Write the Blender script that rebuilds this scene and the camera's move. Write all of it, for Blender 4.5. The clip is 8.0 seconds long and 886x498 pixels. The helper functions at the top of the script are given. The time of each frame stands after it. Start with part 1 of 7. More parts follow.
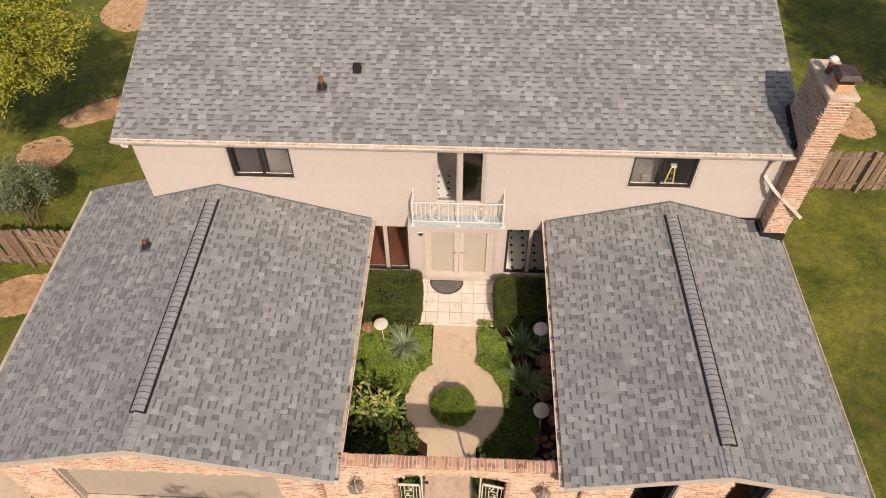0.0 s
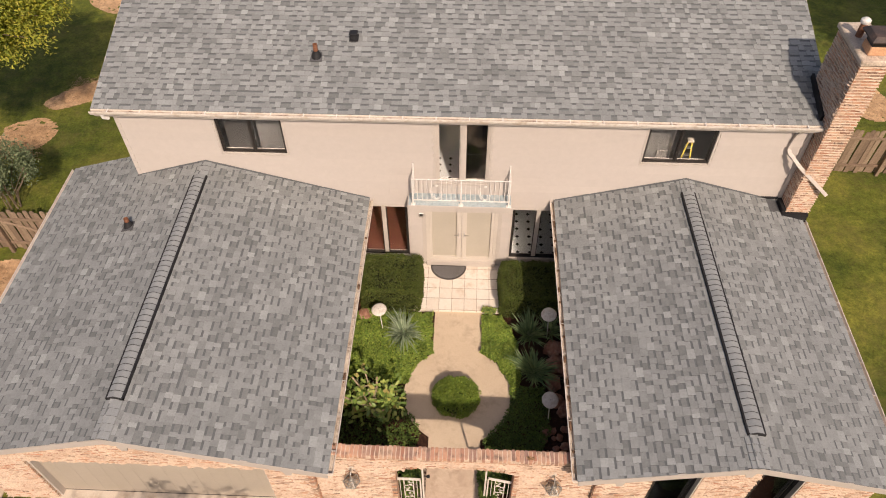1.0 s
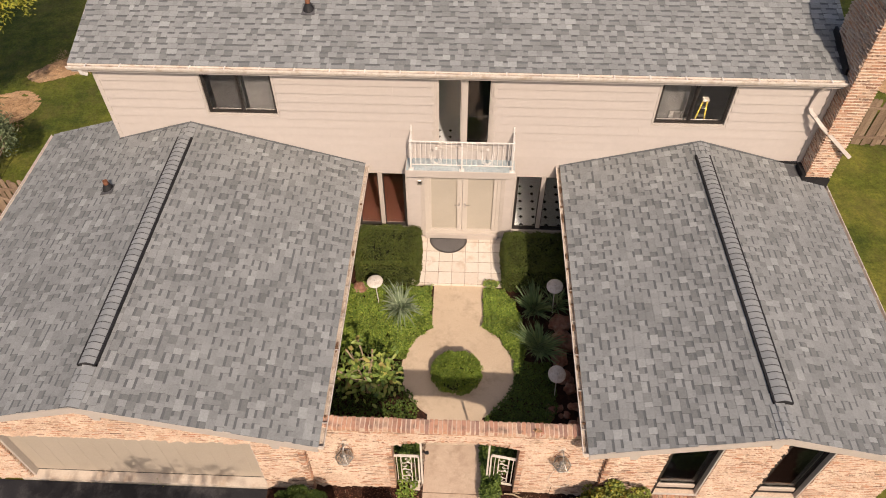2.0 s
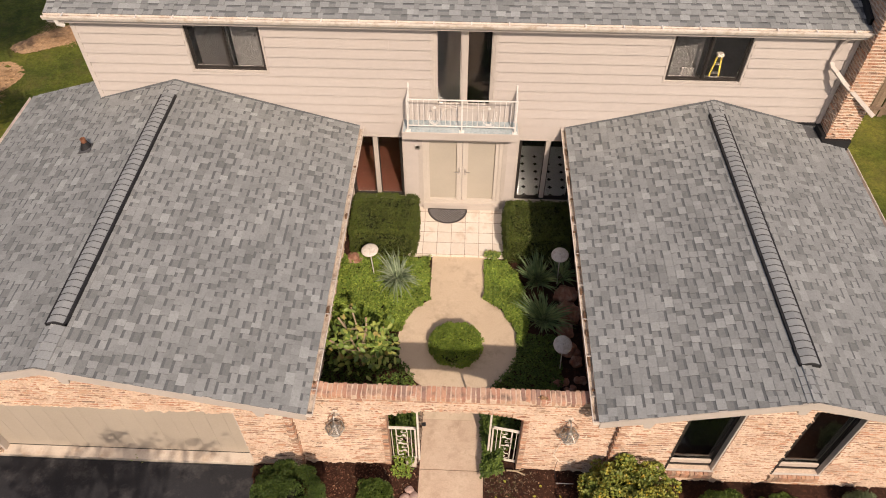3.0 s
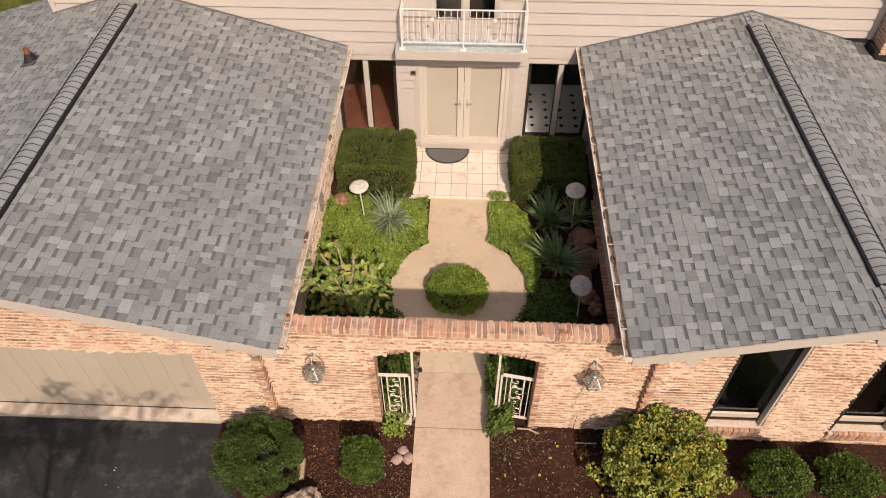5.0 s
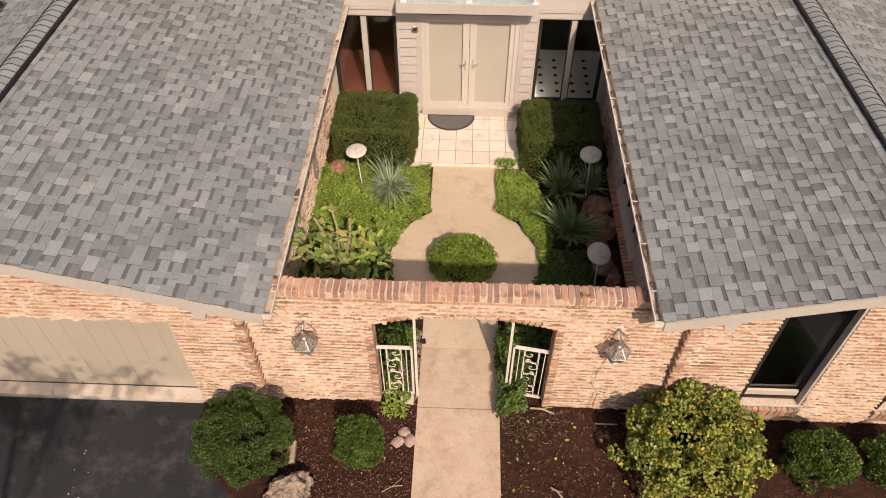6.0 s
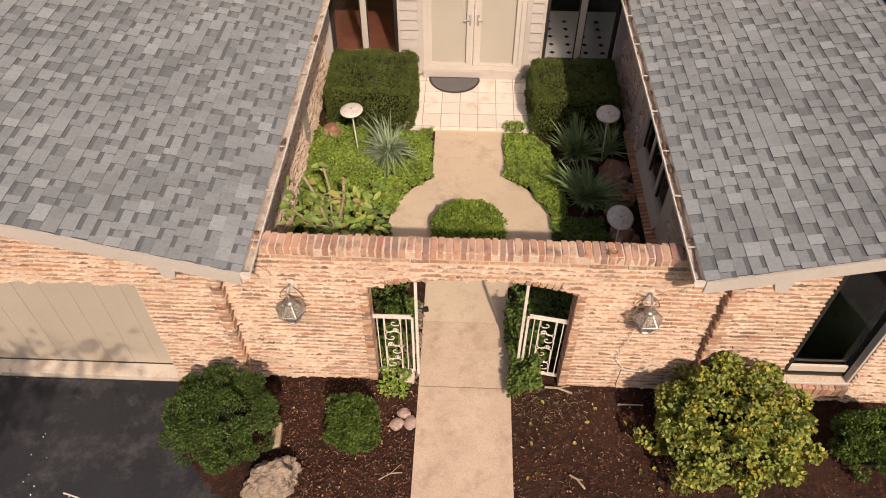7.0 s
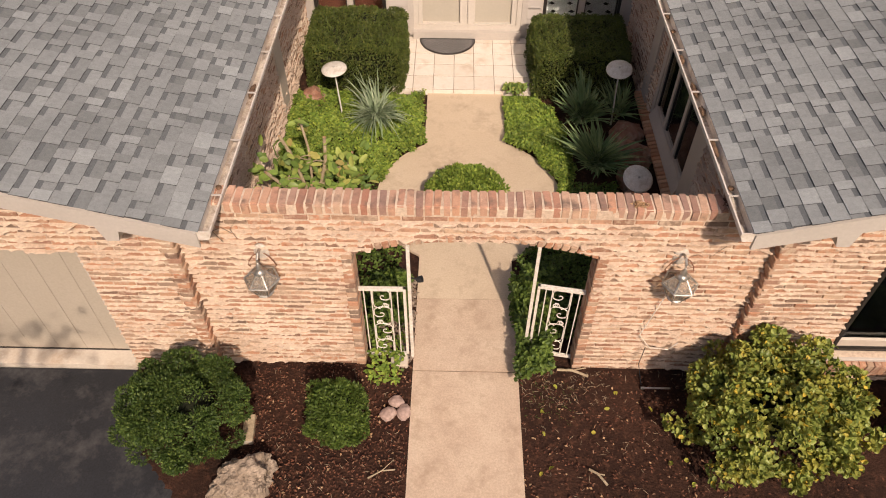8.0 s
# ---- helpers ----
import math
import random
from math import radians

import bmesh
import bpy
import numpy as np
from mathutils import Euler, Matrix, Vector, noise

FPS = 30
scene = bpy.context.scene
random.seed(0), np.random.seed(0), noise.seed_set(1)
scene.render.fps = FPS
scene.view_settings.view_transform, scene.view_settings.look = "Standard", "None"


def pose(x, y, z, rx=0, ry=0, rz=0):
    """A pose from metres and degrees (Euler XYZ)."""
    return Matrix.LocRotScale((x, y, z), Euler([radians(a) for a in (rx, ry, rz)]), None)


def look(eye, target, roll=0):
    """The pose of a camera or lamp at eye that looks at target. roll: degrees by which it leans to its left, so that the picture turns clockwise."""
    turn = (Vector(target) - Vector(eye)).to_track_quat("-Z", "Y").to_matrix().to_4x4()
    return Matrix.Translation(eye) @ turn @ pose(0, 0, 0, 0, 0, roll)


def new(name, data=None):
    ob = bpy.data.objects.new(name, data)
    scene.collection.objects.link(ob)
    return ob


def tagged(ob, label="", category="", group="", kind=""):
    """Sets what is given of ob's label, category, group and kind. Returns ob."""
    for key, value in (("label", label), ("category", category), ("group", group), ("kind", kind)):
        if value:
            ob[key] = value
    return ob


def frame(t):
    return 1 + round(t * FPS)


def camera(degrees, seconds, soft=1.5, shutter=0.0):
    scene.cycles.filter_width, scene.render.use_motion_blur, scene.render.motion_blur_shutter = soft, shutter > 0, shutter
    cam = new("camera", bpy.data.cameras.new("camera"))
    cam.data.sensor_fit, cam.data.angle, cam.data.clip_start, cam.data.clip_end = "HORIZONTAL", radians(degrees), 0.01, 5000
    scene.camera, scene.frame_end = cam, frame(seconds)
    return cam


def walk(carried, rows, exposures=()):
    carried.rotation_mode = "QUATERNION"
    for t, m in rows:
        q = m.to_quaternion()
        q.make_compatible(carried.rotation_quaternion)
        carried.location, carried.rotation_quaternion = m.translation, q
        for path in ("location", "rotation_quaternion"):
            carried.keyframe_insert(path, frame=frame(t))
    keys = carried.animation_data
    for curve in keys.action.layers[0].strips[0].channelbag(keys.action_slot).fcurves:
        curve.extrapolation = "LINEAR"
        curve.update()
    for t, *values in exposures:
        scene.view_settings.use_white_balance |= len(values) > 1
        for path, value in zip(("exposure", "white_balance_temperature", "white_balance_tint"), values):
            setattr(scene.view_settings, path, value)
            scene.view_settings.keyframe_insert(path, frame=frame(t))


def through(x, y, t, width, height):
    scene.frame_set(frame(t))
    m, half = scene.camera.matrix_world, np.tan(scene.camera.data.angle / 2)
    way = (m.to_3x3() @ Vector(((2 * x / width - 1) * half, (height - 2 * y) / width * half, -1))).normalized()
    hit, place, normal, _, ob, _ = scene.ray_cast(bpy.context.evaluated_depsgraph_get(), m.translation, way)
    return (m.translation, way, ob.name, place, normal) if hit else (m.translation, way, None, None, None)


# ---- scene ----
cam = camera(63.8, 8.0, 1.0)
PATH = [
    (0, (0.201, -13.24, 16.865), (0.14, -11.938, 15.349), -0.4),
    (0.5, (0.168, -13.093, 16.253), (0.107, -11.786, 14.74), -0.4),
    (1, (0.111, -12.954, 15.651), (0.052, -11.644, 14.141), -0.3),
    (1.5, (0.068, -12.948, 14.979), (0.012, -11.633, 13.473), -0.2),
    (3, (0.095, -12.995, 13.052), (0.041, -11.665, 11.559), -0.0),
    (3.5, (0.092, -12.947, 12.438), (0.04, -11.614, 10.948), 0.0),
    (4, (0.091, -12.882, 11.826), (0.039, -11.546, 10.339), 0.1),
    (4.5, (0.102, -12.82, 11.227), (0.049, -11.48, 9.743), -0.0),
    (6, (-0.022, -12.445, 9.43), (-0.072, -11.099, 7.952), 0.1),
    (6.5, (-0.069, -12.27, 8.832), (-0.118, -10.924, 7.354), 0.2),
    (7, (-0.113, -12.079, 8.236), (-0.159, -10.733, 6.758), 0.3),
    (7.5, (-0.146, -11.865, 7.621), (-0.192, -10.516, 6.145), 0.4),
    (8, (-0.179, -11.583, 7.074), (-0.202, -10.236, 5.596), 0.3),
]
walk(cam, [(t, look(e, g, r)) for t, e, g, r in PATH], [(0, -0.05, 7300, 17)])

# ---- place ----
# ---------------------------------------------------------------- light
SUN_AZ, SUN_EL = radians(16.5), radians(43.3)      # from the south towards the east; above the horizon
to_sun = Vector((math.sin(SUN_AZ) * math.cos(SUN_EL), -math.cos(SUN_AZ) * math.cos(SUN_EL), math.sin(SUN_EL)))
world = bpy.data.worlds.new("sky_world")
scene.world = world
world.use_nodes = True
wn = world.node_tree
sky = wn.nodes.new("ShaderNodeTexSky")
sky.sky_type = "NISHITA"
sky.sun_disc = False
sky.sun_elevation = SUN_EL
sky.sun_rotation = math.pi - SUN_AZ
sky.dust_density = 3.0
wn.nodes["Background"].inputs["Strength"].default_value = 0.122
wn.links.new(sky.outputs["Color"], wn.nodes["Background"].inputs["Color"])
sun_data = bpy.data.lights.new("sun", "SUN")
sun_data.energy, sun_data.angle, sun_data.color = 4.05, radians(1.0), (1.0, 0.9, 0.78)
sun = new("sun", sun_data)
sun.matrix_world = look(to_sun * 60, (0, 0, 0))
scene.view_settings.exposure = 0.0

# ---------------------------------------------------------------- materials


def shader(name, rough=0.8, metal=0.0):
    m = bpy.data.materials.new(name)
    m.use_nodes = True
    b = m.node_tree.nodes["Principled BSDF"]
    b.inputs["Roughness"].default_value = rough
    b.inputs["Metallic"].default_value = metal
    b.inputs["Specular IOR Level"].default_value = 0.3
    return m, m.node_tree, b


def tex_noise(nt, scale, detail=4.0, rough=0.6, space="Object"):
    co = nt.nodes.new("ShaderNodeTexCoord")
    n = nt.nodes.new("ShaderNodeTexNoise")
    n.inputs["Scale"].default_value = scale
    n.inputs["Detail"].default_value = detail
    n.inputs["Roughness"].default_value = rough
    nt.links.new(co.outputs[space], n.inputs["Vector"])
    return n.outputs["Fac"]


def ramp(nt, fac, stops):
    r = nt.nodes.new("ShaderNodeValToRGB")
    e = r.color_ramp.elements
    while len(e) < len(stops):
        e.new(0.5)
    for el, (p, c) in zip(e, stops):
        el.position = p
        el.color = (*c, 1)
    nt.links.new(fac, r.inputs["Fac"])
    return r.outputs["Color"]


def mixc(nt, fac, a, b, mode="MIX"):
    n = nt.nodes.new("ShaderNodeMix")
    n.data_type = "RGBA"
    n.blend_type = mode
    for sock, v in ((n.inputs[0], fac), (n.inputs[6], a), (n.inputs[7], b)):
        if isinstance(v, (int, float)):
            sock.default_value = v
        elif isinstance(v, tuple):
            sock.default_value = (*v, 1)
        else:
            nt.links.new(v, sock)
    return n.outputs[2]


def bump(nt, b, height, strength=0.3, dist=0.01):
    n = nt.nodes.new("ShaderNodeBump")
    n.inputs["Strength"].default_value = strength
    n.inputs["Distance"].default_value = dist
    nt.links.new(height, n.inputs["Height"])
    nt.links.new(n.outputs["Normal"], b.inputs["Normal"])


def two_scale(name, dark, light, big=0.8, fine=30.0, rough=0.85, relief=0.3, dist=0.01, space="Object", metal=0.0, stain=None, stain_scale=1.2, grain_mix=0.4):
    """A surface with broad patches and a fine grain, and stains if given."""
    m, nt, b = shader(name, rough, metal)
    base = ramp(nt, tex_noise(nt, big, 5.0, 0.6, space), [(0.3, dark), (0.7, light)])
    grain = tex_noise(nt, fine, 4.0, 0.7, space)
    c = mixc(nt, grain_mix, base, ramp(nt, grain, [(0.3, (0.35, 0.35, 0.35)), (0.7, (1, 1, 1))]), "OVERLAY")
    if stain:
        s = ramp(nt, tex_noise(nt, stain_scale, 6.0, 0.75, space), [(0.5, (0, 0, 0)), (0.68, (1, 1, 1))])
        c = mixc(nt, s, c, stain)
    nt.links.new(c, b.inputs["Base Color"])
    bump(nt, b, grain, relief, dist)
    return m


def pieces(name, colours, rough=0.9, by="object", fine=25.0, relief=0.5, dist=0.006, smear=None, smear_at=(0.56, 0.7), smear_scale=9.0, depth=0.5, weather=0.0):
    """Colour that changes from piece to piece, with grain and smears on each."""
    m, nt, b = shader(name, rough)
    if by == "object":
        r = nt.nodes.new("ShaderNodeObjectInfo").outputs["Random"]
    else:
        r = nt.nodes.new("ShaderNodeNewGeometry").outputs["Random Per Island"]
    c = ramp(nt, r, [(i / max(1, len(colours) - 1), col) for i, col in enumerate(colours)])
    grain = tex_noise(nt, fine, 5.0, 0.7, "Generated" if by == "x" else "Object")
    c = mixc(nt, depth, c, ramp(nt, grain, [(0.25, (0.3, 0.3, 0.3)), (0.75, (1, 1, 1))]), "OVERLAY")
    if smear:
        geo = nt.nodes.new("ShaderNodeNewGeometry")
        n = nt.nodes.new("ShaderNodeTexNoise")
        n.inputs["Scale"].default_value, n.inputs["Detail"].default_value = smear_scale, 5.0
        nt.links.new(geo.outputs["Position"], n.inputs["Vector"])
        s = ramp(nt, n.outputs["Fac"], [(smear_at[0], (0, 0, 0)), (smear_at[1], (1, 1, 1))])
        c = mixc(nt, s, c, smear)
    if weather:
        geo = nt.nodes.new("ShaderNodeNewGeometry")
        for scale, tone, amount in ((1.1, 0.36, weather), (23.0, 0.34, weather * 0.7)):
            n = nt.nodes.new("ShaderNodeTexNoise")
            n.inputs["Scale"].default_value, n.inputs["Detail"].default_value = scale, 5.0
            nt.links.new(geo.outputs["Position"], n.inputs["Vector"])
            c = mixc(nt, amount, c, ramp(nt, n.outputs["Fac"], [(0.3, (tone, tone, tone)), (0.7, (1 - tone * 0.8, 1 - tone * 0.82, 1 - tone * 0.85))]), "OVERLAY")
    nt.links.new(c, b.inputs["Base Color"])
    bump(nt, b, grain, relief, dist)
    return m


def greys(levels):
    return [(v * 0.92, v * 0.965, v * 0.968) for v in levels]


SHINGLE = greys((0.168, 0.205, 0.222, 0.228, 0.234, 0.24, 0.256, 0.305))
SHINGLE_LOW = greys((0.15, 0.178, 0.2, 0.212, 0.222, 0.236, 0.27))
M_SHINGLE = pieces("asphalt_shingle", SHINGLE, 0.95, "object", 90.0, 0.5, 0.003, depth=0.35, weather=0.3)
M_SHINGLE_F = pieces("asphalt_shingle_field", SHINGLE, 0.95, "island", 90.0, 0.5, 0.003, depth=0.35, weather=0.3)
M_SHINGLE_L = pieces("asphalt_shingle_low", SHINGLE_LOW, 0.95, "object", 90.0, 0.5, 0.003, depth=0.35, weather=0.3)
M_SHINGLE_LF = pieces("asphalt_shingle_low_field", SHINGLE_LOW, 0.95, "island", 90.0, 0.5, 0.003, depth=0.35, weather=0.3)
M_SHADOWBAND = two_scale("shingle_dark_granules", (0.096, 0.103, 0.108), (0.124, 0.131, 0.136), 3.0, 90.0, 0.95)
M_RIDGE = pieces("ridge_cap_granules", [(0.215, 0.228, 0.233), (0.265, 0.278, 0.28), (0.24, 0.252, 0.256)], 0.95, "object", 90.0, 0.5, 0.003, depth=0.3)
M_BUTT = two_scale("cut_shingle_edge", (0.05, 0.05, 0.052), (0.075, 0.075, 0.077), 3.0, 60.0, 0.95)
M_UNDERLAY = two_scale("roof_deck", (0.06, 0.062, 0.066), (0.09, 0.092, 0.098), 2.0, 40.0, 0.95)
BRICKS = [(0.196, 0.122, 0.09), (0.411, 0.204, 0.125), (0.45, 0.265, 0.17), (0.235, 0.168, 0.125), (0.47, 0.306, 0.21), (0.372, 0.178, 0.11), (0.509, 0.357, 0.25), (0.176, 0.117, 0.09), (0.459, 0.24, 0.15), (0.44, 0.286, 0.2), (0.294, 0.163, 0.115), (0.411, 0.245, 0.165)]
CREAM = (0.53, 0.395, 0.295)
M_BRICK = pieces("tumbled_brick", BRICKS, 0.9, "object", 22.0, 0.6, 0.006, CREAM, (0.52, 0.68), 15.0)
M_BRICK_F = pieces("tumbled_brick_field", BRICKS, 0.9, "island", 22.0, 0.6, 0.006, CREAM, (0.52, 0.68), 15.0)
M_CAPBRICK = pieces("cap_brick", [(0.33, 0.16, 0.11), (0.43, 0.23, 0.16), (0.46, 0.28, 0.2), (0.24, 0.15, 0.125), (0.44, 0.23, 0.15), (0.48, 0.32, 0.23), (0.36, 0.17, 0.115), (0.29, 0.18, 0.145)], 0.9, "object", 22.0, 0.6, 0.006, (0.2, 0.135, 0.105), (0.52, 0.72), 7.0, weather=0.35)
M_LEDGE = pieces("orange_ledge_brick", [(0.42, 0.2, 0.11), (0.5, 0.27, 0.16), (0.55, 0.33, 0.21), (0.38, 0.18, 0.11)], 0.9, "object", 22.0, 0.5, 0.005)
M_MORTAR = two_scale("weeping_mortar", (0.44, 0.325, 0.245), (0.61, 0.475, 0.375), 2.5, 28.0, 0.95, 0.7, 0.01)
M_SIDING = two_scale("beige_siding_paint", (0.44, 0.395, 0.363), (0.49, 0.445, 0.412), 0.7, 40.0, 0.55, 0.1, 0.003, grain_mix=0.08)
M_BOARD = pieces("siding_board_paint", [(0.462, 0.414, 0.38), (0.472, 0.425, 0.391), (0.458, 0.412, 0.38), (0.48, 0.432, 0.397)], 0.55, "object", 6.0, 0.08, 0.003, depth=0.06)
M_TRIM = two_scale("beige_trim_paint", (0.46, 0.412, 0.37), (0.52, 0.468, 0.425), 1.5, 30.0, 0.5, 0.1, 0.003, grain_mix=0.08)
M_SHUTTERTRIM = two_scale("taupe_trim_paint", (0.48, 0.405, 0.34), (0.56, 0.475, 0.405), 1.5, 30.0, 0.55, 0.1, 0.003, grain_mix=0.08)
M_GARAGE = two_scale("garage_door_paint", (0.4, 0.345, 0.28), (0.46, 0.4, 0.33), 0.6, 35.0, 0.6, 0.1, 0.003, grain_mix=0.1)
M_STILE = two_scale("door_stile_paint", (0.53, 0.475, 0.42), (0.6, 0.54, 0.48), 1.5, 30.0, 0.5, 0.1, 0.003, grain_mix=0.08)
M_DOOR = two_scale("door_panel_paint", (0.43, 0.388, 0.325), (0.48, 0.435, 0.367), 0.8, 30.0, 0.45, 0.05, 0.002, grain_mix=0.05)
M_GUTTER = two_scale("weathered_gutter", (0.6, 0.53, 0.46), (0.7, 0.63, 0.56), 1.5, 20.0, 0.6, 0.2, 0.004, stain=(0.5, 0.4, 0.31), stain_scale=4.0, grain_mix=0.2)
M_DEBRIS = two_scale("leaf_debris", (0.4, 0.33, 0.27), (0.57, 0.5, 0.43), 3.0, 40.0, 0.95, 0.8, 0.02, stain=(0.2, 0.135, 0.095), stain_scale=3.5)
M_LITTER = two_scale("rotted_leaves", (0.06, 0.035, 0.022), (0.2, 0.12, 0.075), 9.0, 40.0, 0.95, 0.8, 0.01)
M_CONCRETE = two_scale("tan_concrete", (0.52, 0.405, 0.295), (0.6, 0.475, 0.355), 0.9, 45.0, 0.9, 0.2, 0.004, stain=(0.45, 0.345, 0.25), stain_scale=1.7, grain_mix=0.2)
M_WALK = two_scale("weathered_walk_concrete", (0.45, 0.335, 0.25), (0.57, 0.44, 0.335), 2.6, 45.0, 0.9, 0.25, 0.004, stain=(0.42, 0.305, 0.22), stain_scale=3.2, grain_mix=0.25)
M_APRON = two_scale("pale_concrete", (0.54, 0.46, 0.385), (0.62, 0.54, 0.46), 1.2, 30.0, 0.9, 0.3, 0.004, stain=(0.48, 0.37, 0.28), stain_scale=2.0, grain_mix=0.15)
M_TILE = pieces("cream_tile", [(0.67, 0.58, 0.49), (0.72, 0.635, 0.55), (0.75, 0.68, 0.6), (0.7, 0.6, 0.51)], 0.6, "object", 12.0, 0.15, 0.002, (0.58, 0.46, 0.36), (0.56, 0.78), 3.5, depth=0.2)
M_GROUT = two_scale("grout", (0.16, 0.105, 0.07), (0.36, 0.27, 0.2), 4.0, 50.0, 0.95)
M_ASPHALT = two_scale("black_asphalt", (0.013, 0.0135, 0.016), (0.026, 0.027, 0.032), 0.5, 60.0, 0.75, 0.5, 0.006, stain=(0.062, 0.06, 0.062), stain_scale=1.9)
M_MULCH = two_scale("dark_mulch", (0.018, 0.0075, 0.0045), (0.05, 0.021, 0.013), 1.4, 38.0, 0.98, 1.0, 0.03, stain=(0.105, 0.045, 0.026), stain_scale=11.0)
M_STRAW = two_scale("straw_mulch", (0.36, 0.22, 0.12), (0.55, 0.36, 0.21), 3.0, 30.0, 0.98, 1.0, 0.02, stain=(0.2, 0.12, 0.07), stain_scale=9.0)
M_CHIP = pieces("wood_chip", [(0.04, 0.016, 0.009), (0.1, 0.04, 0.024), (0.2, 0.085, 0.05), (0.055, 0.022, 0.014), (0.14, 0.058, 0.034), (0.07, 0.028, 0.018), (0.28, 0.16, 0.1)], 0.95, "island", 30.0)
M_PEBBLE = pieces("pebble_mix", [(0.12, 0.09, 0.07), (0.26, 0.2, 0.16), (0.36, 0.29, 0.23), (0.17, 0.12, 0.09), (0.3, 0.2, 0.14)], 0.85, "island", 30.0)
M_BLACK = two_scale("black_metal", (0.012, 0.012, 0.013), (0.022, 0.022, 0.024), 3.0, 30.0, 0.6)
M_LEAD = two_scale("dull_lead_sheet", (0.05, 0.05, 0.054), (0.1, 0.1, 0.104), 4.0, 30.0, 0.6)
M_DARKFRAME = two_scale("dark_bronze_frame", (0.02, 0.017, 0.015), (0.035, 0.03, 0.027), 3.0, 30.0, 0.45)
M_WHITE = two_scale("white_paint", (0.62, 0.585, 0.54), (0.72, 0.69, 0.65), 3.0, 40.0, 0.5, 0.15, 0.002)
M_IRON = two_scale("ivory_painted_iron", (0.6, 0.53, 0.44), (0.74, 0.67, 0.58), 5.0, 40.0, 0.5, 0.2, 0.002)
M_DECK = two_scale("pale_blue_deck", (0.27, 0.33, 0.35), (0.35, 0.41, 0.43), 2.0, 20.0, 0.4, 0.1, 0.003, stain=(0.5, 0.53, 0.53), stain_scale=2.4)
M_LANTERN = two_scale("pewter_metal", (0.32, 0.3, 0.275), (0.55, 0.52, 0.48), 9.0, 40.0, 0.42, 0.2, 0.003, metal=0.8)
M_PEWTER = two_scale("dull_grey_paint", (0.42, 0.37, 0.32), (0.55, 0.49, 0.43), 9.0, 40.0, 0.55, 0.2, 0.003)
M_STEEL = two_scale("brushed_steel", (0.5, 0.48, 0.45), (0.65, 0.62, 0.6), 6.0, 40.0, 0.3, metal=0.9)
M_RUST = two_scale("rusted_pipe", (0.13, 0.05, 0.028), (0.26, 0.12, 0.07), 8.0, 40.0, 0.85, 0.4, 0.004)
M_TERRA = two_scale("terracotta_flue", (0.5, 0.26, 0.15), (0.6, 0.34, 0.2), 3.0, 30.0, 0.85, 0.2, 0.004)
M_STONECAP = two_scale("limestone_cap", (0.4, 0.32, 0.25), (0.54, 0.45, 0.37), 4.0, 30.0, 0.9, 0.5, 0.006, stain=(0.26, 0.2, 0.16), stain_scale=5.0)
M_FENCE = pieces("weathered_fence_wood", [(0.15, 0.105, 0.075), (0.21, 0.15, 0.105), (0.27, 0.2, 0.14), (0.18, 0.125, 0.09)], 0.9, "object", 18.0, 0.5, 0.005)
M_BARK = two_scale("bark", (0.11, 0.08, 0.055), (0.2, 0.15, 0.11), 6.0, 30.0, 0.95, 0.8, 0.01)
M_STEM = two_scale("pale_cut_stems", (0.26, 0.2, 0.13), (0.4, 0.32, 0.22), 8.0, 40.0, 0.9, 0.4, 0.004)
M_ROCK = two_scale("pitted_limestone", (0.22, 0.165, 0.12), (0.4, 0.32, 0.25), 5.0, 22.0, 0.95, 1.0, 0.03, stain=(0.1, 0.07, 0.05), stain_scale=6.0)
M_REDROCK = two_scale("red_boulder", (0.2, 0.09, 0.06), (0.36, 0.19, 0.13), 3.0, 18.0, 0.9, 0.6, 0.015, stain=(0.4, 0.3, 0.24), stain_scale=5.0)
M_PINKROCK = two_scale("pink_cobble", (0.3, 0.205, 0.175), (0.4, 0.29, 0.25), 4.0, 25.0, 0.8, 0.3, 0.006)
M_MAT = two_scale("grey_rubber_mat", (0.09, 0.085, 0.085), (0.14, 0.13, 0.13), 6.0, 50.0, 0.9, 0.6, 0.004)
M_BLIND = two_scale("grey_roller_blind", (0.12, 0.115, 0.11), (0.15, 0.145, 0.14), 1.0, 20.0, 0.9, grain_mix=0.05)
M_BLIND_DARK = two_scale("dark_roller_blind", (0.045, 0.042, 0.04), (0.06, 0.057, 0.054), 1.0, 20.0, 0.9, grain_mix=0.05)
M_CURTAIN = two_scale("pale_curtain", (0.17, 0.16, 0.15), (0.22, 0.205, 0.195), 3.0, 30.0, 0.9)
M_REDWOODFLOOR = two_scale("red_brown_floor", (0.085, 0.031, 0.02), (0.12, 0.045, 0.028), 2.0, 20.0, 0.5)
M_MAHOGANY = two_scale("dark_mahogany", (0.05, 0.022, 0.014), (0.09, 0.04, 0.025), 2.0, 20.0, 0.4)
M_CARPET = two_scale("beige_carpet", (0.22, 0.19, 0.16), (0.28, 0.25, 0.21), 2.0, 20.0, 0.95)
M_DARKFLOOR = two_scale("darkened_floor", (0.02, 0.02, 0.022), (0.04, 0.038, 0.04), 2.0, 20.0, 0.95)
M_WHITETILE = two_scale("white_floor_tile", (0.82, 0.83, 0.83), (0.9, 0.9, 0.89), 2.0, 20.0, 0.35, grain_mix=0.05)
M_ROOM = two_scale("dim_room_wall", (0.5, 0.46, 0.42), (0.56, 0.52, 0.47), 1.0, 20.0, 0.9)
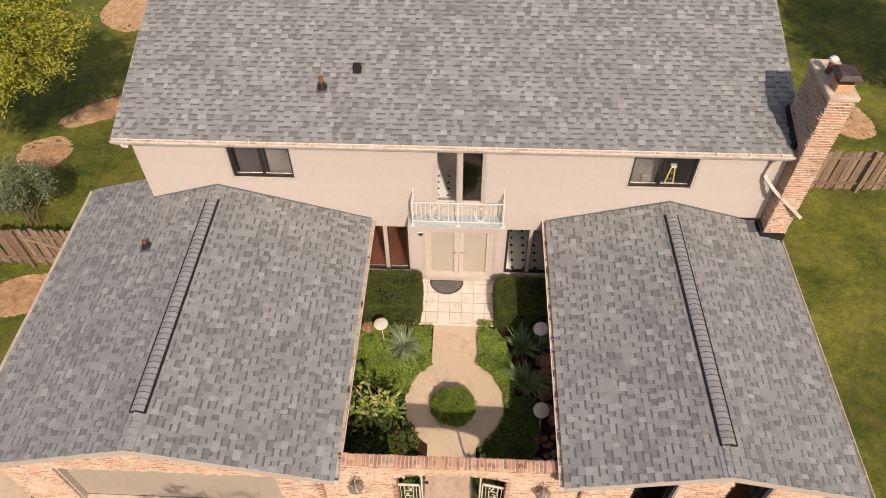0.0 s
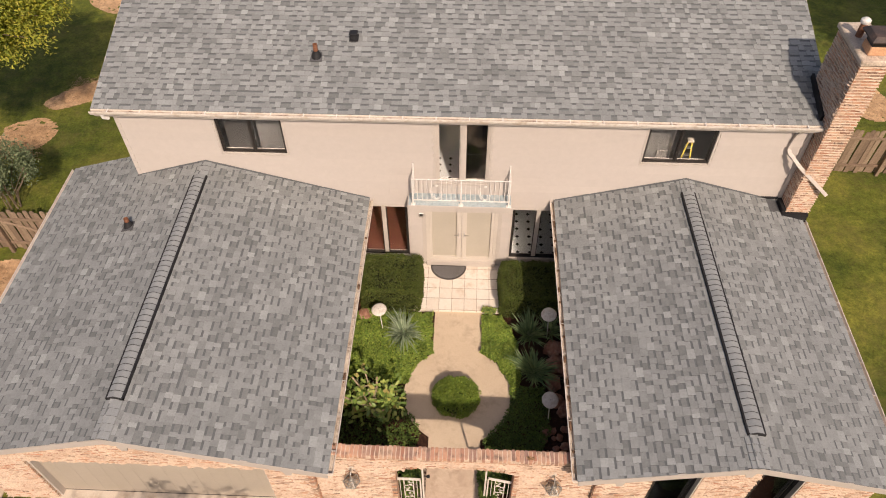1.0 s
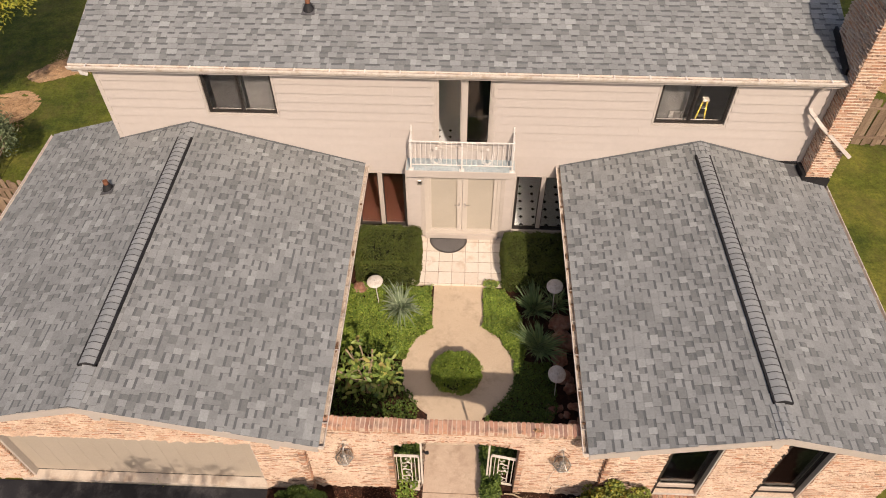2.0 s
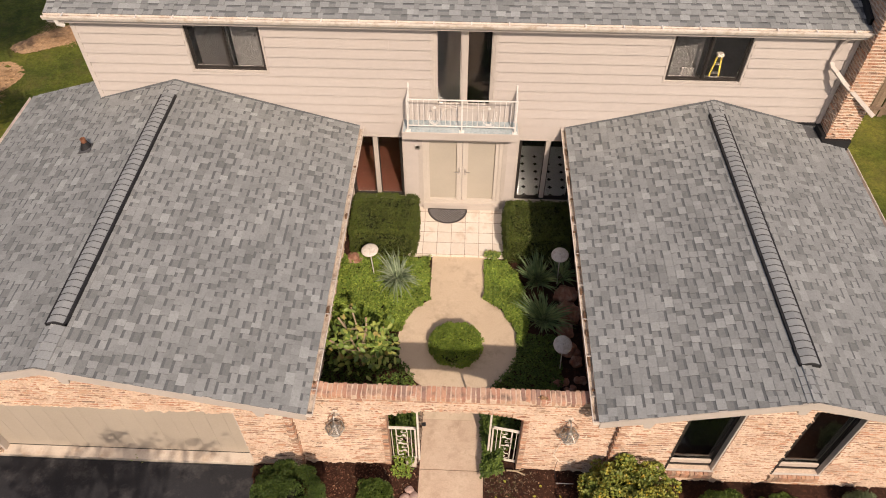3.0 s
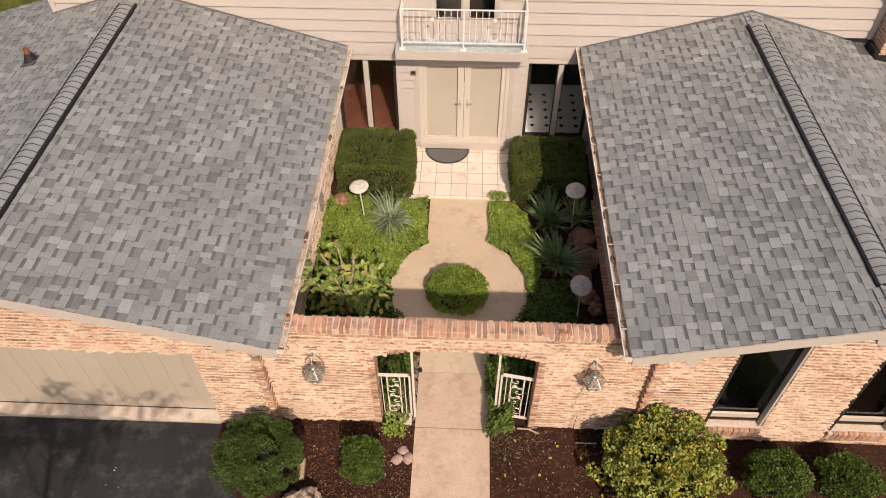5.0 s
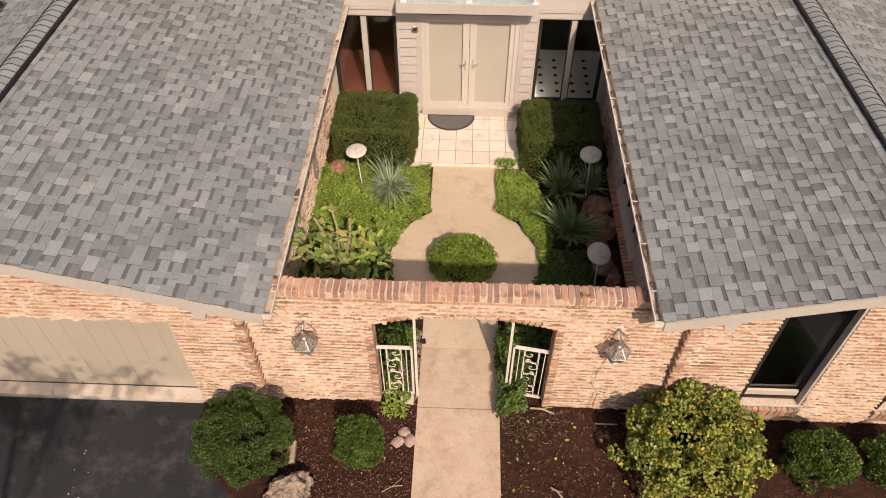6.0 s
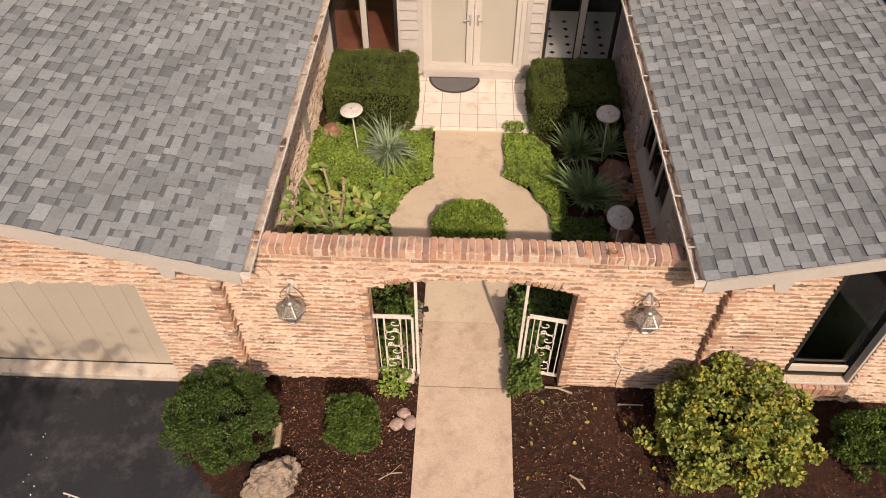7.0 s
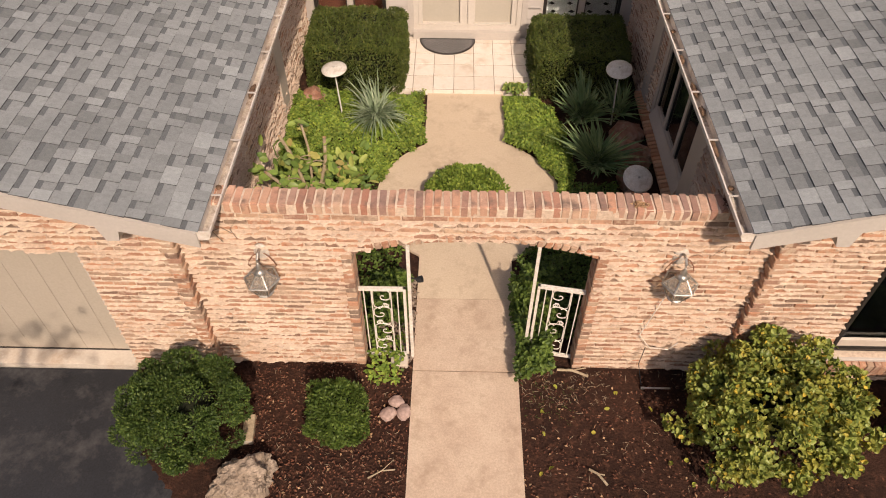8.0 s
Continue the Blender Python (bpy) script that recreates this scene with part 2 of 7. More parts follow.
M_YELLOW = two_scale("yellow_plastic", (0.45, 0.34, 0.06), (0.55, 0.42, 0.08), 4.0, 20.0, 0.5)


def glass_mat(name, tint, rough=0.02):
    m, nt, b = shader(name, rough)
    b.inputs["Base Color"].default_value = (*tint, 1)
    b.inputs["Transmission Weight"].default_value = 1.0
    b.inputs["IOR"].default_value = 1.5
    b.inputs["Specular IOR Level"].default_value = 0.5
    return m


M_GLASS = glass_mat("tinted_pane", (0.93, 0.94, 0.95))
# the darker tint stands in for the dim room behind the gable panes
M_GLASS_DARK = glass_mat("dimmed_pane", (0.42, 0.5, 0.55))


def thin_glass(name, tint, gloss):
    """A thin old pane: mostly clear, with a soft sheen."""
    m, nt, b = shader(name, 0.12)
    b.inputs["Base Color"].default_value = (0.8, 0.78, 0.74, 1)
    t = nt.nodes.new("ShaderNodeBsdfTransparent")
    t.inputs["Color"].default_value = (*tint, 1)
    mix = nt.nodes.new("ShaderNodeMixShader")
    mix.inputs["Fac"].default_value = gloss
    nt.links.new(t.outputs["BSDF"], mix.inputs[1])
    nt.links.new(b.outputs["BSDF"], mix.inputs[2])
    nt.links.new(mix.outputs["Shader"], nt.nodes["Material Output"].inputs["Surface"])
    return m


M_LAMPGLASS = thin_glass("lantern_glass", (0.86, 0.82, 0.77), 0.12)


def leaf_mat(name, cols, gloss=0.5, through=0.2, flush=None):
    m, nt, b = shader(name, gloss)
    r = nt.nodes.new("ShaderNodeNewGeometry").outputs["Random Per Island"]
    c = ramp(nt, r, [(i / max(1, len(cols) - 1), col) for i, col in enumerate(cols)])
    c = mixc(nt, 0.5, c, ramp(nt, tex_noise(nt, 2.6, 3.0), [(0.3, (0.3, 0.3, 0.3)), (0.7, (0.9, 0.9, 0.9))]), "OVERLAY")
    if flush:
        f = ramp(nt, tex_noise(nt, 4.5, 3.0), [(0.47, (0, 0, 0)), (0.66, (0.55, 0.55, 0.55))])
        c = mixc(nt, f, c, flush)
    nt.links.new(c, b.inputs["Base Color"])
    t = nt.nodes.new("ShaderNodeBsdfTranslucent")
    nt.links.new(c, t.inputs["Color"])
    mix = nt.nodes.new("ShaderNodeMixShader")
    mix.inputs["Fac"].default_value = through
    nt.links.new(b.outputs["BSDF"], mix.inputs[1])
    nt.links.new(t.outputs["BSDF"], mix.inputs[2])
    nt.links.new(mix.outputs["Shader"], nt.nodes["Material Output"].inputs["Surface"])
    return m


M_LEAF_HEDGE = leaf_mat("hedge_leaf", [(0.035, 0.056, 0.012), (0.065, 0.092, 0.02), (0.12, 0.15, 0.032), (0.048, 0.072, 0.016), (0.17, 0.17, 0.045)], 0.45)
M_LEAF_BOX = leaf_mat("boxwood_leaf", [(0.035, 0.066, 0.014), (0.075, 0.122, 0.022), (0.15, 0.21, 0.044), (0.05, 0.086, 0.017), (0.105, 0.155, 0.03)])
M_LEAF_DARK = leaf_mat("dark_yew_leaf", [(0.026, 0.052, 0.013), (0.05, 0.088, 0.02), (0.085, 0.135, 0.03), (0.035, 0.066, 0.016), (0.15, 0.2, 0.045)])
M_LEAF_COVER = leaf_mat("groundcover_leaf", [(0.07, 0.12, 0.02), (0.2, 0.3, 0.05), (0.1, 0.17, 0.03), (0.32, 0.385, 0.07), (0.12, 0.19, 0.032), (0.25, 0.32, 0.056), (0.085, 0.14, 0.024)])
M_LEAF_BIG = leaf_mat("broad_leaf", [(0.09, 0.15, 0.04), (0.17, 0.26, 0.06), (0.27, 0.35, 0.085), (0.12, 0.19, 0.05), (0.22, 0.31, 0.075), (0.36, 0.4, 0.11), (0.36, 0.27, 0.1)], 0.4)
M_LEAF_LILAC = leaf_mat("yellowing_leaf", [(0.115, 0.16, 0.04), (0.184, 0.235, 0.055), (0.27, 0.31, 0.072), (0.161, 0.21, 0.05), (0.218, 0.27, 0.066), (0.32, 0.335, 0.08), (0.138, 0.185, 0.046), (0.23, 0.285, 0.07), (0.23, 0.27, 0.066), (0.34, 0.36, 0.088), (0.172, 0.222, 0.054), (0.65, 0.43, 0.06)], 0.4, 0.2, (0.46, 0.38, 0.065))
M_LEAF_AUTUMN = leaf_mat("autumn_leaf", [(0.18, 0.22, 0.034), (0.32, 0.34, 0.05), (0.5, 0.46, 0.07), (0.24, 0.29, 0.045), (0.4, 0.39, 0.055), (0.15, 0.2, 0.03), (0.58, 0.47, 0.08)], 0.5, 0.35)
M_LEAF_GREY = leaf_mat("grey_green_leaf", [(0.08, 0.115, 0.055), (0.14, 0.18, 0.09), (0.24, 0.28, 0.16), (0.1, 0.14, 0.07)])
M_BLADE = leaf_mat("blue_green_blade", [(0.11, 0.16, 0.085), (0.2, 0.265, 0.155), (0.34, 0.4, 0.26), (0.14, 0.19, 0.11)], 0.45, 0.15)
M_YUCCA = leaf_mat("yucca_blade", [(0.09, 0.15, 0.066), (0.15, 0.23, 0.1), (0.28, 0.35, 0.16), (0.11, 0.175, 0.078)], 0.45, 0.15)


def lawn_mat():
    m, nt, b = shader("lawn_grass", 0.95)
    big = ramp(nt, tex_noise(nt, 0.3, 6.0, 0.7), [(0.37, (0.046, 0.066, 0.009)), (0.5, (0.092, 0.108, 0.015)), (0.62, (0.162, 0.16, 0.028))])
    fine = tex_noise(nt, 14.0, 6.0, 0.75)
    c = mixc(nt, 0.55, big, ramp(nt, tex_noise(nt, 3.0, 5.0, 0.7), [(0.32, (0.22, 0.25, 0.22)), (0.68, (0.82, 0.8, 0.75))]), "OVERLAY")
    c = mixc(nt, 0.7, c, ramp(nt, fine, [(0.3, (0.25, 0.25, 0.25)), (0.7, (0.95, 0.95, 0.95))]), "OVERLAY")
    worn = ramp(nt, tex_noise(nt, 0.9, 7.0, 0.75), [(0.48, (0, 0, 0)), (0.7, (0.65, 0.65, 0.65))])
    c = mixc(nt, worn, c, (0.17, 0.14, 0.042))
    nt.links.new(c, b.inputs["Base Color"])
    bump(nt, b, fine, 1.0, 0.05)
    return m


M_LAWN = lawn_mat()

# ---------------------------------------------------------------- building blocks


def mesh_of(bm, name="mesh", smooth=False):
    me = bpy.data.meshes.new(name)
    bm.normal_update()
    bm.to_mesh(me)
    bm.free()
    if smooth:
        me.polygons.foreach_set("use_smooth", [True] * len(me.polygons))
    return me


def part(name, bm, material, parent=None, label="", at=None, smooth=False, kind=""):
    """Links a bmesh (or mesh) as one object, under its parent."""
    me = mesh_of(bm, name, smooth) if isinstance(bm, bmesh.types.BMesh) else bm
    if material is not None and not me.materials:
        for x in (material if isinstance(material, (list, tuple)) else [material]):
            me.materials.append(x)
    ob = new(name, me)
    if parent is not None:
        ob.parent = parent
    if at is not None:
        ob.matrix_basis = at
    if label:
        ob["label"] = label
    if kind:
        ob["kind"] = kind
    return ob


def thing(name, label, category, at=None, group="", kind=""):
    return tagged(new_at(name, at), label, category, group, kind)


def new_at(name, at):
    ob = new(name)
    ob.empty_display_size = 0.1
    if at is not None:
        ob.matrix_basis = at
    return ob


def structure(name, bm, material, label, category, smooth=False):
    return tagged(part(name, bm, material, smooth=smooth), label, category, kind="structure")


def add_box(bm, a, b, mat=0, m=None):
    x0, y0, z0 = a
    x1, y1, z1 = b
    vs = [bm.verts.new((m @ Vector(p)) if m else p) for p in ((x0, y0, z0), (x1, y0, z0), (x1, y1, z0), (x0, y1, z0), (x0, y0, z1), (x1, y0, z1), (x1, y1, z1), (x0, y1, z1))]
    for f in ((3, 2, 1, 0), (4, 5, 6, 7), (0, 1, 5, 4), (1, 2, 6, 5), (2, 3, 7, 6), (3, 0, 4, 7)):
        bm.faces.new([vs[i] for i in f]).material_index = mat
    return vs


def box(a, b, bevel=0.0, seg=1):
    bm = bmesh.new()
    add_box(bm, a, b)
    if bevel:
        bmesh.ops.bevel(bm, geom=bm.edges[:], offset=bevel, segments=seg, affect="EDGES")
    return bm


def prism(poly, axis, lo, hi):
    """A plane outline pushed along an axis from lo to hi."""
    bm = bmesh.new()

    def p3(u, v, w):
        return {"x": (w, u, v), "y": (u, w, v), "z": (u, v, w)}[axis]

    a = [bm.verts.new(p3(u, v, lo)) for u, v in poly]
    b = [bm.verts.new(p3(u, v, hi)) for u, v in poly]
    bm.faces.new(a)
    bm.faces.new(b[::-1])
    n = len(poly)
    for i in range(n):
        bm.faces.new((a[i], b[i], b[(i + 1) % n], a[(i + 1) % n]))
    bmesh.ops.recalc_face_normals(bm, faces=bm.faces[:])
    bmesh.ops.triangulate(bm, faces=[f for f in bm.faces if len(f.verts) > 4])
    return bm


def tube(bm, pts, r, sides=8, r_end=None, mat=0):
    """A round bar through points, tapering to r_end."""
    pts = [Vector(p) for p in pts]
    rings = []
    for i, p in enumerate(pts):
        d = (pts[min(i + 1, len(pts) - 1)] - pts[max(i - 1, 0)]).normalized()
        ref = Vector((0, 0, 1)) if abs(d.z) < 0.9 else Vector((1, 0, 0))
        u = d.cross(ref).normalized()
        v = d.cross(u)
        rr = r if r_end is None else r + (r_end - r) * i / max(1, len(pts) - 1)
        rings.append([bm.verts.new(p + (u * math.cos(2 * math.pi * k / sides) + v * math.sin(2 * math.pi * k / sides)) * rr) for k in range(sides)])
    for a, b in zip(rings, rings[1:]):
        for k in range(sides):
            bm.faces.new((a[k], a[(k + 1) % sides], b[(k + 1) % sides], b[k])).material_index = mat
    bm.faces.new(rings[0][::-1]).material_index = mat
    bm.faces.new(rings[-1]).material_index = mat


def lathe(profile, sides=24):
    bm = bmesh.new()
    rings = [[bm.verts.new((r * math.cos(2 * math.pi * k / sides), r * math.sin(2 * math.pi * k / sides), z)) for k in range(sides)] for r, z in profile]
    for a, b in zip(rings, rings[1:]):
        for k in range(sides):
            bm.faces.new((a[k], a[(k + 1) % sides], b[(k + 1) % sides], b[k]))
    bm.faces.new(rings[0][::-1])
    bm.faces.new(rings[-1])
    return bm


def soup(verts, faces, name="soup"):
    me = bpy.data.meshes.new(name)
    me.from_pydata(verts, [], faces)
    return me

# ---------------------------------------------------------------- plan (metres)
XL, XR = -2.82, 2.9              # courtyard side walls
Y_WING, Y_ARCH0, Y_ARCH1 = -7.08, -6.98, -6.78
LW = dict(x0=-10.36, x1=-2.37, ridge=-6.33, zr=3.80, slope=0.286, y0=-7.40)
RW = dict(x0=2.38, x1=8.43, ridge=5.48, zr=3.60, slope=0.270, y0=-7.40)
MX0, MX1, M_EAVE_Y, M_EAVE_Z, M_SLOPE, M_RIDGE_Y = -8.5, 8.22, -0.19, 5.51, 0.30, 5.4
WX0, WX1 = -8.16, 7.98


def wing_z(w, x):
    return w["zr"] - w["slope"] * abs(x - w["ridge"])


# ---------------------------------------------------------------- ground
def ground_sheet():
    bm = bmesh.new()
    rings = [0.0, 6, 12, 18, 26, 40, 80, 200, 800]
    n = 48
    prev = None
    for r in rings:
        if r == 0:
            ring = [bm.verts.new((0, 0, -0.05))]
        else:
            ring = [bm.verts.new((r * math.cos(2 * math.pi * k / n), r * math.sin(2 * math.pi * k / n), -0.05)) for k in range(n)]
        if prev:
            for k in range(n):
                if len(prev) == 1:
                    bm.faces.new((prev[0], ring[k], ring[(k + 1) % n]))
                else:
                    bm.faces.new((prev[k], ring[k], ring[(k + 1) % n], prev[(k + 1) % n]))
        prev = ring
    return bm


structure("ground", ground_sheet(), M_LAWN, "mown olive-green lawn around the house", "lawn")


def slab(name, poly, z0, z1, material, label, category):
    return structure(name, prism(poly, "z", z0, z1), material, label, category)


def arc(cx, cy, r, a0, a1, n):
    return [(cx + r * math.cos(radians(a0 + (a1 - a0) * i / n)), cy + r * math.sin(radians(a0 + (a1 - a0) * i / n))) for i in range(n + 1)]


# asphalt drive with a curved edge round the planting bed
drive_edge = [(-3.80, -7.12), (-3.74, -7.5), (-3.6, -7.85), (-3.36, -8.22), (-3.08, -8.5), (-2.72, -8.75), (-2.2, -9.0), (-1.5, -9.2), (-0.62, -9.35)]
slab("driveway", [(-30, -7.12)] + drive_edge + [(-0.62, -24), (-30, -24)], -0.2, -0.01, M_ASPHALT, "black asphalt driveway with pale scuffs beside the garage", "driveway")
slab("garage_apron", [(-8.95, -7.1), (-3.72, -7.1), (-3.72, -6.84), (-8.95, -6.84)], -0.1, 0.06, M_APRON, "chipped pale concrete sill strip below the garage door", "sill")
slab("side_path", [(-11.2, -24), (-10.1, -24), (-10.1, -2.0), (-11.2, -2.0)], -0.2, -0.02, M_CONCRETE, "tan concrete side path along the garage", "path")


def mound(poly, z, lift, cell=0.09, rough=0.02):
    """Uneven bed surface inside an outline, a little higher in the middle."""
    xs, ys = [p[0] for p in poly], [p[1] for p in poly]

    def inside(x, y):
        c = False
        for (xa, ya), (xb, yb) in zip(poly, poly[1:] + poly[:1]):
            if (ya > y) != (yb > y) and x < (xb - xa) * (y - ya) / (yb - ya) + xa:
                c = not c
        return c

    nx, ny = int((max(xs) - min(xs)) / cell) + 2, int((max(ys) - min(ys)) / cell) + 2
    bm = bmesh.new()
    grid = {}
    for i in range(nx):
        for j in range(ny):
            x, y = min(xs) + i * cell, min(ys) + j * cell
            h = noise.noise(Vector((x * 1.3, y * 1.3, 0.3))) * lift + noise.noise(Vector((x * 7, y * 7, 2.0))) * rough
            grid[i, j] = bm.verts.new((x, y, z + h))
    for i in range(nx - 1):
        for j in range(ny - 1):
            x, y = min(xs) + (i + 0.5) * cell, min(ys) + (j + 0.5) * cell
            if inside(x, y):
                bm.faces.new((grid[i, j], grid[i + 1, j], grid[i + 1, j + 1], grid[i, j + 1]))
    bmesh.ops.delete(bm, geom=[v for v in bm.verts if not v.link_faces], context="VERTS")
    return bm


bed_left = drive_edge + [(-0.6, -9.35), (-0.6, -6.6), (-1.3, -6.6), (-1.3, -6.9), (-3.8, -6.9)]
slab("bed_base", bed_left, -0.2, -0.004, M_MULCH, "dark soil edge of the mulch bed", "soil")
structure("planting_bed_1", mound(bed_left, 0.0, 0.03), M_MULCH, "dark bark mulch bed strewn with chips and twigs", "mulch bed", True)
bed_right = [(0.58, -10.5), (11.5, -10.5), (11.5, -6.9), (1.3, -6.9), (1.3, -6.6), (0.58, -6.6)]
structure("planting_bed_2", mound(bed_right, 0.0, 0.03, 0.11), M_MULCH, "bare dark brown mulch bed below the brick front", "mulch bed", True)
slab("courtyard_soil", [(XL, -6.8), (XR, -6.8), (XR, 0.0), (XL, 0.0)], -0.3, -0.015, M_MULCH, "dark soil of the courtyard beds", "soil")

# concrete walk: a ring round the island bush, joined to the patio and the street
RC, RR = (0.06, -4.12), 1.33
walk_w = (-0.6, 0.62)


def ring_outline():
    cx, cy = RC
    a_top_l = math.degrees(math.acos((walk_w[0] - cx) / RR))
    a_top_r = math.degrees(math.acos((walk_w[1] - cx) / RR))
    return a_top_r, a_top_l


a_r, a_l = ring_outline()
left_arc = arc(RC[0], RC[1], RR, a_l, 360 - a_l, 26)
right_arc = arc(RC[0], RC[1], RR, -a_r, a_r, 26)
ring_poly = [(walk_w[0], -6.0)] + left_arc[::-1] + right_arc[::-1] + [(walk_w[1], -6.0)]
walk_ring = slab("walk_ring", ring_poly, -0.2, 0.02, M_CONCRETE, "tan concrete ring path round the island shrub", "path")
for i, (ya, yb) in enumerate(((-1.62, -2.96), (-6.005, -7.06), (-7.075, -10.0), (-10.015, -13.0), (-13.015, -20))):
    tw = 0.02 if i == 0 else 0.0
    slab(f"walk_{i + 1}", [(walk_w[0] - tw, yb), (walk_w[1] + tw, yb), (walk_w[1] + tw, ya), (walk_w[0] - tw, ya)], -0.2, 0.02 + (0.002 if i == 0 else 0), M_CONCRETE if i == 0 else M_WALK, "tan concrete walk slab with a sawn joint", "path")

# tiled patio, one step up
slab("patio", [(-1.22, -1.62), (1.16, -1.62), (1.16, 0.0), (-1.22, 0.0)], -0.2, 0.092, M_GROUT, "raised entry patio of cream tiles", "patio")
slab("door_step", [(-0.93, -0.09), (1.0, -0.09), (1.0, 0.06), (-0.93, 0.06)], 0.092, 0.25, M_TRIM, "painted sill step below the double door", "step")

# an unseen belt of trees, added to keep low southern sky light off the walls
def sky_block_belt():
    bm = bmesh.new()
    prev = None
    for i in range(181):
        a = radians(185 + 170 * i / 180)
        r = 46 + 3 * noise.noise(Vector((i * 0.21, 0, 3.1)))
        col = []
        for k in range(9):
            t = k / 8
            z = (13 + 5 * noise.noise(Vector((i * 0.13, 2.0, 0))) + 2.5 * noise.noise(Vector((i * 0.6, 5.0, 0)))) * t
            rr = r + 2.2 * noise.noise(Vector((i * 0.5, z * 0.6, 9.0))) + 3 * t * t
            col.append(bm.verts.new((rr * math.cos(a), rr * math.sin(a), z - 0.1)))
        if prev:
            for k in range(8):
                bm.faces.new((prev[k], prev[k + 1], col[k + 1], col[k]))
        prev = col
    return bm


structure("backdrop", sky_block_belt(), two_scale("far_foliage", (0.03, 0.042, 0.014), (0.09, 0.11, 0.035), 0.5, 3.0, 0.9, 1.0, 0.3), "unseen belt of green trees added to block low sky light", "tree belt")

# straw beds on the lawn
for i, (cx, cy, rx, ry, a) in enumerate(((-14.85, 5.2, 0.95, 0.95, 0), (-13.5, 7.75, 1.75, 0.62, 38), (-14.6, 15.0, 1.6, 1.9, 0), (-12.9, -1.0, 1.25, 0.75, 10), (14.2, 8.2, 0.85, 1.3, 10))):
    pts = [(rx * math.cos(t) * (1 + 0.08 * math.sin(3 * t + i)), ry * math.sin(t) * (1 + 0.1 * math.sin(2 * t + 2 * i))) for t in [2 * math.pi * k / 40 for k in range(40)]]
    ca, sa = math.cos(radians(a)), math.sin(radians(a))
    structure(f"straw_bed_{i + 1}", mound([(cx + u * ca - v * sa, cy + u * sa + v * ca) for u, v in pts], -0.03, 0.03, 0.045, 0.03), M_STRAW, "tan straw mulch patch on the lawn", "straw mulch", True)


# ---------------------------------------------------------------- walls
def columns(x0, x1, z0, z1, holes):
    """Rectangles that fill a wall face round its openings (x0, x1, z0, z1)."""
    xs = sorted({x0, x1, *[min(max(h[i], x0), x1) for h in holes for i in (0, 1)]})
    out = []
    for a, b in zip(xs, xs[1:]):
        m = (a + b) / 2
        cuts = sorted((max(h[2], z0), min(h[3], z1)) for h in holes if h[0] < m < h[1] and h[3] > z0 and h[2] < z1)
        z = z0
        for lo, hi in cuts:
            if lo > z + 1e-4:
                out.append((a, b, z, lo))
            z = max(z, hi)
        if z < z1 - 1e-4:
            out.append((a, b, z, z1))
    return out


def wall_y(x0, x1, z0, z1, y0, y1, holes=()):
    bm = bmesh.new()
    for a, b, lo, hi in columns(x0, x1, z0, z1, holes):
        add_box(bm, (a, y0, lo), (b, y1, hi))
    return bm


def wall_x(y0, y1, z0, z1, x0, x1, holes=()):
    bm = bmesh.new()
    for a, b, lo, hi in columns(y0, y1, z0, z1, holes):
        add_box(bm, (x0, a, lo), (x1, b, hi))
    return bm


def join(bm, other):
    me = mesh_of(other)
    bm.from_mesh(me)
    bpy.data.meshes.remove(me)


# main house, sided upper storey
H_LWIN, H_RWIN = (-5.83, -4.25, 4.09, 5.3), (4.30, 5.88, 4.09, 5.3)
H_BDOOR = (-0.62, 0.66, 3.24, 5.3)
H_SIDEL, H_SIDER = (-2.68, -1.40, 0.42, 2.36), (1.36, 2.72, 0.42, 2.36)
H_DOOR = (-0.92, 0.99, 0.25, 2.36)
SOUTH_HOLES = [H_LWIN, H_RWIN, H_BDOOR, H_SIDEL, H_SIDER, H_DOOR]
wall_south = structure("wall_south", wall_y(WX0, WX1, -0.2, 5.46, 0.03, 0.2, SOUTH_HOLES), M_SIDING, "beige lap-sided front wall of the main house", "wall")
wall_west = structure("wall_west", wall_x(0.2, 10.6, -0.2, 5.4, WX0, WX0 + 0.17), M_SIDING, "beige sided end wall of the main house", "wall")
wall_east = structure("wall_east", wall_x(0.2, 10.6, -0.2, 5.4, WX1 - 0.17, WX1), M_SIDING, "beige sided end wall beside the chimney", "wall")
# unseen opening, added so daylight reaches the tiled room
structure("wall_north", wall_y(WX0, WX1, -0.2, 5.34, 10.6, 10.77, [(0.4, 7.4, 0.3, 2.6)]), M_SIDING, "sided rear wall with an added opening that lights the tiled room", "wall")
for nm, xx in (("wall_gable_west", WX0), ("wall_gable_east", WX1 - 0.15)):
    structure(nm, prism([(0.2, 5.4), (10.6, 5.4), (5.4, 6.95)], "x", xx, xx + 0.15), M_SIDING, "beige sided gable end under the main roof", "wall")
upper = box((WX0 + 0.17, 0.2, 2.75), (-1.3, 10.6, 2.95))
add_box(upper, (1.3, 0.2, 2.75), (WX1 - 0.17, 10.6, 2.95))
add_box(upper, (-1.3, 4.2, 2.75), (1.3, 10.6, 2.95))
structure("floor_upper", upper, M_CARPET, "beige upstairs carpet", "floor")
structure("floor_left_room", box((WX0 + 0.17, 0.2, 0.1), (-1.3, 10.6, 0.27)), M_REDWOODFLOOR, "red-brown wood floor behind the tall window", "floor")
# dark sheet added over the floor to darken the rooms beyond the tiles
structure("floor_dark_rug", box((-0.1, 2.3, 0.27), (WX1 - 0.17, 10.6, 0.285)), M_DARKFLOOR, "dark sheet added to darken the room beyond the tiles", "floor")
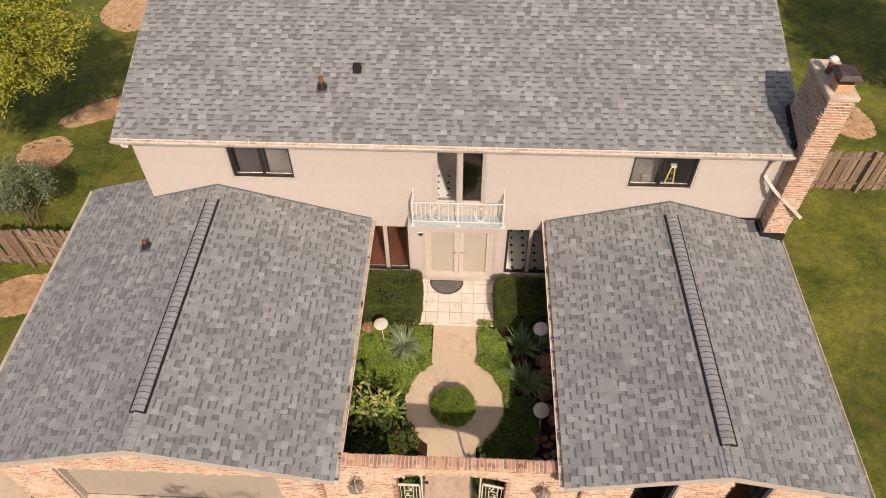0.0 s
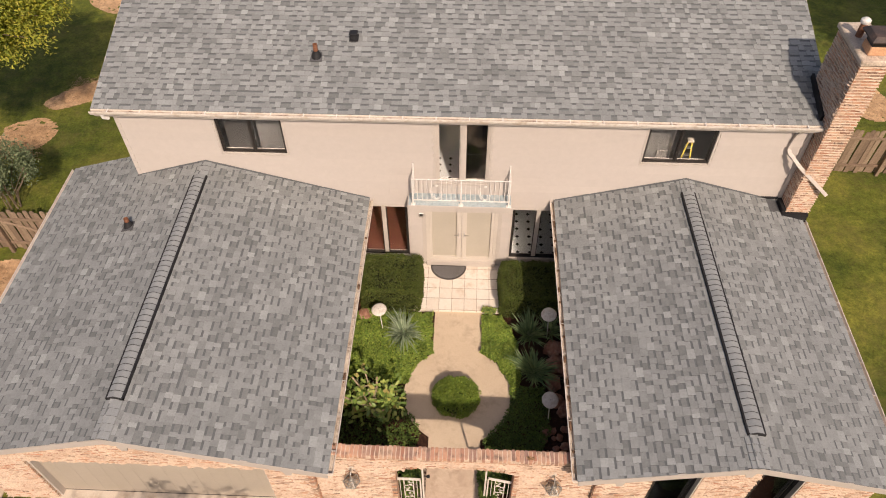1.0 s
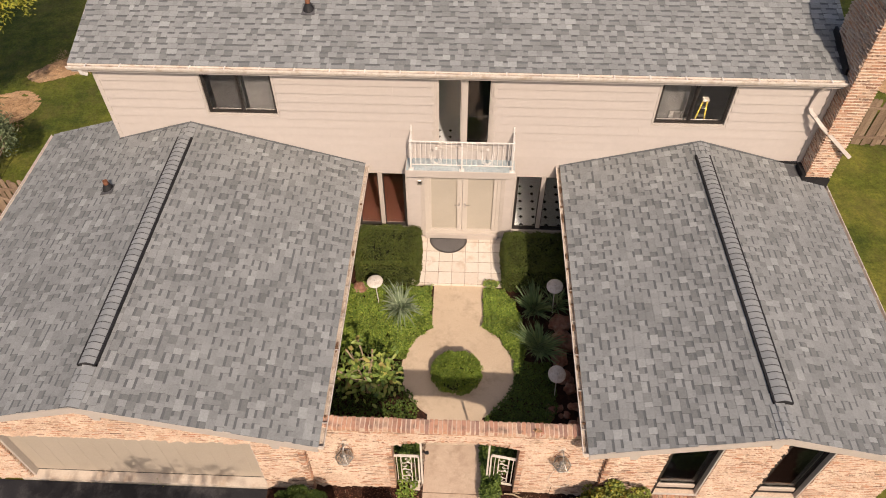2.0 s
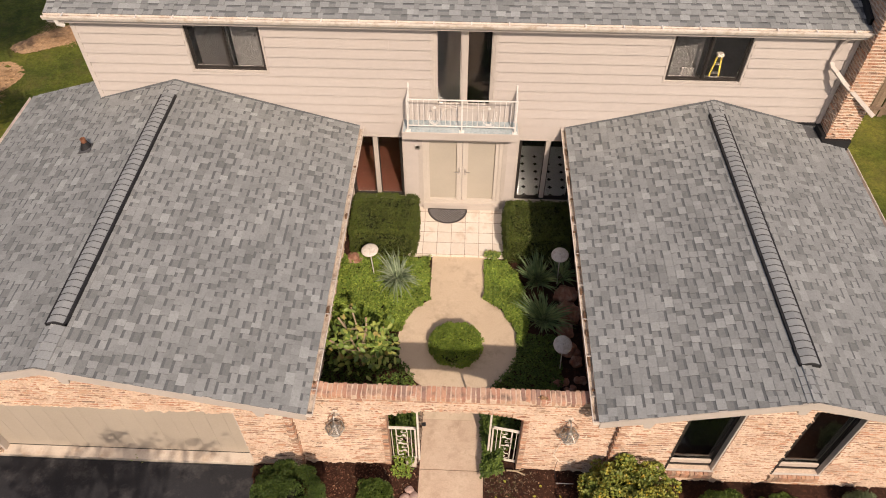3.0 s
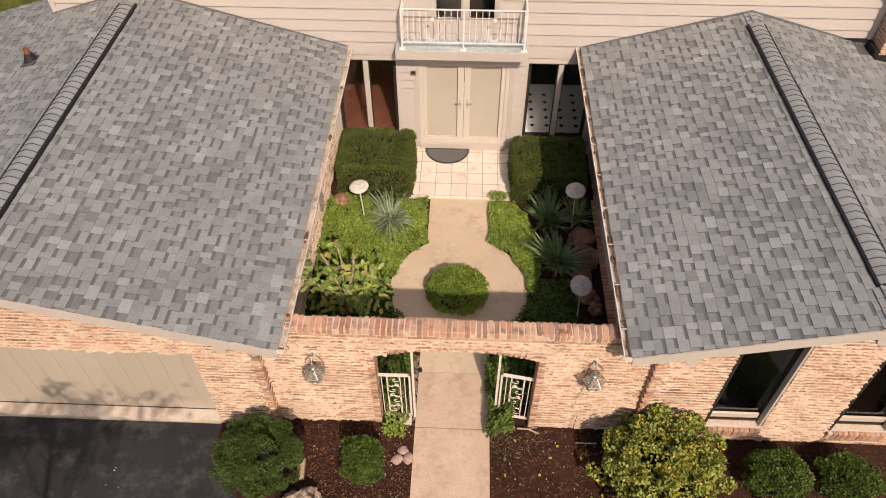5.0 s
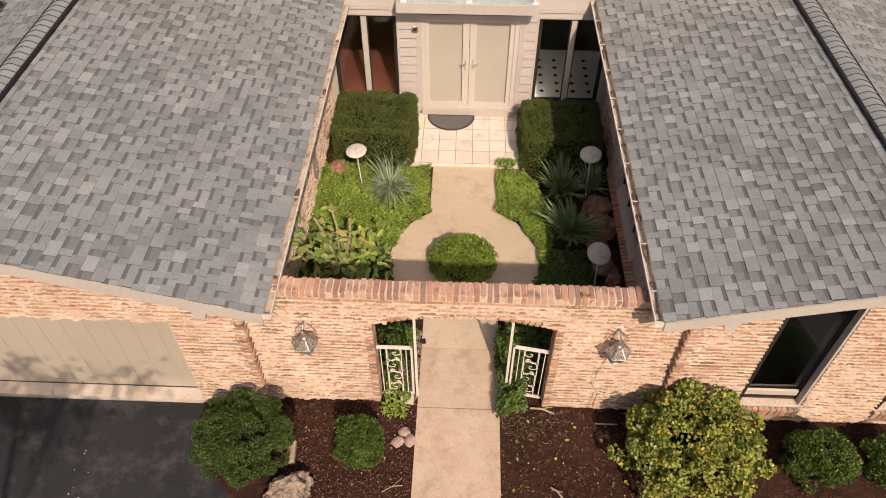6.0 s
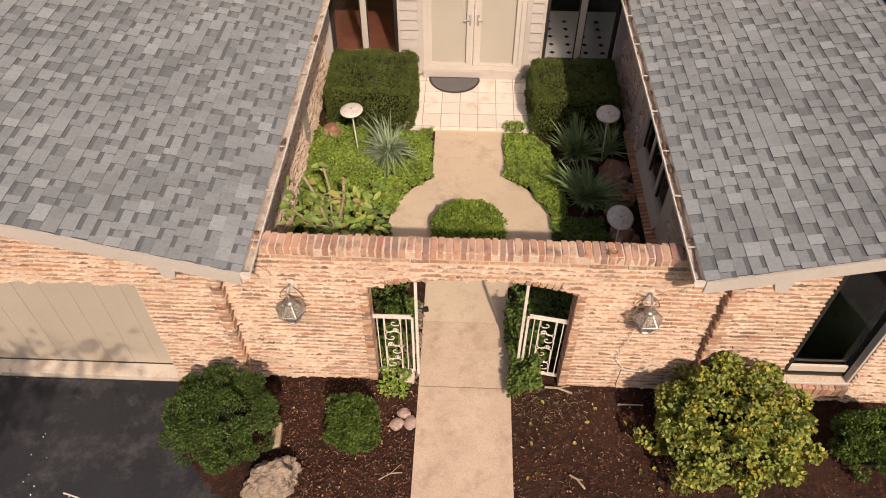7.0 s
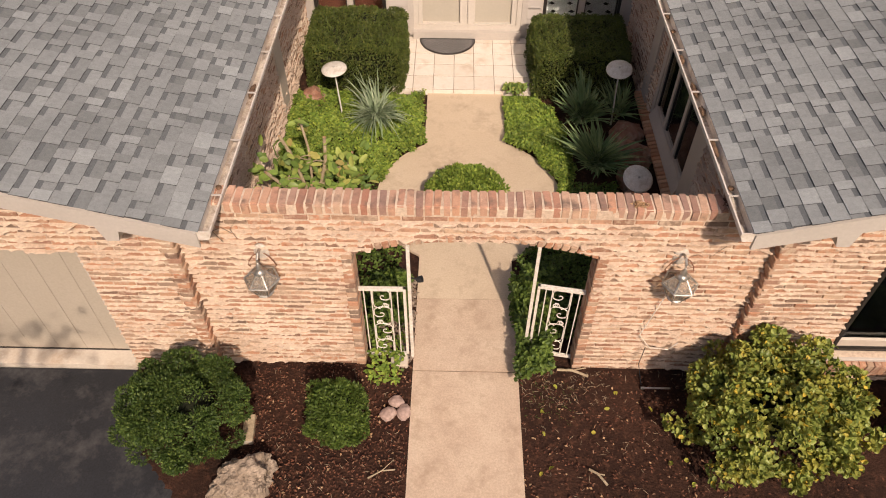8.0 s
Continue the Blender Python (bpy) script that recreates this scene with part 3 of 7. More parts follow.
floor_tiles = structure("floor_tiled_room", box((-1.3, 0.2, 0.1), (WX1 - 0.17, 10.6, 0.27)), M_WHITETILE, "white tiled floor with black diamond insets", "floor")
structure("wall_partition", box((-1.36, 0.2, 0.27), (-1.28, 10.6, 2.75)), M_ROOM, "plain inner wall between the two rooms", "wall")
structure("wall_left_room", box((WX0 + 0.17, 4.2, 0.27), (-1.36, 4.3, 2.75)), M_ROOM, "plain inner back wall of the left room", "wall")
structure("wall_rooms", box((WX0 + 0.17, 4.2, 2.95), (WX1 - 0.17, 4.3, 5.4)), M_ROOM, "plain inner back wall of the front rooms", "wall")


def gable_wall(w, x0, x1, y0, y1, holes, z_top):
    """A gable front from the ground to the roof, cut round its openings."""
    bm = wall_y(x0, x1, -0.2, z_top, y0, y1, holes)
    drop = 0.14
    top = prism([(x0, z_top), (x1, z_top), (x1, wing_z(w, x1) - drop), (w["ridge"], w["zr"] - drop), (x0, wing_z(w, x0) - drop)], "y", y0, y1)
    join(bm, top)
    return bm


H_GARAGE = (-8.72, -3.78, -0.2, 2.02)
H_W1, H_W2 = (3.96, 4.86, 0.46, 2.74), (5.92, 6.82, 0.46, 2.74)
LWX0, RWX1 = -9.9, 8.28
wall_garage = structure("wall_garage_front", gable_wall(LW, LWX0, XL, Y_WING + 0.016, Y_WING + 0.25, [H_GARAGE], 2.44), M_MORTAR, "tumbled brick garage gable with weeping mortar", "brick wall")
wall_rfront = structure("wall_wing_front", gable_wall(RW, XR, RWX1, Y_WING + 0.016, Y_WING + 0.25, [H_W1, H_W2], 2.745), M_MORTAR, "tumbled brick wing gable with weeping mortar", "brick wall")
H_CYWIN_R = (-4.75, -2.4, 0.3, 2.3)
wall_cy_left = structure("wall_courtyard_1", wall_x(Y_WING + 0.25, 0.0, -0.2, 2.62, XL - 0.2, XL - 0.016), M_MORTAR, "brick courtyard wall of the garage wing", "brick wall")
wall_cy_right = structure("wall_courtyard_2", wall_x(Y_WING + 0.25, 0.0, -0.2, 2.55, XR + 0.016, XR + 0.2, [H_CYWIN_R]), M_MORTAR, "brick courtyard wall with a wide window", "brick wall")
structure("wall_garage_side", wall_x(Y_WING + 0.25, 0.0, -0.2, 2.62, LWX0, LWX0 + 0.2), M_BRICK_F, "plain brick outer wall of the garage wing", "brick wall")
structure("wall_wing_side", wall_x(Y_WING + 0.25, 0.0, -0.2, 2.62, RWX1 - 0.2, RWX1), M_BRICK_F, "plain brick outer wall of the living wing", "brick wall")
structure("floor_garage", box((LWX0 + 0.2, Y_WING + 0.25, -0.2), (XL - 0.2, 0.0, 0.0)), M_CONCRETE, "garage floor slab", "floor")
# floor colour stands in for an unlit room behind the gable windows
structure("floor_wing", box((XR + 0.2, Y_WING + 0.25, -0.2), (RWX1 - 0.2, 0.0, 0.1)), M_DARKFLOOR, "near-black wing floor that keeps the room dark", "floor")


# arch wall between the wings
def arch_z(x):
    t = (x - 0.05) / 1.21
    return 1.93 + 0.21 * (1 - t * t)


def arch_wall():
    bm = bmesh.new()
    x0, x1, top = -1.16, 1.26, 2.49
    add_box(bm, (XL - 0.0, Y_ARCH0 + 0.016, -0.2), (x0, Y_ARCH1 - 0.03, top))
    add_box(bm, (x1, Y_ARCH0 + 0.016, -0.2), (XR + 0.0, Y_ARCH1 - 0.03, top))
    n = 14
    for i in range(n):
        a, b = x0 + (x1 - x0) * i / n, x0 + (x1 - x0) * (i + 1) / n
        join(bm, prism([(a, arch_z(a)), (b, arch_z(b)), (b, top), (a, top)], "y", Y_ARCH0 + 0.016, Y_ARCH1 - 0.03))
    return bm


wall_arch = structure("wall_arch", arch_wall(), M_MORTAR, "tumbled brick courtyard wall with a low arched gateway", "brick wall")


# ---------------------------------------------------------------- roofs
def wing_roof(name, w, y1, label, west_to=None):
    """Thin gabled deck that overhangs the walls."""
    t = 0.1
    poly = [(w["x0"], wing_z(w, w["x0"])), (w["ridge"], w["zr"]), (w["x1"], wing_z(w, w["x1"])), (w["x1"], wing_z(w, w["x1"]) - t), (w["ridge"], w["zr"] - t), (w["x0"], wing_z(w, w["x0"]) - t)]
    bm = prism(poly, "y", w["y0"], y1)
    if west_to:
        xa, xb, ya, yb = west_to
        join(bm, prism([(xa, wing_z(w, xa)), (xb, wing_z(w, xb)), (xb, wing_z(w, xb) - t), (xa, wing_z(w, xa) - t)], "y", ya, yb))
    return structure(name, bm, M_UNDERLAY, label, "roof")


roof_left = wing_roof("roof_garage_wing", LW, 0.0, "grey laminated asphalt shingle roof of the garage wing", (LW["x0"], WX0 - 0.02, 0.0, 0.82))
roof_right = wing_roof("roof_living_wing", RW, 0.0, "grey laminated asphalt shingle roof of the living wing")


def main_z(y):
    return M_EAVE_Z + M_SLOPE * (y - M_EAVE_Y) if y <= M_RIDGE_Y else M_EAVE_Z + M_SLOPE * (2 * M_RIDGE_Y - M_EAVE_Y - y)


yb = 2 * M_RIDGE_Y - M_EAVE_Y
roof_main = structure("roof_main", prism([(M_EAVE_Y, M_EAVE_Z), (M_RIDGE_Y, main_z(M_RIDGE_Y)), (yb, M_EAVE_Z), (yb, M_EAVE_Z - 0.1), (M_RIDGE_Y, main_z(M_RIDGE_Y) - 0.1), (M_EAVE_Y, M_EAVE_Z - 0.1)], "x", MX0, MX1), M_UNDERLAY, "grey laminated asphalt shingle roof of the main house", "roof")


def trim_board(name, bm, label="beige painted fascia board under the roof edge"):
    return structure(name, bm, M_TRIM, label, "trim")


for k, w in enumerate((LW, RW)):
    d, y = 0.19, w["y0"]
    for j, xe in enumerate((w["x0"], w["x1"])):
        ze = wing_z(w, xe)
        poly = [(xe, ze - 0.02), (w["ridge"], w["zr"] - 0.02), (w["ridge"], w["zr"] - d), (xe, ze - d)]
        trim_board(f"trim_rake_{2 * k + j + 1}", prism(poly, "y", y - 0.03, y), "beige painted rake board along the gable edge")
    poly = [(w["x0"], wing_z(w, w["x0"]) - 0.104), (w["ridge"], w["zr"] - 0.104), (w["x1"], wing_z(w, w["x1"]) - 0.104), (w["x1"], wing_z(w, w["x1"]) - 0.13), (w["ridge"], w["zr"] - 0.13), (w["x0"], wing_z(w, w["x0"]) - 0.13)]
    structure(f"soffit_{k + 1}", prism(poly, "y", y, Y_WING + 0.03), M_TRIM, "beige painted soffit below the gable overhang", "trim")
trim_board("trim_eave_main", box((MX0, M_EAVE_Y - 0.02, M_EAVE_Z - 0.22), (MX1, M_EAVE_Y, M_EAVE_Z - 0.01)))
structure("soffit_main", box((MX0, M_EAVE_Y, M_EAVE_Z - 0.14), (MX1, 0.03, M_EAVE_Z - 0.105)), M_TRIM, "beige painted soffit under the main eave", "trim")
for j, xx in enumerate((MX0 - 0.025, MX1)):
    trim_board(f"trim_rake_main_{j + 1}", prism([(M_EAVE_Y, M_EAVE_Z - 0.01), (M_RIDGE_Y, main_z(M_RIDGE_Y) - 0.01), (yb, M_EAVE_Z - 0.01), (yb, M_EAVE_Z - 0.2), (M_RIDGE_Y, main_z(M_RIDGE_Y) - 0.2), (M_EAVE_Y, M_EAVE_Z - 0.2)], "x", xx, xx + 0.025), "beige painted rake board of the main roof")

# ---------------------------------------------------------------- windows and doors
def bar(pts, r, sides=6):
    bm = bmesh.new()
    tube(bm, pts, r, sides)
    return bm


def ring_boxes(x0, x1, z0, z1, y0, y1, w, mid=(), mw=None):
    bm = bmesh.new()
    add_box(bm, (x0, y0, z0), (x0 + w, y1, z1))
    add_box(bm, (x1 - w, y0, z0), (x1, y1, z1))
    add_box(bm, (x0 + w, y0, z0), (x1 - w, y1, z0 + w))
    add_box(bm, (x0 + w, y0, z1 - w), (x1 - w, y1, z1))
    return bm


def window_y(name, h, y, splits, frame_mat, label, w=0.05, mull=0.06, mull_mat=None, trim=None, depth=0.09, glass=None):
    """A window in a wall that faces south: frame, mullions and one pane a light."""
    x0, x1, z0, z1 = h
    e = tagged(new(name), label, "window", kind="structure")
    part("frame", ring_boxes(x0, x1, z0, z1, y, y + depth, w), frame_mat, e)
    edges = [x0 + w] + [x0 + (x1 - x0) * s for s in splits] + [x1 - w]
    for s in edges[1:-1]:
        part("mullion", box((s - mull / 2, y - 0.004, z0 + w), (s + mull / 2, y + depth, z1 - w), 0.006), mull_mat or frame_mat, e)
    for i, (a, b) in enumerate(zip(edges, edges[1:])):
        a2 = a + (mull / 2 if i else 0)
        b2 = b - (mull / 2 if i < len(edges) - 2 else 0)
        part("sash", ring_boxes(a2, b2, z0 + w, z1 - w, y + 0.03, y + 0.07, 0.022), frame_mat, e)
        p = part("pane", box((a2 + 0.028, y + 0.046, z0 + w + 0.028), (b2 - 0.028, y + 0.052, z1 - w - 0.028)), glass or M_GLASS, e)
        p.visible_shadow = False
    if trim:
        tw, tm, ty = trim
        part("casing", ring_boxes(x0 - tw, x1 + tw, z0 - tw, z1 + tw, ty, y + 0.02, tw - 0.002), tm, e)
    return e


window_y("window_1", H_LWIN, 0.03, [0.5], M_DARKFRAME, "dark bronze sliding window with pale half-drawn blinds", 0.04, 0.045, trim=(0.045, M_TRIM, -0.012))
window_y("window_2", H_RWIN, 0.03, [0.5], M_DARKFRAME, "dark bronze sliding window with a yellow ladder behind", 0.04, 0.045, trim=(0.045, M_TRIM, -0.012))
window_y("door_2", H_BDOOR, 0.01, [0.5], M_TRIM, "tall glazed balcony doors in an ivory frame", 0.05, 0.12, M_TRIM, trim=(0.09, M_TRIM, -0.014))
window_y("window_3", H_SIDEL, 0.05, [0.5], M_DARKFRAME, "tall sidelight window with ivory mullion showing brown floor", 0.05, 0.11, M_TRIM, trim=(0.05, M_TRIM, -0.012))
window_y("window_4", H_SIDER, 0.05, [0.5], M_DARKFRAME, "tall sidelight window with ivory mullion showing tiled floor", 0.05, 0.11, M_TRIM, trim=(0.05, M_TRIM, -0.012))
window_y("window_5", H_W1, Y_WING + 0.1, [], M_DARKFRAME, "tall dark single window set in the brick gable", 0.04, trim=None, glass=M_GLASS_DARK)
window_y("window_6", H_W2, Y_WING + 0.1, [], M_DARKFRAME, "tall dark single window beside the gable corner", 0.04, trim=None, glass=M_GLASS_DARK)
for h in (H_W1, H_W2):
    i = "1" if h is H_W1 else "2"
    structure(f"trim_jamb_{i}", box((h[1] - 0.035, Y_WING - 0.004, h[2]), (h[1] - 0.002, Y_WING + 0.1, h[3]), 0.004), M_TRIM, "beige painted window jamb board", "trim")
    structure(f"trim_edge_{i}", box((h[0] - 0.012, Y_WING - 0.016, h[2] - 0.02), (h[0] + 0.03, Y_WING + 0.1, h[3]), 0.003), M_DARKFRAME, "dark metal edge strip of the window", "trim")
    structure(f"window_sill_{i}", box((h[0] - 0.02, Y_WING - 0.012, h[2] - 0.045), (h[1] + 0.02, Y_WING + 0.12, h[2] - 0.002), 0.006), M_TRIM, "pale painted window sill over soldier bricks", "window sill")
    structure(f"trim_rail_{i}", box((h[0] + 0.06, Y_WING + 0.092, h[2] + 0.1), (h[1] - 0.06, Y_WING + 0.13, h[2] + 0.22), 0.006), M_SHUTTERTRIM, "taupe lower sash rail of the window", "trim")

for k, (xa, xb) in enumerate(((-1.36, -1.3), (1.3, 1.36))):
    structure(f"wall_foyer_{k + 1}", box((xa, 0.2, 2.95), (xb, 4.2, 5.4)), M_MAHOGANY, "dark panelled side wall of the open foyer", "wall")

# things seen behind the upper panes
for k, (xa, xb, za, zb) in enumerate(((4.72, 4.98, 4.1, 4.18),)):
    bm = bmesh.new()
    n = 9
    for i in range(n):
        a, b = xa + (xb - xa) * i / n, xa + (xb - xa) * (i + 1) / n
        add_box(bm, (a, 0.34 + 0.02 * (i % 2), za - 1.2), (b, 0.37 + 0.02 * (i % 2), zb))
    tagged(part("curtain", bm, M_CURTAIN), "crumpled pale curtain lying behind the window sill", "curtain", "curtains")
# the blinds' grey also stands in for sky haze reflected by the panes
for xa, xb, win in ((-5.79, -5.07, "window_1"), (-5.0, -4.29, "window_1"), (4.34, 5.06, "window_2")):
    blind = part("blind", box((xa, 0.4, 3.3), (xb, 0.406, 5.26)), M_BLIND_DARK if xa < -5.5 else M_BLIND, bpy.data.objects[win], "plain grey roller blind that also gives the glass its reflected tone")
    part("roller", bar([(xa, 0.42, 5.26), (xb, 0.42, 5.26)], 0.02, 8), M_WHITE, blind)
ladder = thing("stepladder", "yellow folding stepladder behind the upstairs window", "ladder", pose(5.44, 0.34, 2.95))
for s in (-1, 1):
    bm = bmesh.new()
    tube(bm, [(0.22 * s, 0.0, 0), (0.04 * s, 0.02, 1.58)], 0.02, 6)
    part("side_rail", bm, M_YELLOW, ladder)
for i in range(6):
    part("rung", box((-0.19 + 0.028 * i, -0.03, 0.25 + 0.22 * i), (0.19 - 0.028 * i, 0.05, 0.27 + 0.22 * i)), M_STEEL, ladder)
part("top_cap", box((-0.07, -0.05, 1.55), (0.07, 0.08, 1.61), 0.01), M_PEWTER, ladder)


def front_door():
    x0, x1, z0, z1 = H_DOOR
    e = tagged(new("door_1"), "double entry door with cream storm panels, closed", "door", kind="structure")
    part("door_frame", ring_boxes(x0, x1, z0, z1, -0.01, 0.14, 0.085), M_STILE, e)
    part("casing", ring_boxes(x0 - 0.1, x1 + 0.1, z0 - 0.1, z1 + 0.05, -0.022, 0.03, 0.098), M_TRIM, e)
    mid = (x0 + x1) / 2
    for a, b, s in ((x0 + 0.087, mid - 0.004, 1), (mid + 0.004, x1 - 0.087, -1)):
        wl, wr = (0.07, 0.13) if s == 1 else (0.13, 0.085)
        bm = bmesh.new()
        add_box(bm, (a, 0.012, z0 + 0.087), (a + wl, 0.09, z1 - 0.087))
        add_box(bm, (b - wr, 0.012, z0 + 0.087), (b, 0.09, z1 - 0.087))
        add_box(bm, (a + wl, 0.012, z0 + 0.087), (b - wr, 0.09, z0 + 0.115))
        add_box(bm, (a + wl, 0.012, z1 - 0.115), (b - wr, 0.09, z1 - 0.087))
        leaf = part("door_leaf", bm, M_STILE, e)
        part("panel", box((a + wl, 0.075, z0 + 0.115), (b - wr, 0.088, z1 - 0.115)), M_DOOR, leaf, "flat cream storm panel")
        hx = mid - s * 0.075
        bm = bmesh.new()
        add_box(bm, (hx - 0.02, 0.002, 1.2), (hx + 0.02, 0.014, 1.42))
        tube(bm, [(hx, 0.005, 1.33), (hx, -0.03, 1.33), (hx - s * 0.11, -0.03, 1.325)], 0.012, 8)
        part("handle", bm, M_STEEL, leaf, "brushed steel lever handle")
    return e


front_door()
bell = thing("door_intercom", "small grey speaker plate beside the entry door", "intercom", pose(-1.04, 0.0, 2.08))
part("backplate", box((-0.06, -0.028, -0.07), (0.06, -0.008, 0.07), 0.006), M_STEEL, bell)
part("grille", box((-0.038, -0.034, -0.02), (0.038, -0.028, 0.045), 0.003), M_DARKFRAME, bell)

# half-round mat
mat_poly = [(-0.8, -0.1)] + arc(-0.31, -0.1, 0.49, 180, 360, 20)[1:-1] + [(0.18, -0.1)]
doormat = thing("doormat", "grey half-round rubber doormat on the tiled patio", "doormat", pose(0, 0, 0.102))
part("mat_base", prism(mat_poly, "z", 0.0, 0.012), M_MAT, doormat)
rim = bmesh.new()
tube(rim, [(x, y, 0.013) for x, y in mat_poly + mat_poly[:1]], 0.014, 6)
part("rim", rim, M_DARKFRAME, doormat)
bm = bmesh.new()
for i in range(-9, 10):
    for d in (-1, 1):
        x = -0.31 + i * 0.075
        pts = [(x + d * u, -0.1 - u) for u in [k * 0.03 for k in range(18)]]
        pts = [p for p in pts if (p[0] + 0.31) ** 2 + (p[1] + 0.1) ** 2 < 0.46 ** 2]
        if len(pts) > 2:
            tube(bm, [(p[0], p[1], 0.013) for p in (pts[0], pts[-1])], 0.005, 4)
part("lattice", bm, M_STEEL, doormat, "paler lattice ribs")


# garage door of vertical boards
def garage_door():
    x0, x1 = H_GARAGE[0], H_GARAGE[1]
    e = tagged(new("door_3"), "wide tan garage door of flush vertical boards, closed", "garage door", kind="structure")
    n = 15
    for i in range(n):
        a, b = x0 + (x1 - x0) * i / n, x0 + (x1 - x0) * (i + 1) / n
        part("board", box((a + 0.002, Y_WING + 0.19, 0.084), (b - 0.002, Y_WING + 0.22, 2.02), 0.002), M_GARAGE, e)
    # dark seal strip that doubles as the shadow line under the boards
    part("bottom_seal", box((x0, Y_WING + 0.185, 0.06), (x1, Y_WING + 0.23, 0.084)), M_DARKFRAME, e)
    part("backing", box((x0, Y_WING + 0.222, 0.084), (x1, Y_WING + 0.24, 2.02)), M_SHUTTERTRIM, e)
    for xx in (x0, x1 - 0.05):
        part("jamb", box((xx, Y_WING + 0.05, 0.06), (xx + 0.05, Y_WING + 0.188, 2.02), 0.004), M_TRIM, e)
    return e


garage_door()


# courtyard windows in the side walls
def window_x(name, h, x, s, splits, label):
    """A window in a wall that faces along x; s is the side that looks outward."""
    y0, y1, z0, z1 = h
    e = tagged(new(name), label, "window", kind="structure")

    def bx(ya, yb_, za, zb, d0, d1, nm, m):
        xa, xb = sorted((x + s * d0, x + s * d1))
        return part(nm, box((xa, ya, za), (xb, yb_, zb)), m, e)

    c, c0, c1 = 0.13, 0.42, 0.12
    bx(y0, y0 + c0, z0, z1, -0.06, 0.03, "casing", M_SHUTTERTRIM)
    bx(y1 - c1, y1, z0, z1, -0.06, 0.03, "casing", M_SHUTTERTRIM)
    bx(y0 + c0, y1 - c1, z1 - c, z1, -0.06, 0.03, "casing", M_SHUTTERTRIM)
    ya, yb_ = y0 + c0, y1 - c1
    part("sill", prism([(x - s * 0.06, z0), (x + s * 0.075, z0), (x + s * 0.075, z0 + 0.02), (x + s * 0.0, z0 + 0.17), (x - s * 0.06, z0 + 0.17)], "y", ya + 0.002, yb_ - 0.002), M_SHUTTERTRIM, e, "broad sloping taupe sill")
    z0 = z0 + 0.12
    edges = [y0 + c0] + list(splits) + [y1 - c1]
    for a, b in zip(edges, edges[1:]):
        for ya, yb_ in ((a, a + 0.045), (b - 0.045, b)):
            bx(ya, yb_, z0 + 0.06, z1 - c, -0.05, 0.01, "sash", M_SHUTTERTRIM)
        for ya, yb_ in ((a + 0.046, a + 0.075), (b - 0.075, b - 0.046)):
            bx(ya, yb_, z0 + 0.112, z1 - c - 0.052, -0.045, -0.01, "inner_sash", M_DARKFRAME)
        bx(a + 0.045, b - 0.045, z0 + 0.06, z0 + 0.11, -0.05, 0.01, "sash", M_SHUTTERTRIM)
        bx(a + 0.045, b - 0.045, z1 - c - 0.05, z1 - c, -0.05, 0.01, "sash", M_SHUTTERTRIM)
        p = bx(a + 0.045, b - 0.045, z0 + 0.11, z1 - c - 0.05, -0.03, -0.024, "pane", M_GLASS)
        p.visible_shadow = False
    return e


window_x("window_7", H_CYWIN_R, XR + 0.03, -1, [-3.75, -3.12], "wide taupe-framed courtyard window of three lights")
structure("trim_board_1", box((XR - 0.03, -2.11, 0.08), (XR + 0.03, -1.78, 2.4), 0.006), M_SHUTTERTRIM, "taupe painted board on the courtyard brick", "trim")
structure("trim_board_2", box((XL - 0.03, -2.6, 0.3), (XL + 0.035, -2.22, 2.4), 0.006), M_SHUTTERTRIM, "taupe painted board on the garage courtyard wall", "trim")

# ---------------------------------------------------------------- balcony
balcony = thing("balcony", "small balcony with pale blue deck and white iron railing", "balcony", pose(0, 0, 0))
BX0, BX1, BY = -1.34, 1.28, -0.46
part("deck", box((BX0 + 0.02, BY + 0.02, 2.86), (BX1 - 0.02, -0.004, 2.885)), M_DECK, balcony, "pale blue membrane deck")
part("fascia", box((BX0, BY - 0.01, 2.68), (BX1, BY + 0.02, 2.88), 0.004), M_TRIM, balcony)
for xx in (BX0, BX1 - 0.03):
    part("side_fascia", box((xx, BY + 0.02, 2.68), (xx + 0.03, -0.004, 2.88)), M_TRIM, balcony)
part("underside", box((BX0 + 0.03, BY + 0.02, 2.68), (BX1 - 0.03, -0.004, 2.70)), M_TRIM, balcony)


RX0, RX1, RY = -1.2, 1.19, -0.42
for z in (3.05, 3.75):
    part("rail", box((RX0, RY - 0.013, z - 0.011), (RX1, RY + 0.013, z + 0.011), 0.003), M_WHITE, balcony)
for x in (RX0, 0.0, RX1):
    p = part("post", box((x - 0.018, RY - 0.018, 2.885), (x + 0.018, RY + 0.018, 3.76), 0.003), M_WHITE, balcony)
    part("foot", box((x - 0.06, RY - 0.05, 2.885), (x + 0.06, RY + 0.05, 2.91), 0.006), M_WHITE, p)
n = 20
for i in range(1, n):
    x = RX0 + (RX1 - RX0) * i / n
    if i in (5, 15, 10):
        continue
    part("baluster", box((x - 0.006, RY - 0.006, 3.05), (x + 0.006, RY + 0.006, 3.75)), M_WHITE, balcony)
for x in (RX0, RX1):
    for z in (3.05, 3.75):
        part("side_rail", box((x - 0.014, RY, z - 0.014), (x + 0.014, -0.006, z + 0.014), 0.003), M_WHITE, balcony)
    part("wall_post", box((x - 0.018, -0.045, 2.885), (x + 0.018, -0.012, 3.9), 0.003), M_WHITE, balcony)
    for k in (1, 2, 3):
        y = RY * k / 4
        part("side_baluster", box((x - 0.007, y - 0.007, 3.05), (x + 0.007, y + 0.007, 3.75)), M_WHITE, balcony)
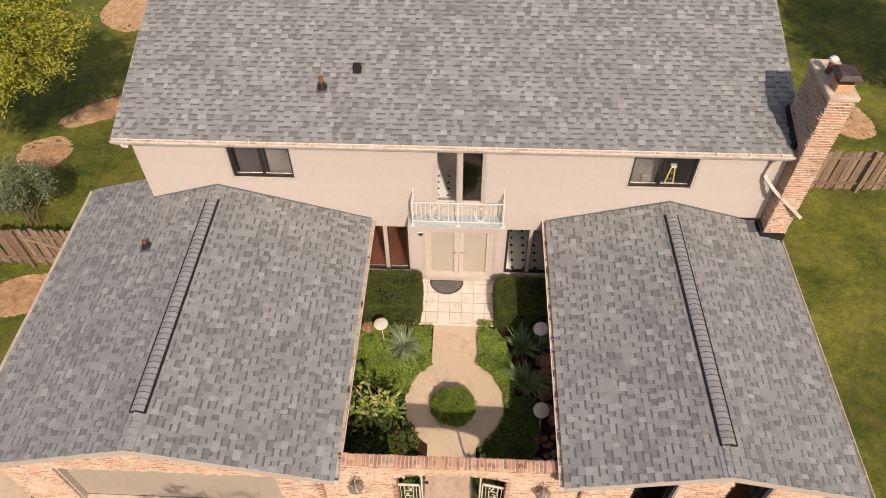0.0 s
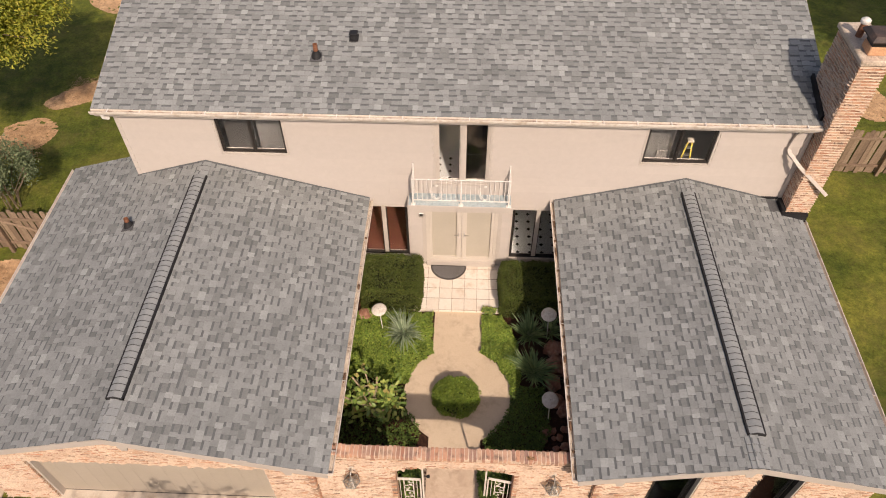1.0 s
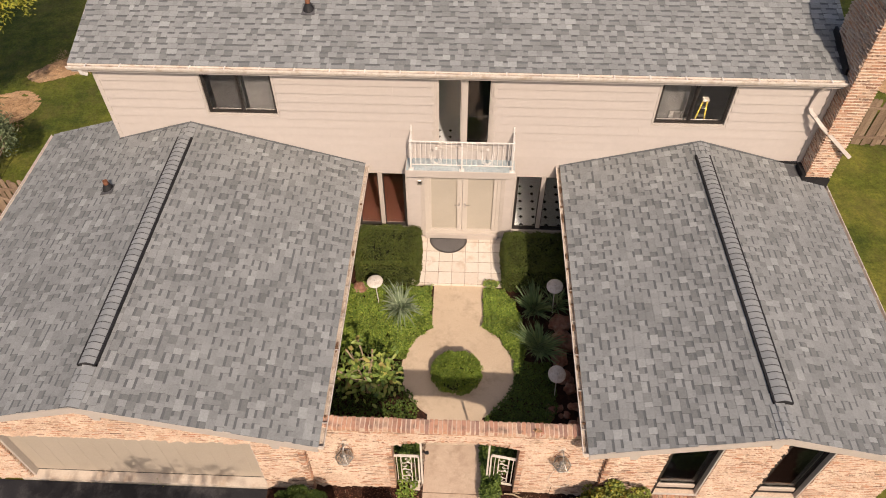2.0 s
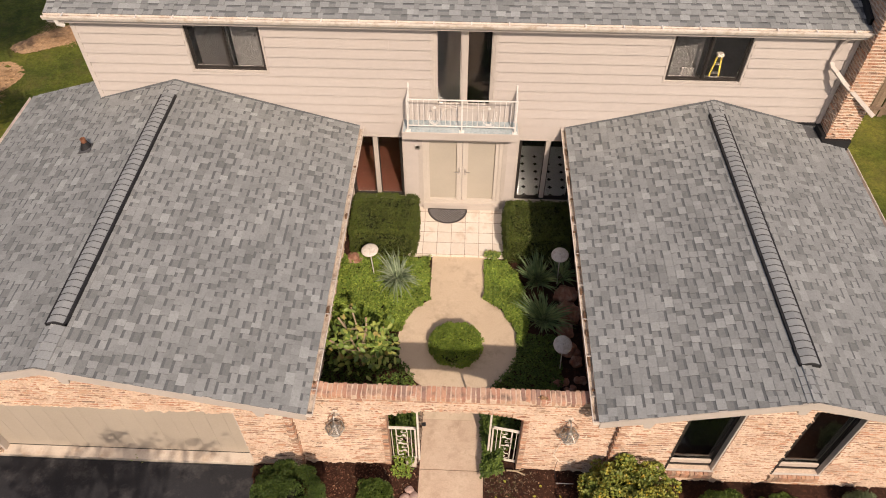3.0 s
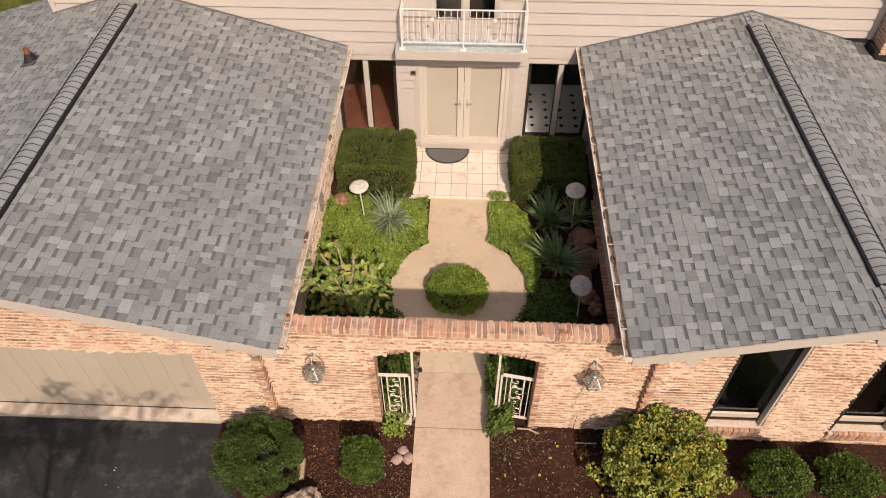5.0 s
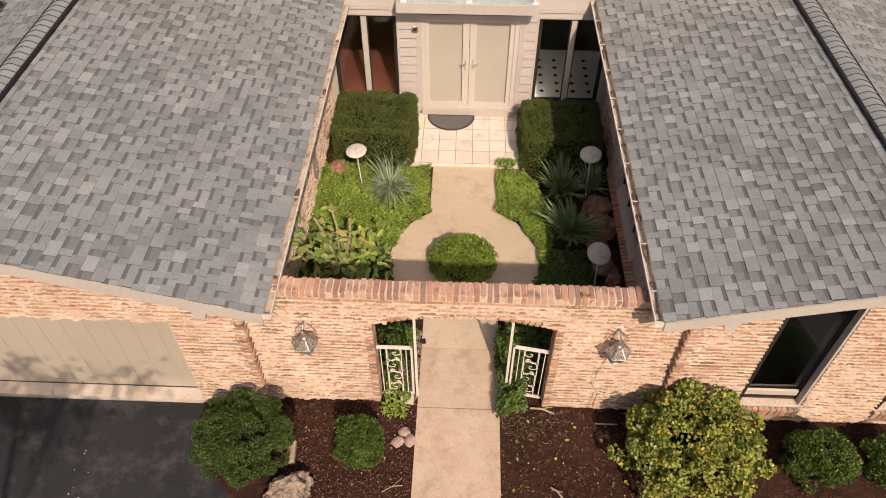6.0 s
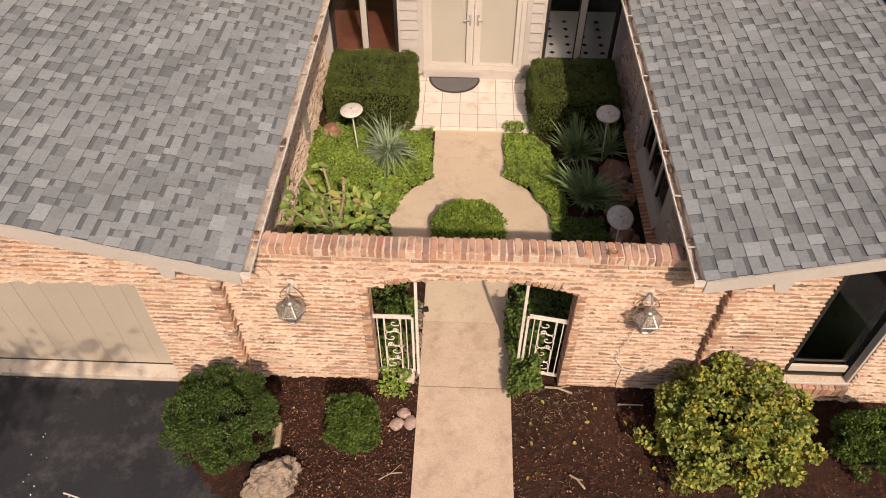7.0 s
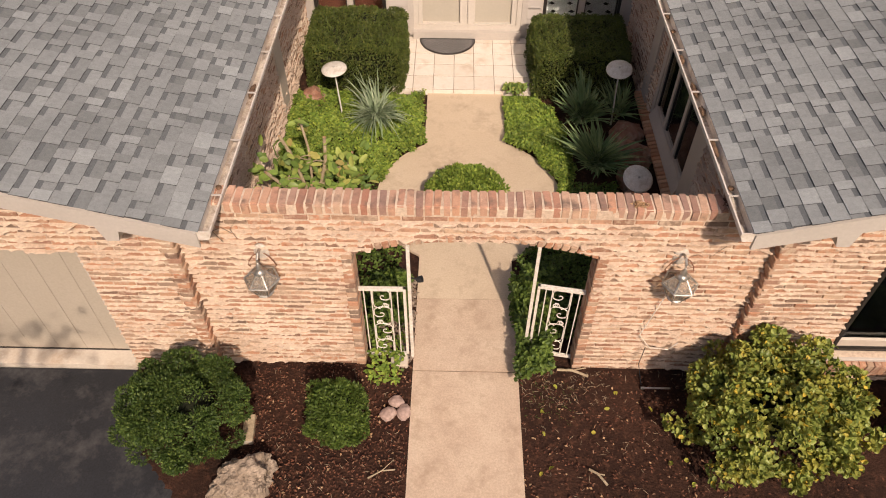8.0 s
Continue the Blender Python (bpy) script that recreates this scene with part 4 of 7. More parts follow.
for i in (5, 15):
    x = RX0 + (RX1 - RX0) * i / n
    for s in (-1, 1):
        for r0, zc in ((0.2, 3.08), (0.14, 3.1), (0.08, 3.12)):
            pts = [(x + s * r0 * math.sin(t) * 0.8, RY, zc + r0 * 1.6 * (1 - math.cos(t))) for t in [k * 0.22 for k in range(9)]]
            part("palmette", bar(pts, 0.006, 5), M_WHITE, balcony)
    part("rosette", lathe([(0.001, -0.012), (0.035, -0.01), (0.035, 0.01), (0.001, 0.012)], 12), M_WHITE, balcony, at=pose(x, RY, 3.55, 90, 0, 0))


# ---------------------------------------------------------------- gutters, pipes, vents
def gutter_y(name, x, side, z, y0, y1, label, clogged=True):
    """Open gutter along y; side is the way it juts out from the roof edge."""
    e = tagged(new(name), label, "gutter", kind="structure")
    w, h = 0.12, 0.1
    prof = [(0, 0), (0, -h), (w * 0.75, -h), (w, -h * 0.35), (w, 0.0), (w - 0.014, 0.0), (w - 0.014, -h * 0.3), (w * 0.7, -h + 0.012), (0.012, -h + 0.012), (0.012, 0)]
    part("trough", prism([(x + side * u, z + v) for u, v in prof], "y", y0, y1), M_GUTTER, e)
    part("end_cap", prism([(x + side * u, z + v) for u, v in prof[:5]], "y", y0 - 0.012, y0), M_GUTTER, e)
    yy = y0 + 0.45
    while yy < y1:
        part("strap", box((min(x, x + side * w), yy - 0.009, z - 0.004), (max(x, x + side * w), yy + 0.009, z + 0.006)), M_TRIM, e)
        yy += 0.78
    if clogged:
        bm = bmesh.new()
        n = int((y1 - y0) / 0.05)
        prev = None
        for i in range(n + 1):
            y = y0 + (y1 - y0) * i / n
            hh = -0.1 + 0.05 * noise.noise(Vector((y * 2.1, x, 0))) + 0.03 * noise.noise(Vector((y * 9, x, 3)))
            row = [bm.verts.new((x + side * u, y, z + max(-0.086, hh + dv))) for u, dv in ((0.013, -0.01), (0.05, 0.02), (0.1, -0.005))]
            if prev:
                for a in range(2):
                    bm.faces.new((prev[a], prev[a + 1], row[a + 1], row[a]))
            prev = row
        part("leaf_litter", bm, M_DEBRIS, e, "brown leaf litter clogging the gutter")
        for k in range(13 if side < 0 else 4):
            y = y0 + 0.6 + (y1 - y0 - 1.0) * ((k * 0.618) % 1)
            bm = bmesh.new()
            bmesh.ops.create_icosphere(bm, subdivisions=2, radius=1.0)
            for v_ in bm.verts:
                q = 1 + 0.5 * noise.noise(v_.co * 2.1 + Vector((k, x, 0)))
                v_.co = Vector((v_.co.x * 0.03, v_.co.y * (0.03 + 0.05 * (k % 3)), v_.co.z * 0.018)) * q
            part("leaf_clump", bm, M_LITTER, e, "dark clump of rotting leaves", at=pose(x + side * (0.045 + 0.02 * (k % 2)), y, z - 0.045))
    return e


gutter_y("gutter_1", LW["x1"], 1, wing_z(LW, LW["x1"]) - 0.01, LW["y0"], -0.03, "beige gutter with brown litter along the garage eave")
gutter_y("gutter_2", RW["x0"], -1, wing_z(RW, RW["x0"]) - 0.01, RW["y0"], -0.03, "beige gutter with brown litter along the wing eave")
gutter_y("gutter_3", LW["x0"], -1, wing_z(LW, LW["x0"]) - 0.01, LW["y0"], 0.8, "beige gutter along the outer garage eave", False)
gutter_y("gutter_4", RW["x1"], 1, wing_z(RW, RW["x1"]) - 0.01, RW["y0"], -0.45, "beige gutter along the outer wing eave", False)
e = tagged(new("gutter_5"), "long beige gutter along the main eave", "gutter", kind="structure")
prof = [(0, 0), (0, -0.11), (-0.09, -0.11), (-0.12, -0.04), (-0.12, 0.0), (-0.106, 0.0), (-0.106, -0.035), (-0.085, -0.098), (-0.012, -0.098), (-0.012, 0)]
part("trough", prism([(M_EAVE_Y - 0.022 + u, M_EAVE_Z - 0.005 + v) for u, v in prof], "x", MX0 - 0.02, MX1 + 0.02), M_GUTTER, e)
bm = bmesh.new()
add_box(bm, (MX0, M_EAVE_Y - 0.12, M_EAVE_Z - 0.06), (MX1, M_EAVE_Y - 0.035, M_EAVE_Z - 0.04))
part("leaf_litter", bm, M_DEBRIS, e)
for i in range(22):
    xx = MX0 + 0.4 + i * 0.75
    part("strap", box((xx - 0.012, M_EAVE_Y - 0.14, M_EAVE_Z - 0.006), (xx + 0.012, M_EAVE_Y - 0.01, M_EAVE_Z + 0.006)), M_WHITE, e)


def flat_pipe(pts, w, d):
    """A flat downspout bent through points."""
    bm = bmesh.new()
    pts = [Vector(p) for p in pts]
    prev = None
    for i, p in enumerate(pts):
        t = (pts[min(i + 1, len(pts) - 1)] - pts[max(i - 1, 0)]).normalized()
        u = Vector((1, 0, 0)) - t * t.x
        u.normalize()
        v = t.cross(u)
        ring = [bm.verts.new(p + u * a * w / 2 + v * b * d / 2) for a, b in ((-1, -1), (1, -1), (1, 1), (-1, 1))]
        if prev:
            for k in range(4):
                bm.faces.new((prev[k], prev[(k + 1) % 4], ring[(k + 1) % 4], ring[k]))
        else:
            bm.faces.new(ring[::-1])
        prev = ring
    bm.faces.new(prev)
    return bm


spout = thing("downspout", "ivory downspout leaning out past the brick chimney", "downspout", pose(0, 0, 0))
part("upper_pipe", flat_pipe([(7.62, -0.24, 5.4), (7.6, -0.1, 5.15), (7.58, -0.07, 4.9), (7.56, -0.08, 4.68)], 0.075, 0.055), M_TRIM, spout)
part("elbow", flat_pipe([(7.56, -0.08, 4.69), (7.6, -0.14, 4.6), (7.68, -0.22, 4.54)], 0.085, 0.065), M_TRIM, spout)
part("lower_pipe", flat_pipe([(7.68, -0.22, 4.54), (7.86, -0.36, 4.38), (8.62, -0.62, 3.76)], 0.08, 0.06), M_TRIM, spout)
spout2 = thing("downspout", "short ivory outlet elbow at the eave corner", "downspout", pose(-8.28, -0.26, 5.4))
part("outlet", bar([(0, 0, 0), (0, 0.02, -0.12), (0.06, 0.1, -0.2)], 0.045, 8), M_WHITE, spout2)


def roof_pipe(name, x, y, z, h, r, tilt, label):
    e = thing(name, label, "vent pipe", pose(x, y, z))
    part("flashing", prism([(-0.15, -0.17), (0.15, -0.17), (0.12, 0.12), (-0.12, 0.12)], "z", 0.0, 0.012), M_LEAD, e, "black lead flashing sheet", at=pose(0, 0, 0.02, *tilt))
    part("boot", lathe([(0.13, 0.0), (0.11, 0.06), (r + 0.016, 0.15), (r + 0.01, 0.17)], 16), M_BLACK, e)
    part("pipe", lathe([(r, 0.0), (r, h), (r * 0.82, h), (r * 0.8, h - 0.1)], 16), M_RUST, e, "rust-brown vent pipe")
    return e


roof_pipe("vent_pipe", -3.485, 1.32, main_z(1.32) + 0.012, 0.34, 0.055, (16.7, 0, 0), "rusty vent pipe with black boot on the shingle roof")
roof_pipe("vent_pipe", -7.76, -1.9, wing_z(LW, -7.76) + 0.012, 0.26, 0.055, (0, -16, 0), "rusty vent pipe with black boot on the garage roof")
v = thing("roof_vent", "small square black metal vent on the shingles", "roof vent", pose(-2.65, 1.87, main_z(1.87) + 0.015))
part("flange", box((-0.11, -0.12, 0.0), (0.11, 0.11, 0.008)), M_BLACK, v, at=pose(0, 0, 0.012, 16.7, 0, 0))
part("hood", box((-0.085, -0.1, 0.0), (0.085, 0.08, 0.15), 0.015, 2), M_BLACK, v)
part("lid", box((-0.1, -0.115, 0.145), (0.1, 0.095, 0.165), 0.006), M_BLACK, v)


# ridge vents with shingle caps
def cap_mesh(poly, y0, y1):
    """A bent cap shingle whose lower cut edge is dark."""
    me = mesh_of(prism(poly, "y", y0, y1), "ridge_shingle")
    me.materials.append(M_RIDGE)
    me.materials.append(M_BUTT)
    me.polygons.foreach_set("material_index", [1 if p.normal.y < -0.9 else 0 for p in me.polygons])
    return me


def ridge_vent(name, w, y0, y1, label, skew=0.0):
    e = thing(name, label, "ridge vent", pose(w["ridge"] - skew * 0.045, 0, w["zr"], 0, 0, skew))
    hw, up = 0.17, 0.075
    s = w["slope"]
    for d in (-1, 1):
        part("side_baffle", prism([(d * hw, -s * hw - 0.01), (d * hw, up - s * hw), (d * (hw - 0.03), up - s * hw), (d * (hw - 0.03), -s * hw - 0.01)], "y", y0, y1), M_BLACK, e, "black vent baffle")
    part("end_plug", prism([(-hw, -s * hw), (0, 0), (hw, -s * hw), (hw, up - s * hw), (0, up), (-hw, up - s * hw)], "y", y0, y0 + 0.03), M_BLACK, e)
    part("vent_core", prism([(-hw + 0.01, -s * hw), (0, 0.0), (hw - 0.01, -s * hw), (hw - 0.01, up - s * hw - 0.006), (0, up - 0.004), (-hw + 0.01, up - s * hw - 0.006)], "y", y0 + 0.03, y1), M_BLACK, e)
    n = int((y1 - y0) / 0.142)
    step = (y1 - y0) / n
    bm = bmesh.new()
    cap = []
    for k in range(7):
        t = -1 + 2 * k / 6
        cap.append((t * (hw - 0.036), up + 0.006 - s * hw * abs(t) ** 1.5 + 0.004))
    prof_lo = [(x, z - 0.018) for x, z in cap]
    me = cap_mesh(cap + prof_lo[::-1], 0.004, step * 0.97)
    for i in range(n):
        part("cap_shingle", me, None, e, at=pose(0, y0 + i * step, 0.004, -4.5, 0, 0))
    return e


ridge_vent("ridge_vent", LW, -6.62, -0.55, "raised grey shingle-capped ridge vent with black sides")
ridge_vent("ridge_vent", RW, -6.78, -0.5, "raised grey shingle-capped ridge vent along the wing", 0.9)


def ridge_caps(parent, w, y0, y1):
    n = max(1, round((y1 - y0) / 0.15))
    step = (y1 - y0) / n
    s = w["slope"]
    cap = [(t * 0.16, 0.03 - s * 0.16 * abs(t)) for t in (-1, -0.6, -0.2, 0.2, 0.6, 1)]
    me = cap_mesh(cap + [(x, z - 0.02) for x, z in cap[::-1]], -0.004, step * 1.1)
    for i in range(n):
        part("ridge_shingle", me, None, parent, at=pose(w["ridge"], y0 + i * step, w["zr"] + 0.008, -4.0, 0, 0))


ridge_caps(roof_left, LW, -7.42, -6.65)
ridge_caps(roof_left, LW, -0.53, -0.02)
ridge_caps(roof_right, RW, -7.42, -6.81)
ridge_caps(roof_right, RW, -0.48, -0.02)

# ---------------------------------------------------------------- chimney
CH = dict(x0=7.99, x1=8.56, y0=-0.44, y1=0.92, top=7.24)
chimney = thing("chimney", "tall tumbled brick chimney with stone cap beside the roof", "chimney", pose(0, 0, 0))
part("core", box((CH["x0"] + 0.016, CH["y0"] + 0.016, -0.2), (CH["x1"] - 0.03, CH["y1"] - 0.03, CH["top"])), M_MORTAR, chimney)
part("cap_slab", box((CH["x0"] - 0.05, CH["y0"] - 0.05, CH["top"]), (CH["x1"] + 0.05, CH["y1"] + 0.05, CH["top"] + 0.12), 0.02), M_STONECAP, chimney, "stained limestone cap slab")
flue = part("flue", box((8.1, -0.3, CH["top"] + 0.12), (8.46, 0.06, CH["top"] + 0.31), 0.015), M_TERRA, chimney, "square terracotta flue")
part("flue_cage", box((8.12, -0.28, CH["top"] + 0.31), (8.44, 0.04, CH["top"] + 0.47)), M_DARKFRAME, flue)
bm = bmesh.new()
zt = CH["top"] + 0.46
lo = [bm.verts.new(p) for p in ((8.02, -0.4, zt), (8.53, -0.4, zt), (8.53, 0.17, zt), (8.02, 0.17, zt))]
mid = [bm.verts.new((p.co.x, p.co.y, zt + 0.03)) for p in lo]
hi = [bm.verts.new((8.28 + (p.co.x - 8.28) * 0.72, -0.12 + (p.co.y + 0.12) * 0.72, zt + 0.11)) for p in lo]
bm.faces.new(lo[::-1])
bm.faces.new(hi)
for r0, r1 in ((lo, mid), (mid, hi)):
    for k in range(4):
        bm.faces.new((r0[k], r0[(k + 1) % 4], r1[(k + 1) % 4], r1[k]))
part("flue_lid", bm, two_scale("weathered_dark_lid", (0.03, 0.028, 0.03), (0.09, 0.06, 0.05), 5.0, 25.0, 0.6), flue, "weathered black metal lid")
fp = part("gas_flue", lathe([(0.07, 0.0), (0.07, 0.34), (0.06, 0.34)], 16), M_RUST, chimney, "rusty round gas flue", at=pose(8.17, 0.42, CH["top"] + 0.12))
part("white_cowl", lathe([(0.08, 0.3), (0.1, 0.33), (0.1, 0.38), (0.05, 0.42), (0.01, 0.43)], 16), M_WHITE, fp, "white metal cowl")
part("roof_flashing", box((CH["x0"] - 0.05, -0.1, main_z(-0.1) - 0.12), (CH["x0"] - 0.01, 0.0, main_z(0.0) + 0.12)), M_BLACK, chimney)
part("roof_flashing", prism([(-0.1, main_z(-0.1) - 0.03), (CH["y1"] + 0.1, main_z(CH["y1"] + 0.1) - 0.03), (CH["y1"] + 0.1, main_z(CH["y1"] + 0.1) + 0.14), (-0.1, main_z(-0.1) + 0.16)], "x", CH["x0"] - 0.07, CH["x0"] - 0.012), M_BLACK, chimney, "black step flashing")
zb = wing_z(RW, 8.2)
part("base_flashing", box((CH["x0"] - 0.1, CH["y0"] - 0.1, zb - 0.3), (CH["x1"] - 0.04, CH["y0"] - 0.012, zb + 0.14)), M_BLACK, chimney, "black base flashing")
part("base_flashing", box((CH["x0"] - 0.1, CH["y0"] - 0.012, zb - 0.3), (CH["x0"] - 0.012, 0.0, zb + 0.22)), M_BLACK, chimney)
# added strips that raise the shingle edge against the siding
for nm, w in (("trim_flashing_left", LW), ("trim_flashing_right", RW)):
    xa, xb = max(w["x0"], WX0), min(w["x1"], CH["x0"] - 0.1)
    lo = [(xa, wing_z(w, xa)), (w["ridge"], w["zr"] + 0.02), (xb, wing_z(w, xb))]
    structure(nm, prism([(x, z - 0.02) for x, z in lo] + [(x, z + 0.035) for x, z in lo[::-1]], "y", -0.05, -0.028), M_SHADOWBAND, "dark grey strip added where the wing roof meets siding", "flashing")
structure("trim_flashing", box((7.1, -0.05, wing_z(RW, 7.5) - 0.02), (7.88, -0.028, wing_z(RW, 7.5) + 0.05)), M_BLACK, "black flashing strip between wing roof and siding", "flashing")


# ---------------------------------------------------------------- iron gates
def spiral(cx, cz, r, a0, turns, ccw=1, n=22):
    out = []
    for i in range(n + 1):
        t = i / n
        a = radians(a0) + ccw * turns * 2 * math.pi * t
        rr = r * (1 - 0.82 * t)
        out.append((cx + rr * math.cos(a), 0, cz + rr * math.sin(a)))
    return out


def iron_gate(w, h, mirror, m, label, post_h):
    g = thing("iron_gate", label, "gate", m, "gateway gates")
    s = -1 if mirror else 1

    def bx(a, b, nm, bev=0.002):
        (xa, ya, za), (xb, yb_, zb_) = a, b
        return part(nm, box((min(s * xa, s * xb), ya, za), (max(s * xa, s * xb), yb_, zb_), bev), M_IRON, g)

    bx((0.0, -0.02, 0.0), (w, 0.02, 0.03), "bottom_rail")
    bx((0.0, -0.022, h - 0.035), (w, 0.022, h), "top_rail")
    for fx in (0.1, 0.26, 0.675, 0.815):
        x = fx * w
        bx((x - 0.0065, -0.0065, 0.03), (x + 0.0065, 0.0065, h - 0.035), "bar")
    bx((w - 0.03, -0.02, 0.0), (w, 0.02, h), "stile")
    bx((w + 0.022, -0.018, -0.1), (w + 0.058, 0.018, post_h), "post")
    xa, xb = 0.26 * w + 0.012, 0.675 * w - 0.012
    mid, k = (xa + xb) / 2, (xb - xa) / 2
    pitch, d, zc = 0.3, 1, h - 0.15
    # scrolls that sweep from bar to bar, each closing in a curl with a smaller one at its root
    while zc > 0.1:
        big = []
        for q in range(31):
            t = q / 30
            a = radians(-100) * d + (math.pi if d < 0 else 0) - d * 2 * math.pi * 1.6 * t
            rr = 0.2 * (1 - t) ** 1.7 + 0.012
            big.append((min(max(mid + d * 0.2 * k + rr * math.cos(a), xa), xb), 0, max(zc + rr * math.sin(a), 0.034)))
        small = spiral(mid + d * k * 0.6, zc - 0.15, 0.032, 90, 1.3, d, 16)
        small = [(x, y, max(z_, 0.034)) for x, y, z_ in small]
        root = [small[0], (mid + d * k * 0.2, 0, max(zc - 0.12, 0.034)), (mid - d * k * 0.1, 0, max(zc - 0.19, 0.034))]
        for c in (big, small, root):
            part("scroll", bar([(s * x, y, z_) for x, y, z_ in c], 0.0065, 5), M_IRON, g)
        zc -= pitch
        d = -d
    return g


iron_gate(0.5, 1.22, False, pose(-1.15, -6.86, 0.05), "ivory scrolled iron side gate at the arch", 1.88)
iron_gate(0.5, 1.22, True, pose(1.24, -6.86, 0.05, 0, 0, -9), "ivory scrolled iron side gate standing slightly ajar", 1.88)
lock = thing("gate_light", "small black spotlight on the gate post", "spotlight", pose(-0.5, -6.86, 1.42))
part("lamp_head", lathe([(0.014, -0.04), (0.034, -0.015), (0.038, 0.03), (0.022, 0.036)], 12), M_BLACK, lock, at=pose(0.0, 0, 0, 0, 70, 0))
part("bracket", bar([(-0.11, 0, 0.02), (0.0, 0, 0.0)], 0.01, 6), M_BLACK, lock)


# ---------------------------------------------------------------- wall lanterns
def lantern(x, y, z, label, cap_mat):
    e = thing("wall_lantern", label, "wall lantern", pose(x, y, z), "front lanterns")
    part("wall_plate", lathe([(0.002, 0.03), (0.04, 0.028), (0.072, 0.014), (0.08, 0.0)], 20), M_PEWTER, e, at=pose(0, 0.012, 0.22, 90, 0, 0) @ Matrix.Diagonal((1.0, 1.5, 1.0, 1.0)), smooth=True)
    pts = [(0, 0.01, 0.25), (0, -0.05, 0.31), (0, -0.11, 0.32), (0, -0.155, 0.29), (0, -0.17, 0.22)]
    part("arm", bar(pts, 0.014, 8), M_LANTERN, e)
    for s in (-1, 1):
        hook = [(s * 0.03, -0.03, 0.24), (s * 0.08, -0.05, 0.22), (s * 0.12, -0.06, 0.16), (s * 0.14, -0.06, 0.1), (s * 0.12, -0.06, 0.08)]
        part("side_scroll", bar(hook, 0.006, 6), M_RUST, e, "thin rusted scroll")
    c = pose(0, -0.17, 0)
    hexa = 6
    levels = [(0.08, -0.16), (0.17, 0.03), (0.06, 0.135)]
    pts6 = [[(r * math.cos(math.pi / 3 * k), r * math.sin(math.pi / 3 * k), z_) for k in range(hexa)] for r, z_ in levels]
    for lv in range(2):
        for k in range(hexa):
            bm = bmesh.new()
            q = [Vector(pts6[lv][k]), Vector(pts6[lv][(k + 1) % 6]), Vector(pts6[lv + 1][(k + 1) % 6]), Vector(pts6[lv + 1][k])]
            a = [bm.verts.new(v_) for v_ in q]
            b = [bm.verts.new(v_ * 0.975) for v_ in q]
            bm.faces.new(a)
            bm.faces.new(b[::-1])
            for i in range(4):
                bm.faces.new((a[i], b[i], b[(i + 1) % 4], a[(i + 1) % 4]))
            p = part("glass_pane", bm, M_LAMPGLASS, e, at=c)
    for k in range(hexa):
        for lv in range(2):
            part("rib", bar([pts6[lv][k], pts6[lv + 1][k]], 0.009, 5), M_LANTERN, e, at=c)
        for lv in (0, 1):
            part("band", bar([pts6[lv][k], pts6[lv][(k + 1) % 6]], 0.011, 5), M_LANTERN, e, at=c)
    part("cap", lathe([(0.064, 0.13), (0.068, 0.14), (0.04, 0.158), (0.026, 0.18), (0.03, 0.2), (0.018, 0.225), (0.012, 0.25), (0.002, 0.26)], 16), cap_mat, e, at=c, smooth=True)
    part("base", lathe([(0.002, -0.23), (0.02, -0.215), (0.05, -0.185), (0.09, -0.17), (0.085, -0.16)], 12), M_LANTERN, e, at=c, smooth=True)
    part("candle", lathe([(0.012, -0.16), (0.012, -0.04), (0.004, 0.0)], 8), M_WHITE, e, at=c)
    return e


lantern(-2.02, Y_ARCH0 - 0.01, 1.72, "pewter hexagonal carriage lantern on the brick wall", M_LANTERN)
lantern(2.03, Y_ARCH0 - 0.01, 1.76, "pewter hexagonal carriage lantern with cobwebs on brick", M_LANTERN)

# ---------------------------------------------------------------- plants
rng = np.random.default_rng(7)


def unit(v):
    return v / np.maximum(np.linalg.norm(v, axis=1, keepdims=True), 1e-9)


def leaf_mesh(p, d, up, length, width, fold=0.25, name="foliage"):
    """Small folded leaves at points p, along d, facing up; one island a leaf."""
    n = len(p)
    d = unit(d)
    s = unit(np.cross(d, up))
    u = np.cross(s, d)
    L = (length * rng.uniform(0.7, 1.25, n))[:, None]
    W = (width * rng.uniform(0.75, 1.2, n))[:, None]
    if width >= 0.03:
        shape = ((0, 0, 0), (0.2, 0.36, fold), (0.58, 0.48, fold * 0.8), (0.9, 0.26, fold * 0.2), (1, 0, -0.12), (0.9, -0.26, fold * 0.2), (0.58, -0.48, fold * 0.8), (0.2, -0.36, fold))
        tris = (0, 1, 2, 0, 2, 3, 0, 3, 4, 0, 4, 5, 0, 5, 6, 0, 6, 7)
    else:
        shape = ((0, 0, 0), (0.5, 0.5, fold), (1, 0, 0), (0.5, -0.5, fold))
        tris = (0, 1, 2, 0, 2, 3)
    k = len(shape)
    v = np.stack([p + d * L * a + s * W * b + u * W * c for a, b, c in shape], axis=1)
    me = bpy.data.meshes.new(name)
    me.vertices.add(k * n)
    me.vertices.foreach_set("co", v.reshape(-1))
    idx = np.arange(n)[:, None] * k + np.array(tris)
    m = len(tris)
    me.loops.add(m * n)
    me.loops.foreach_set("vertex_index", idx.reshape(-1).astype(np.int32))
    me.polygons.add(m // 3 * n)
    me.polygons.foreach_set("loop_start", np.arange(0, m * n, 3, dtype=np.int32))
    me.update(calc_edges=True)
    me.validate()
    return me


def lumps(v, freq, seed):
    return np.array([noise.noise(Vector((a * freq + seed, b * freq - seed, c * freq))) for a, b, c in v])


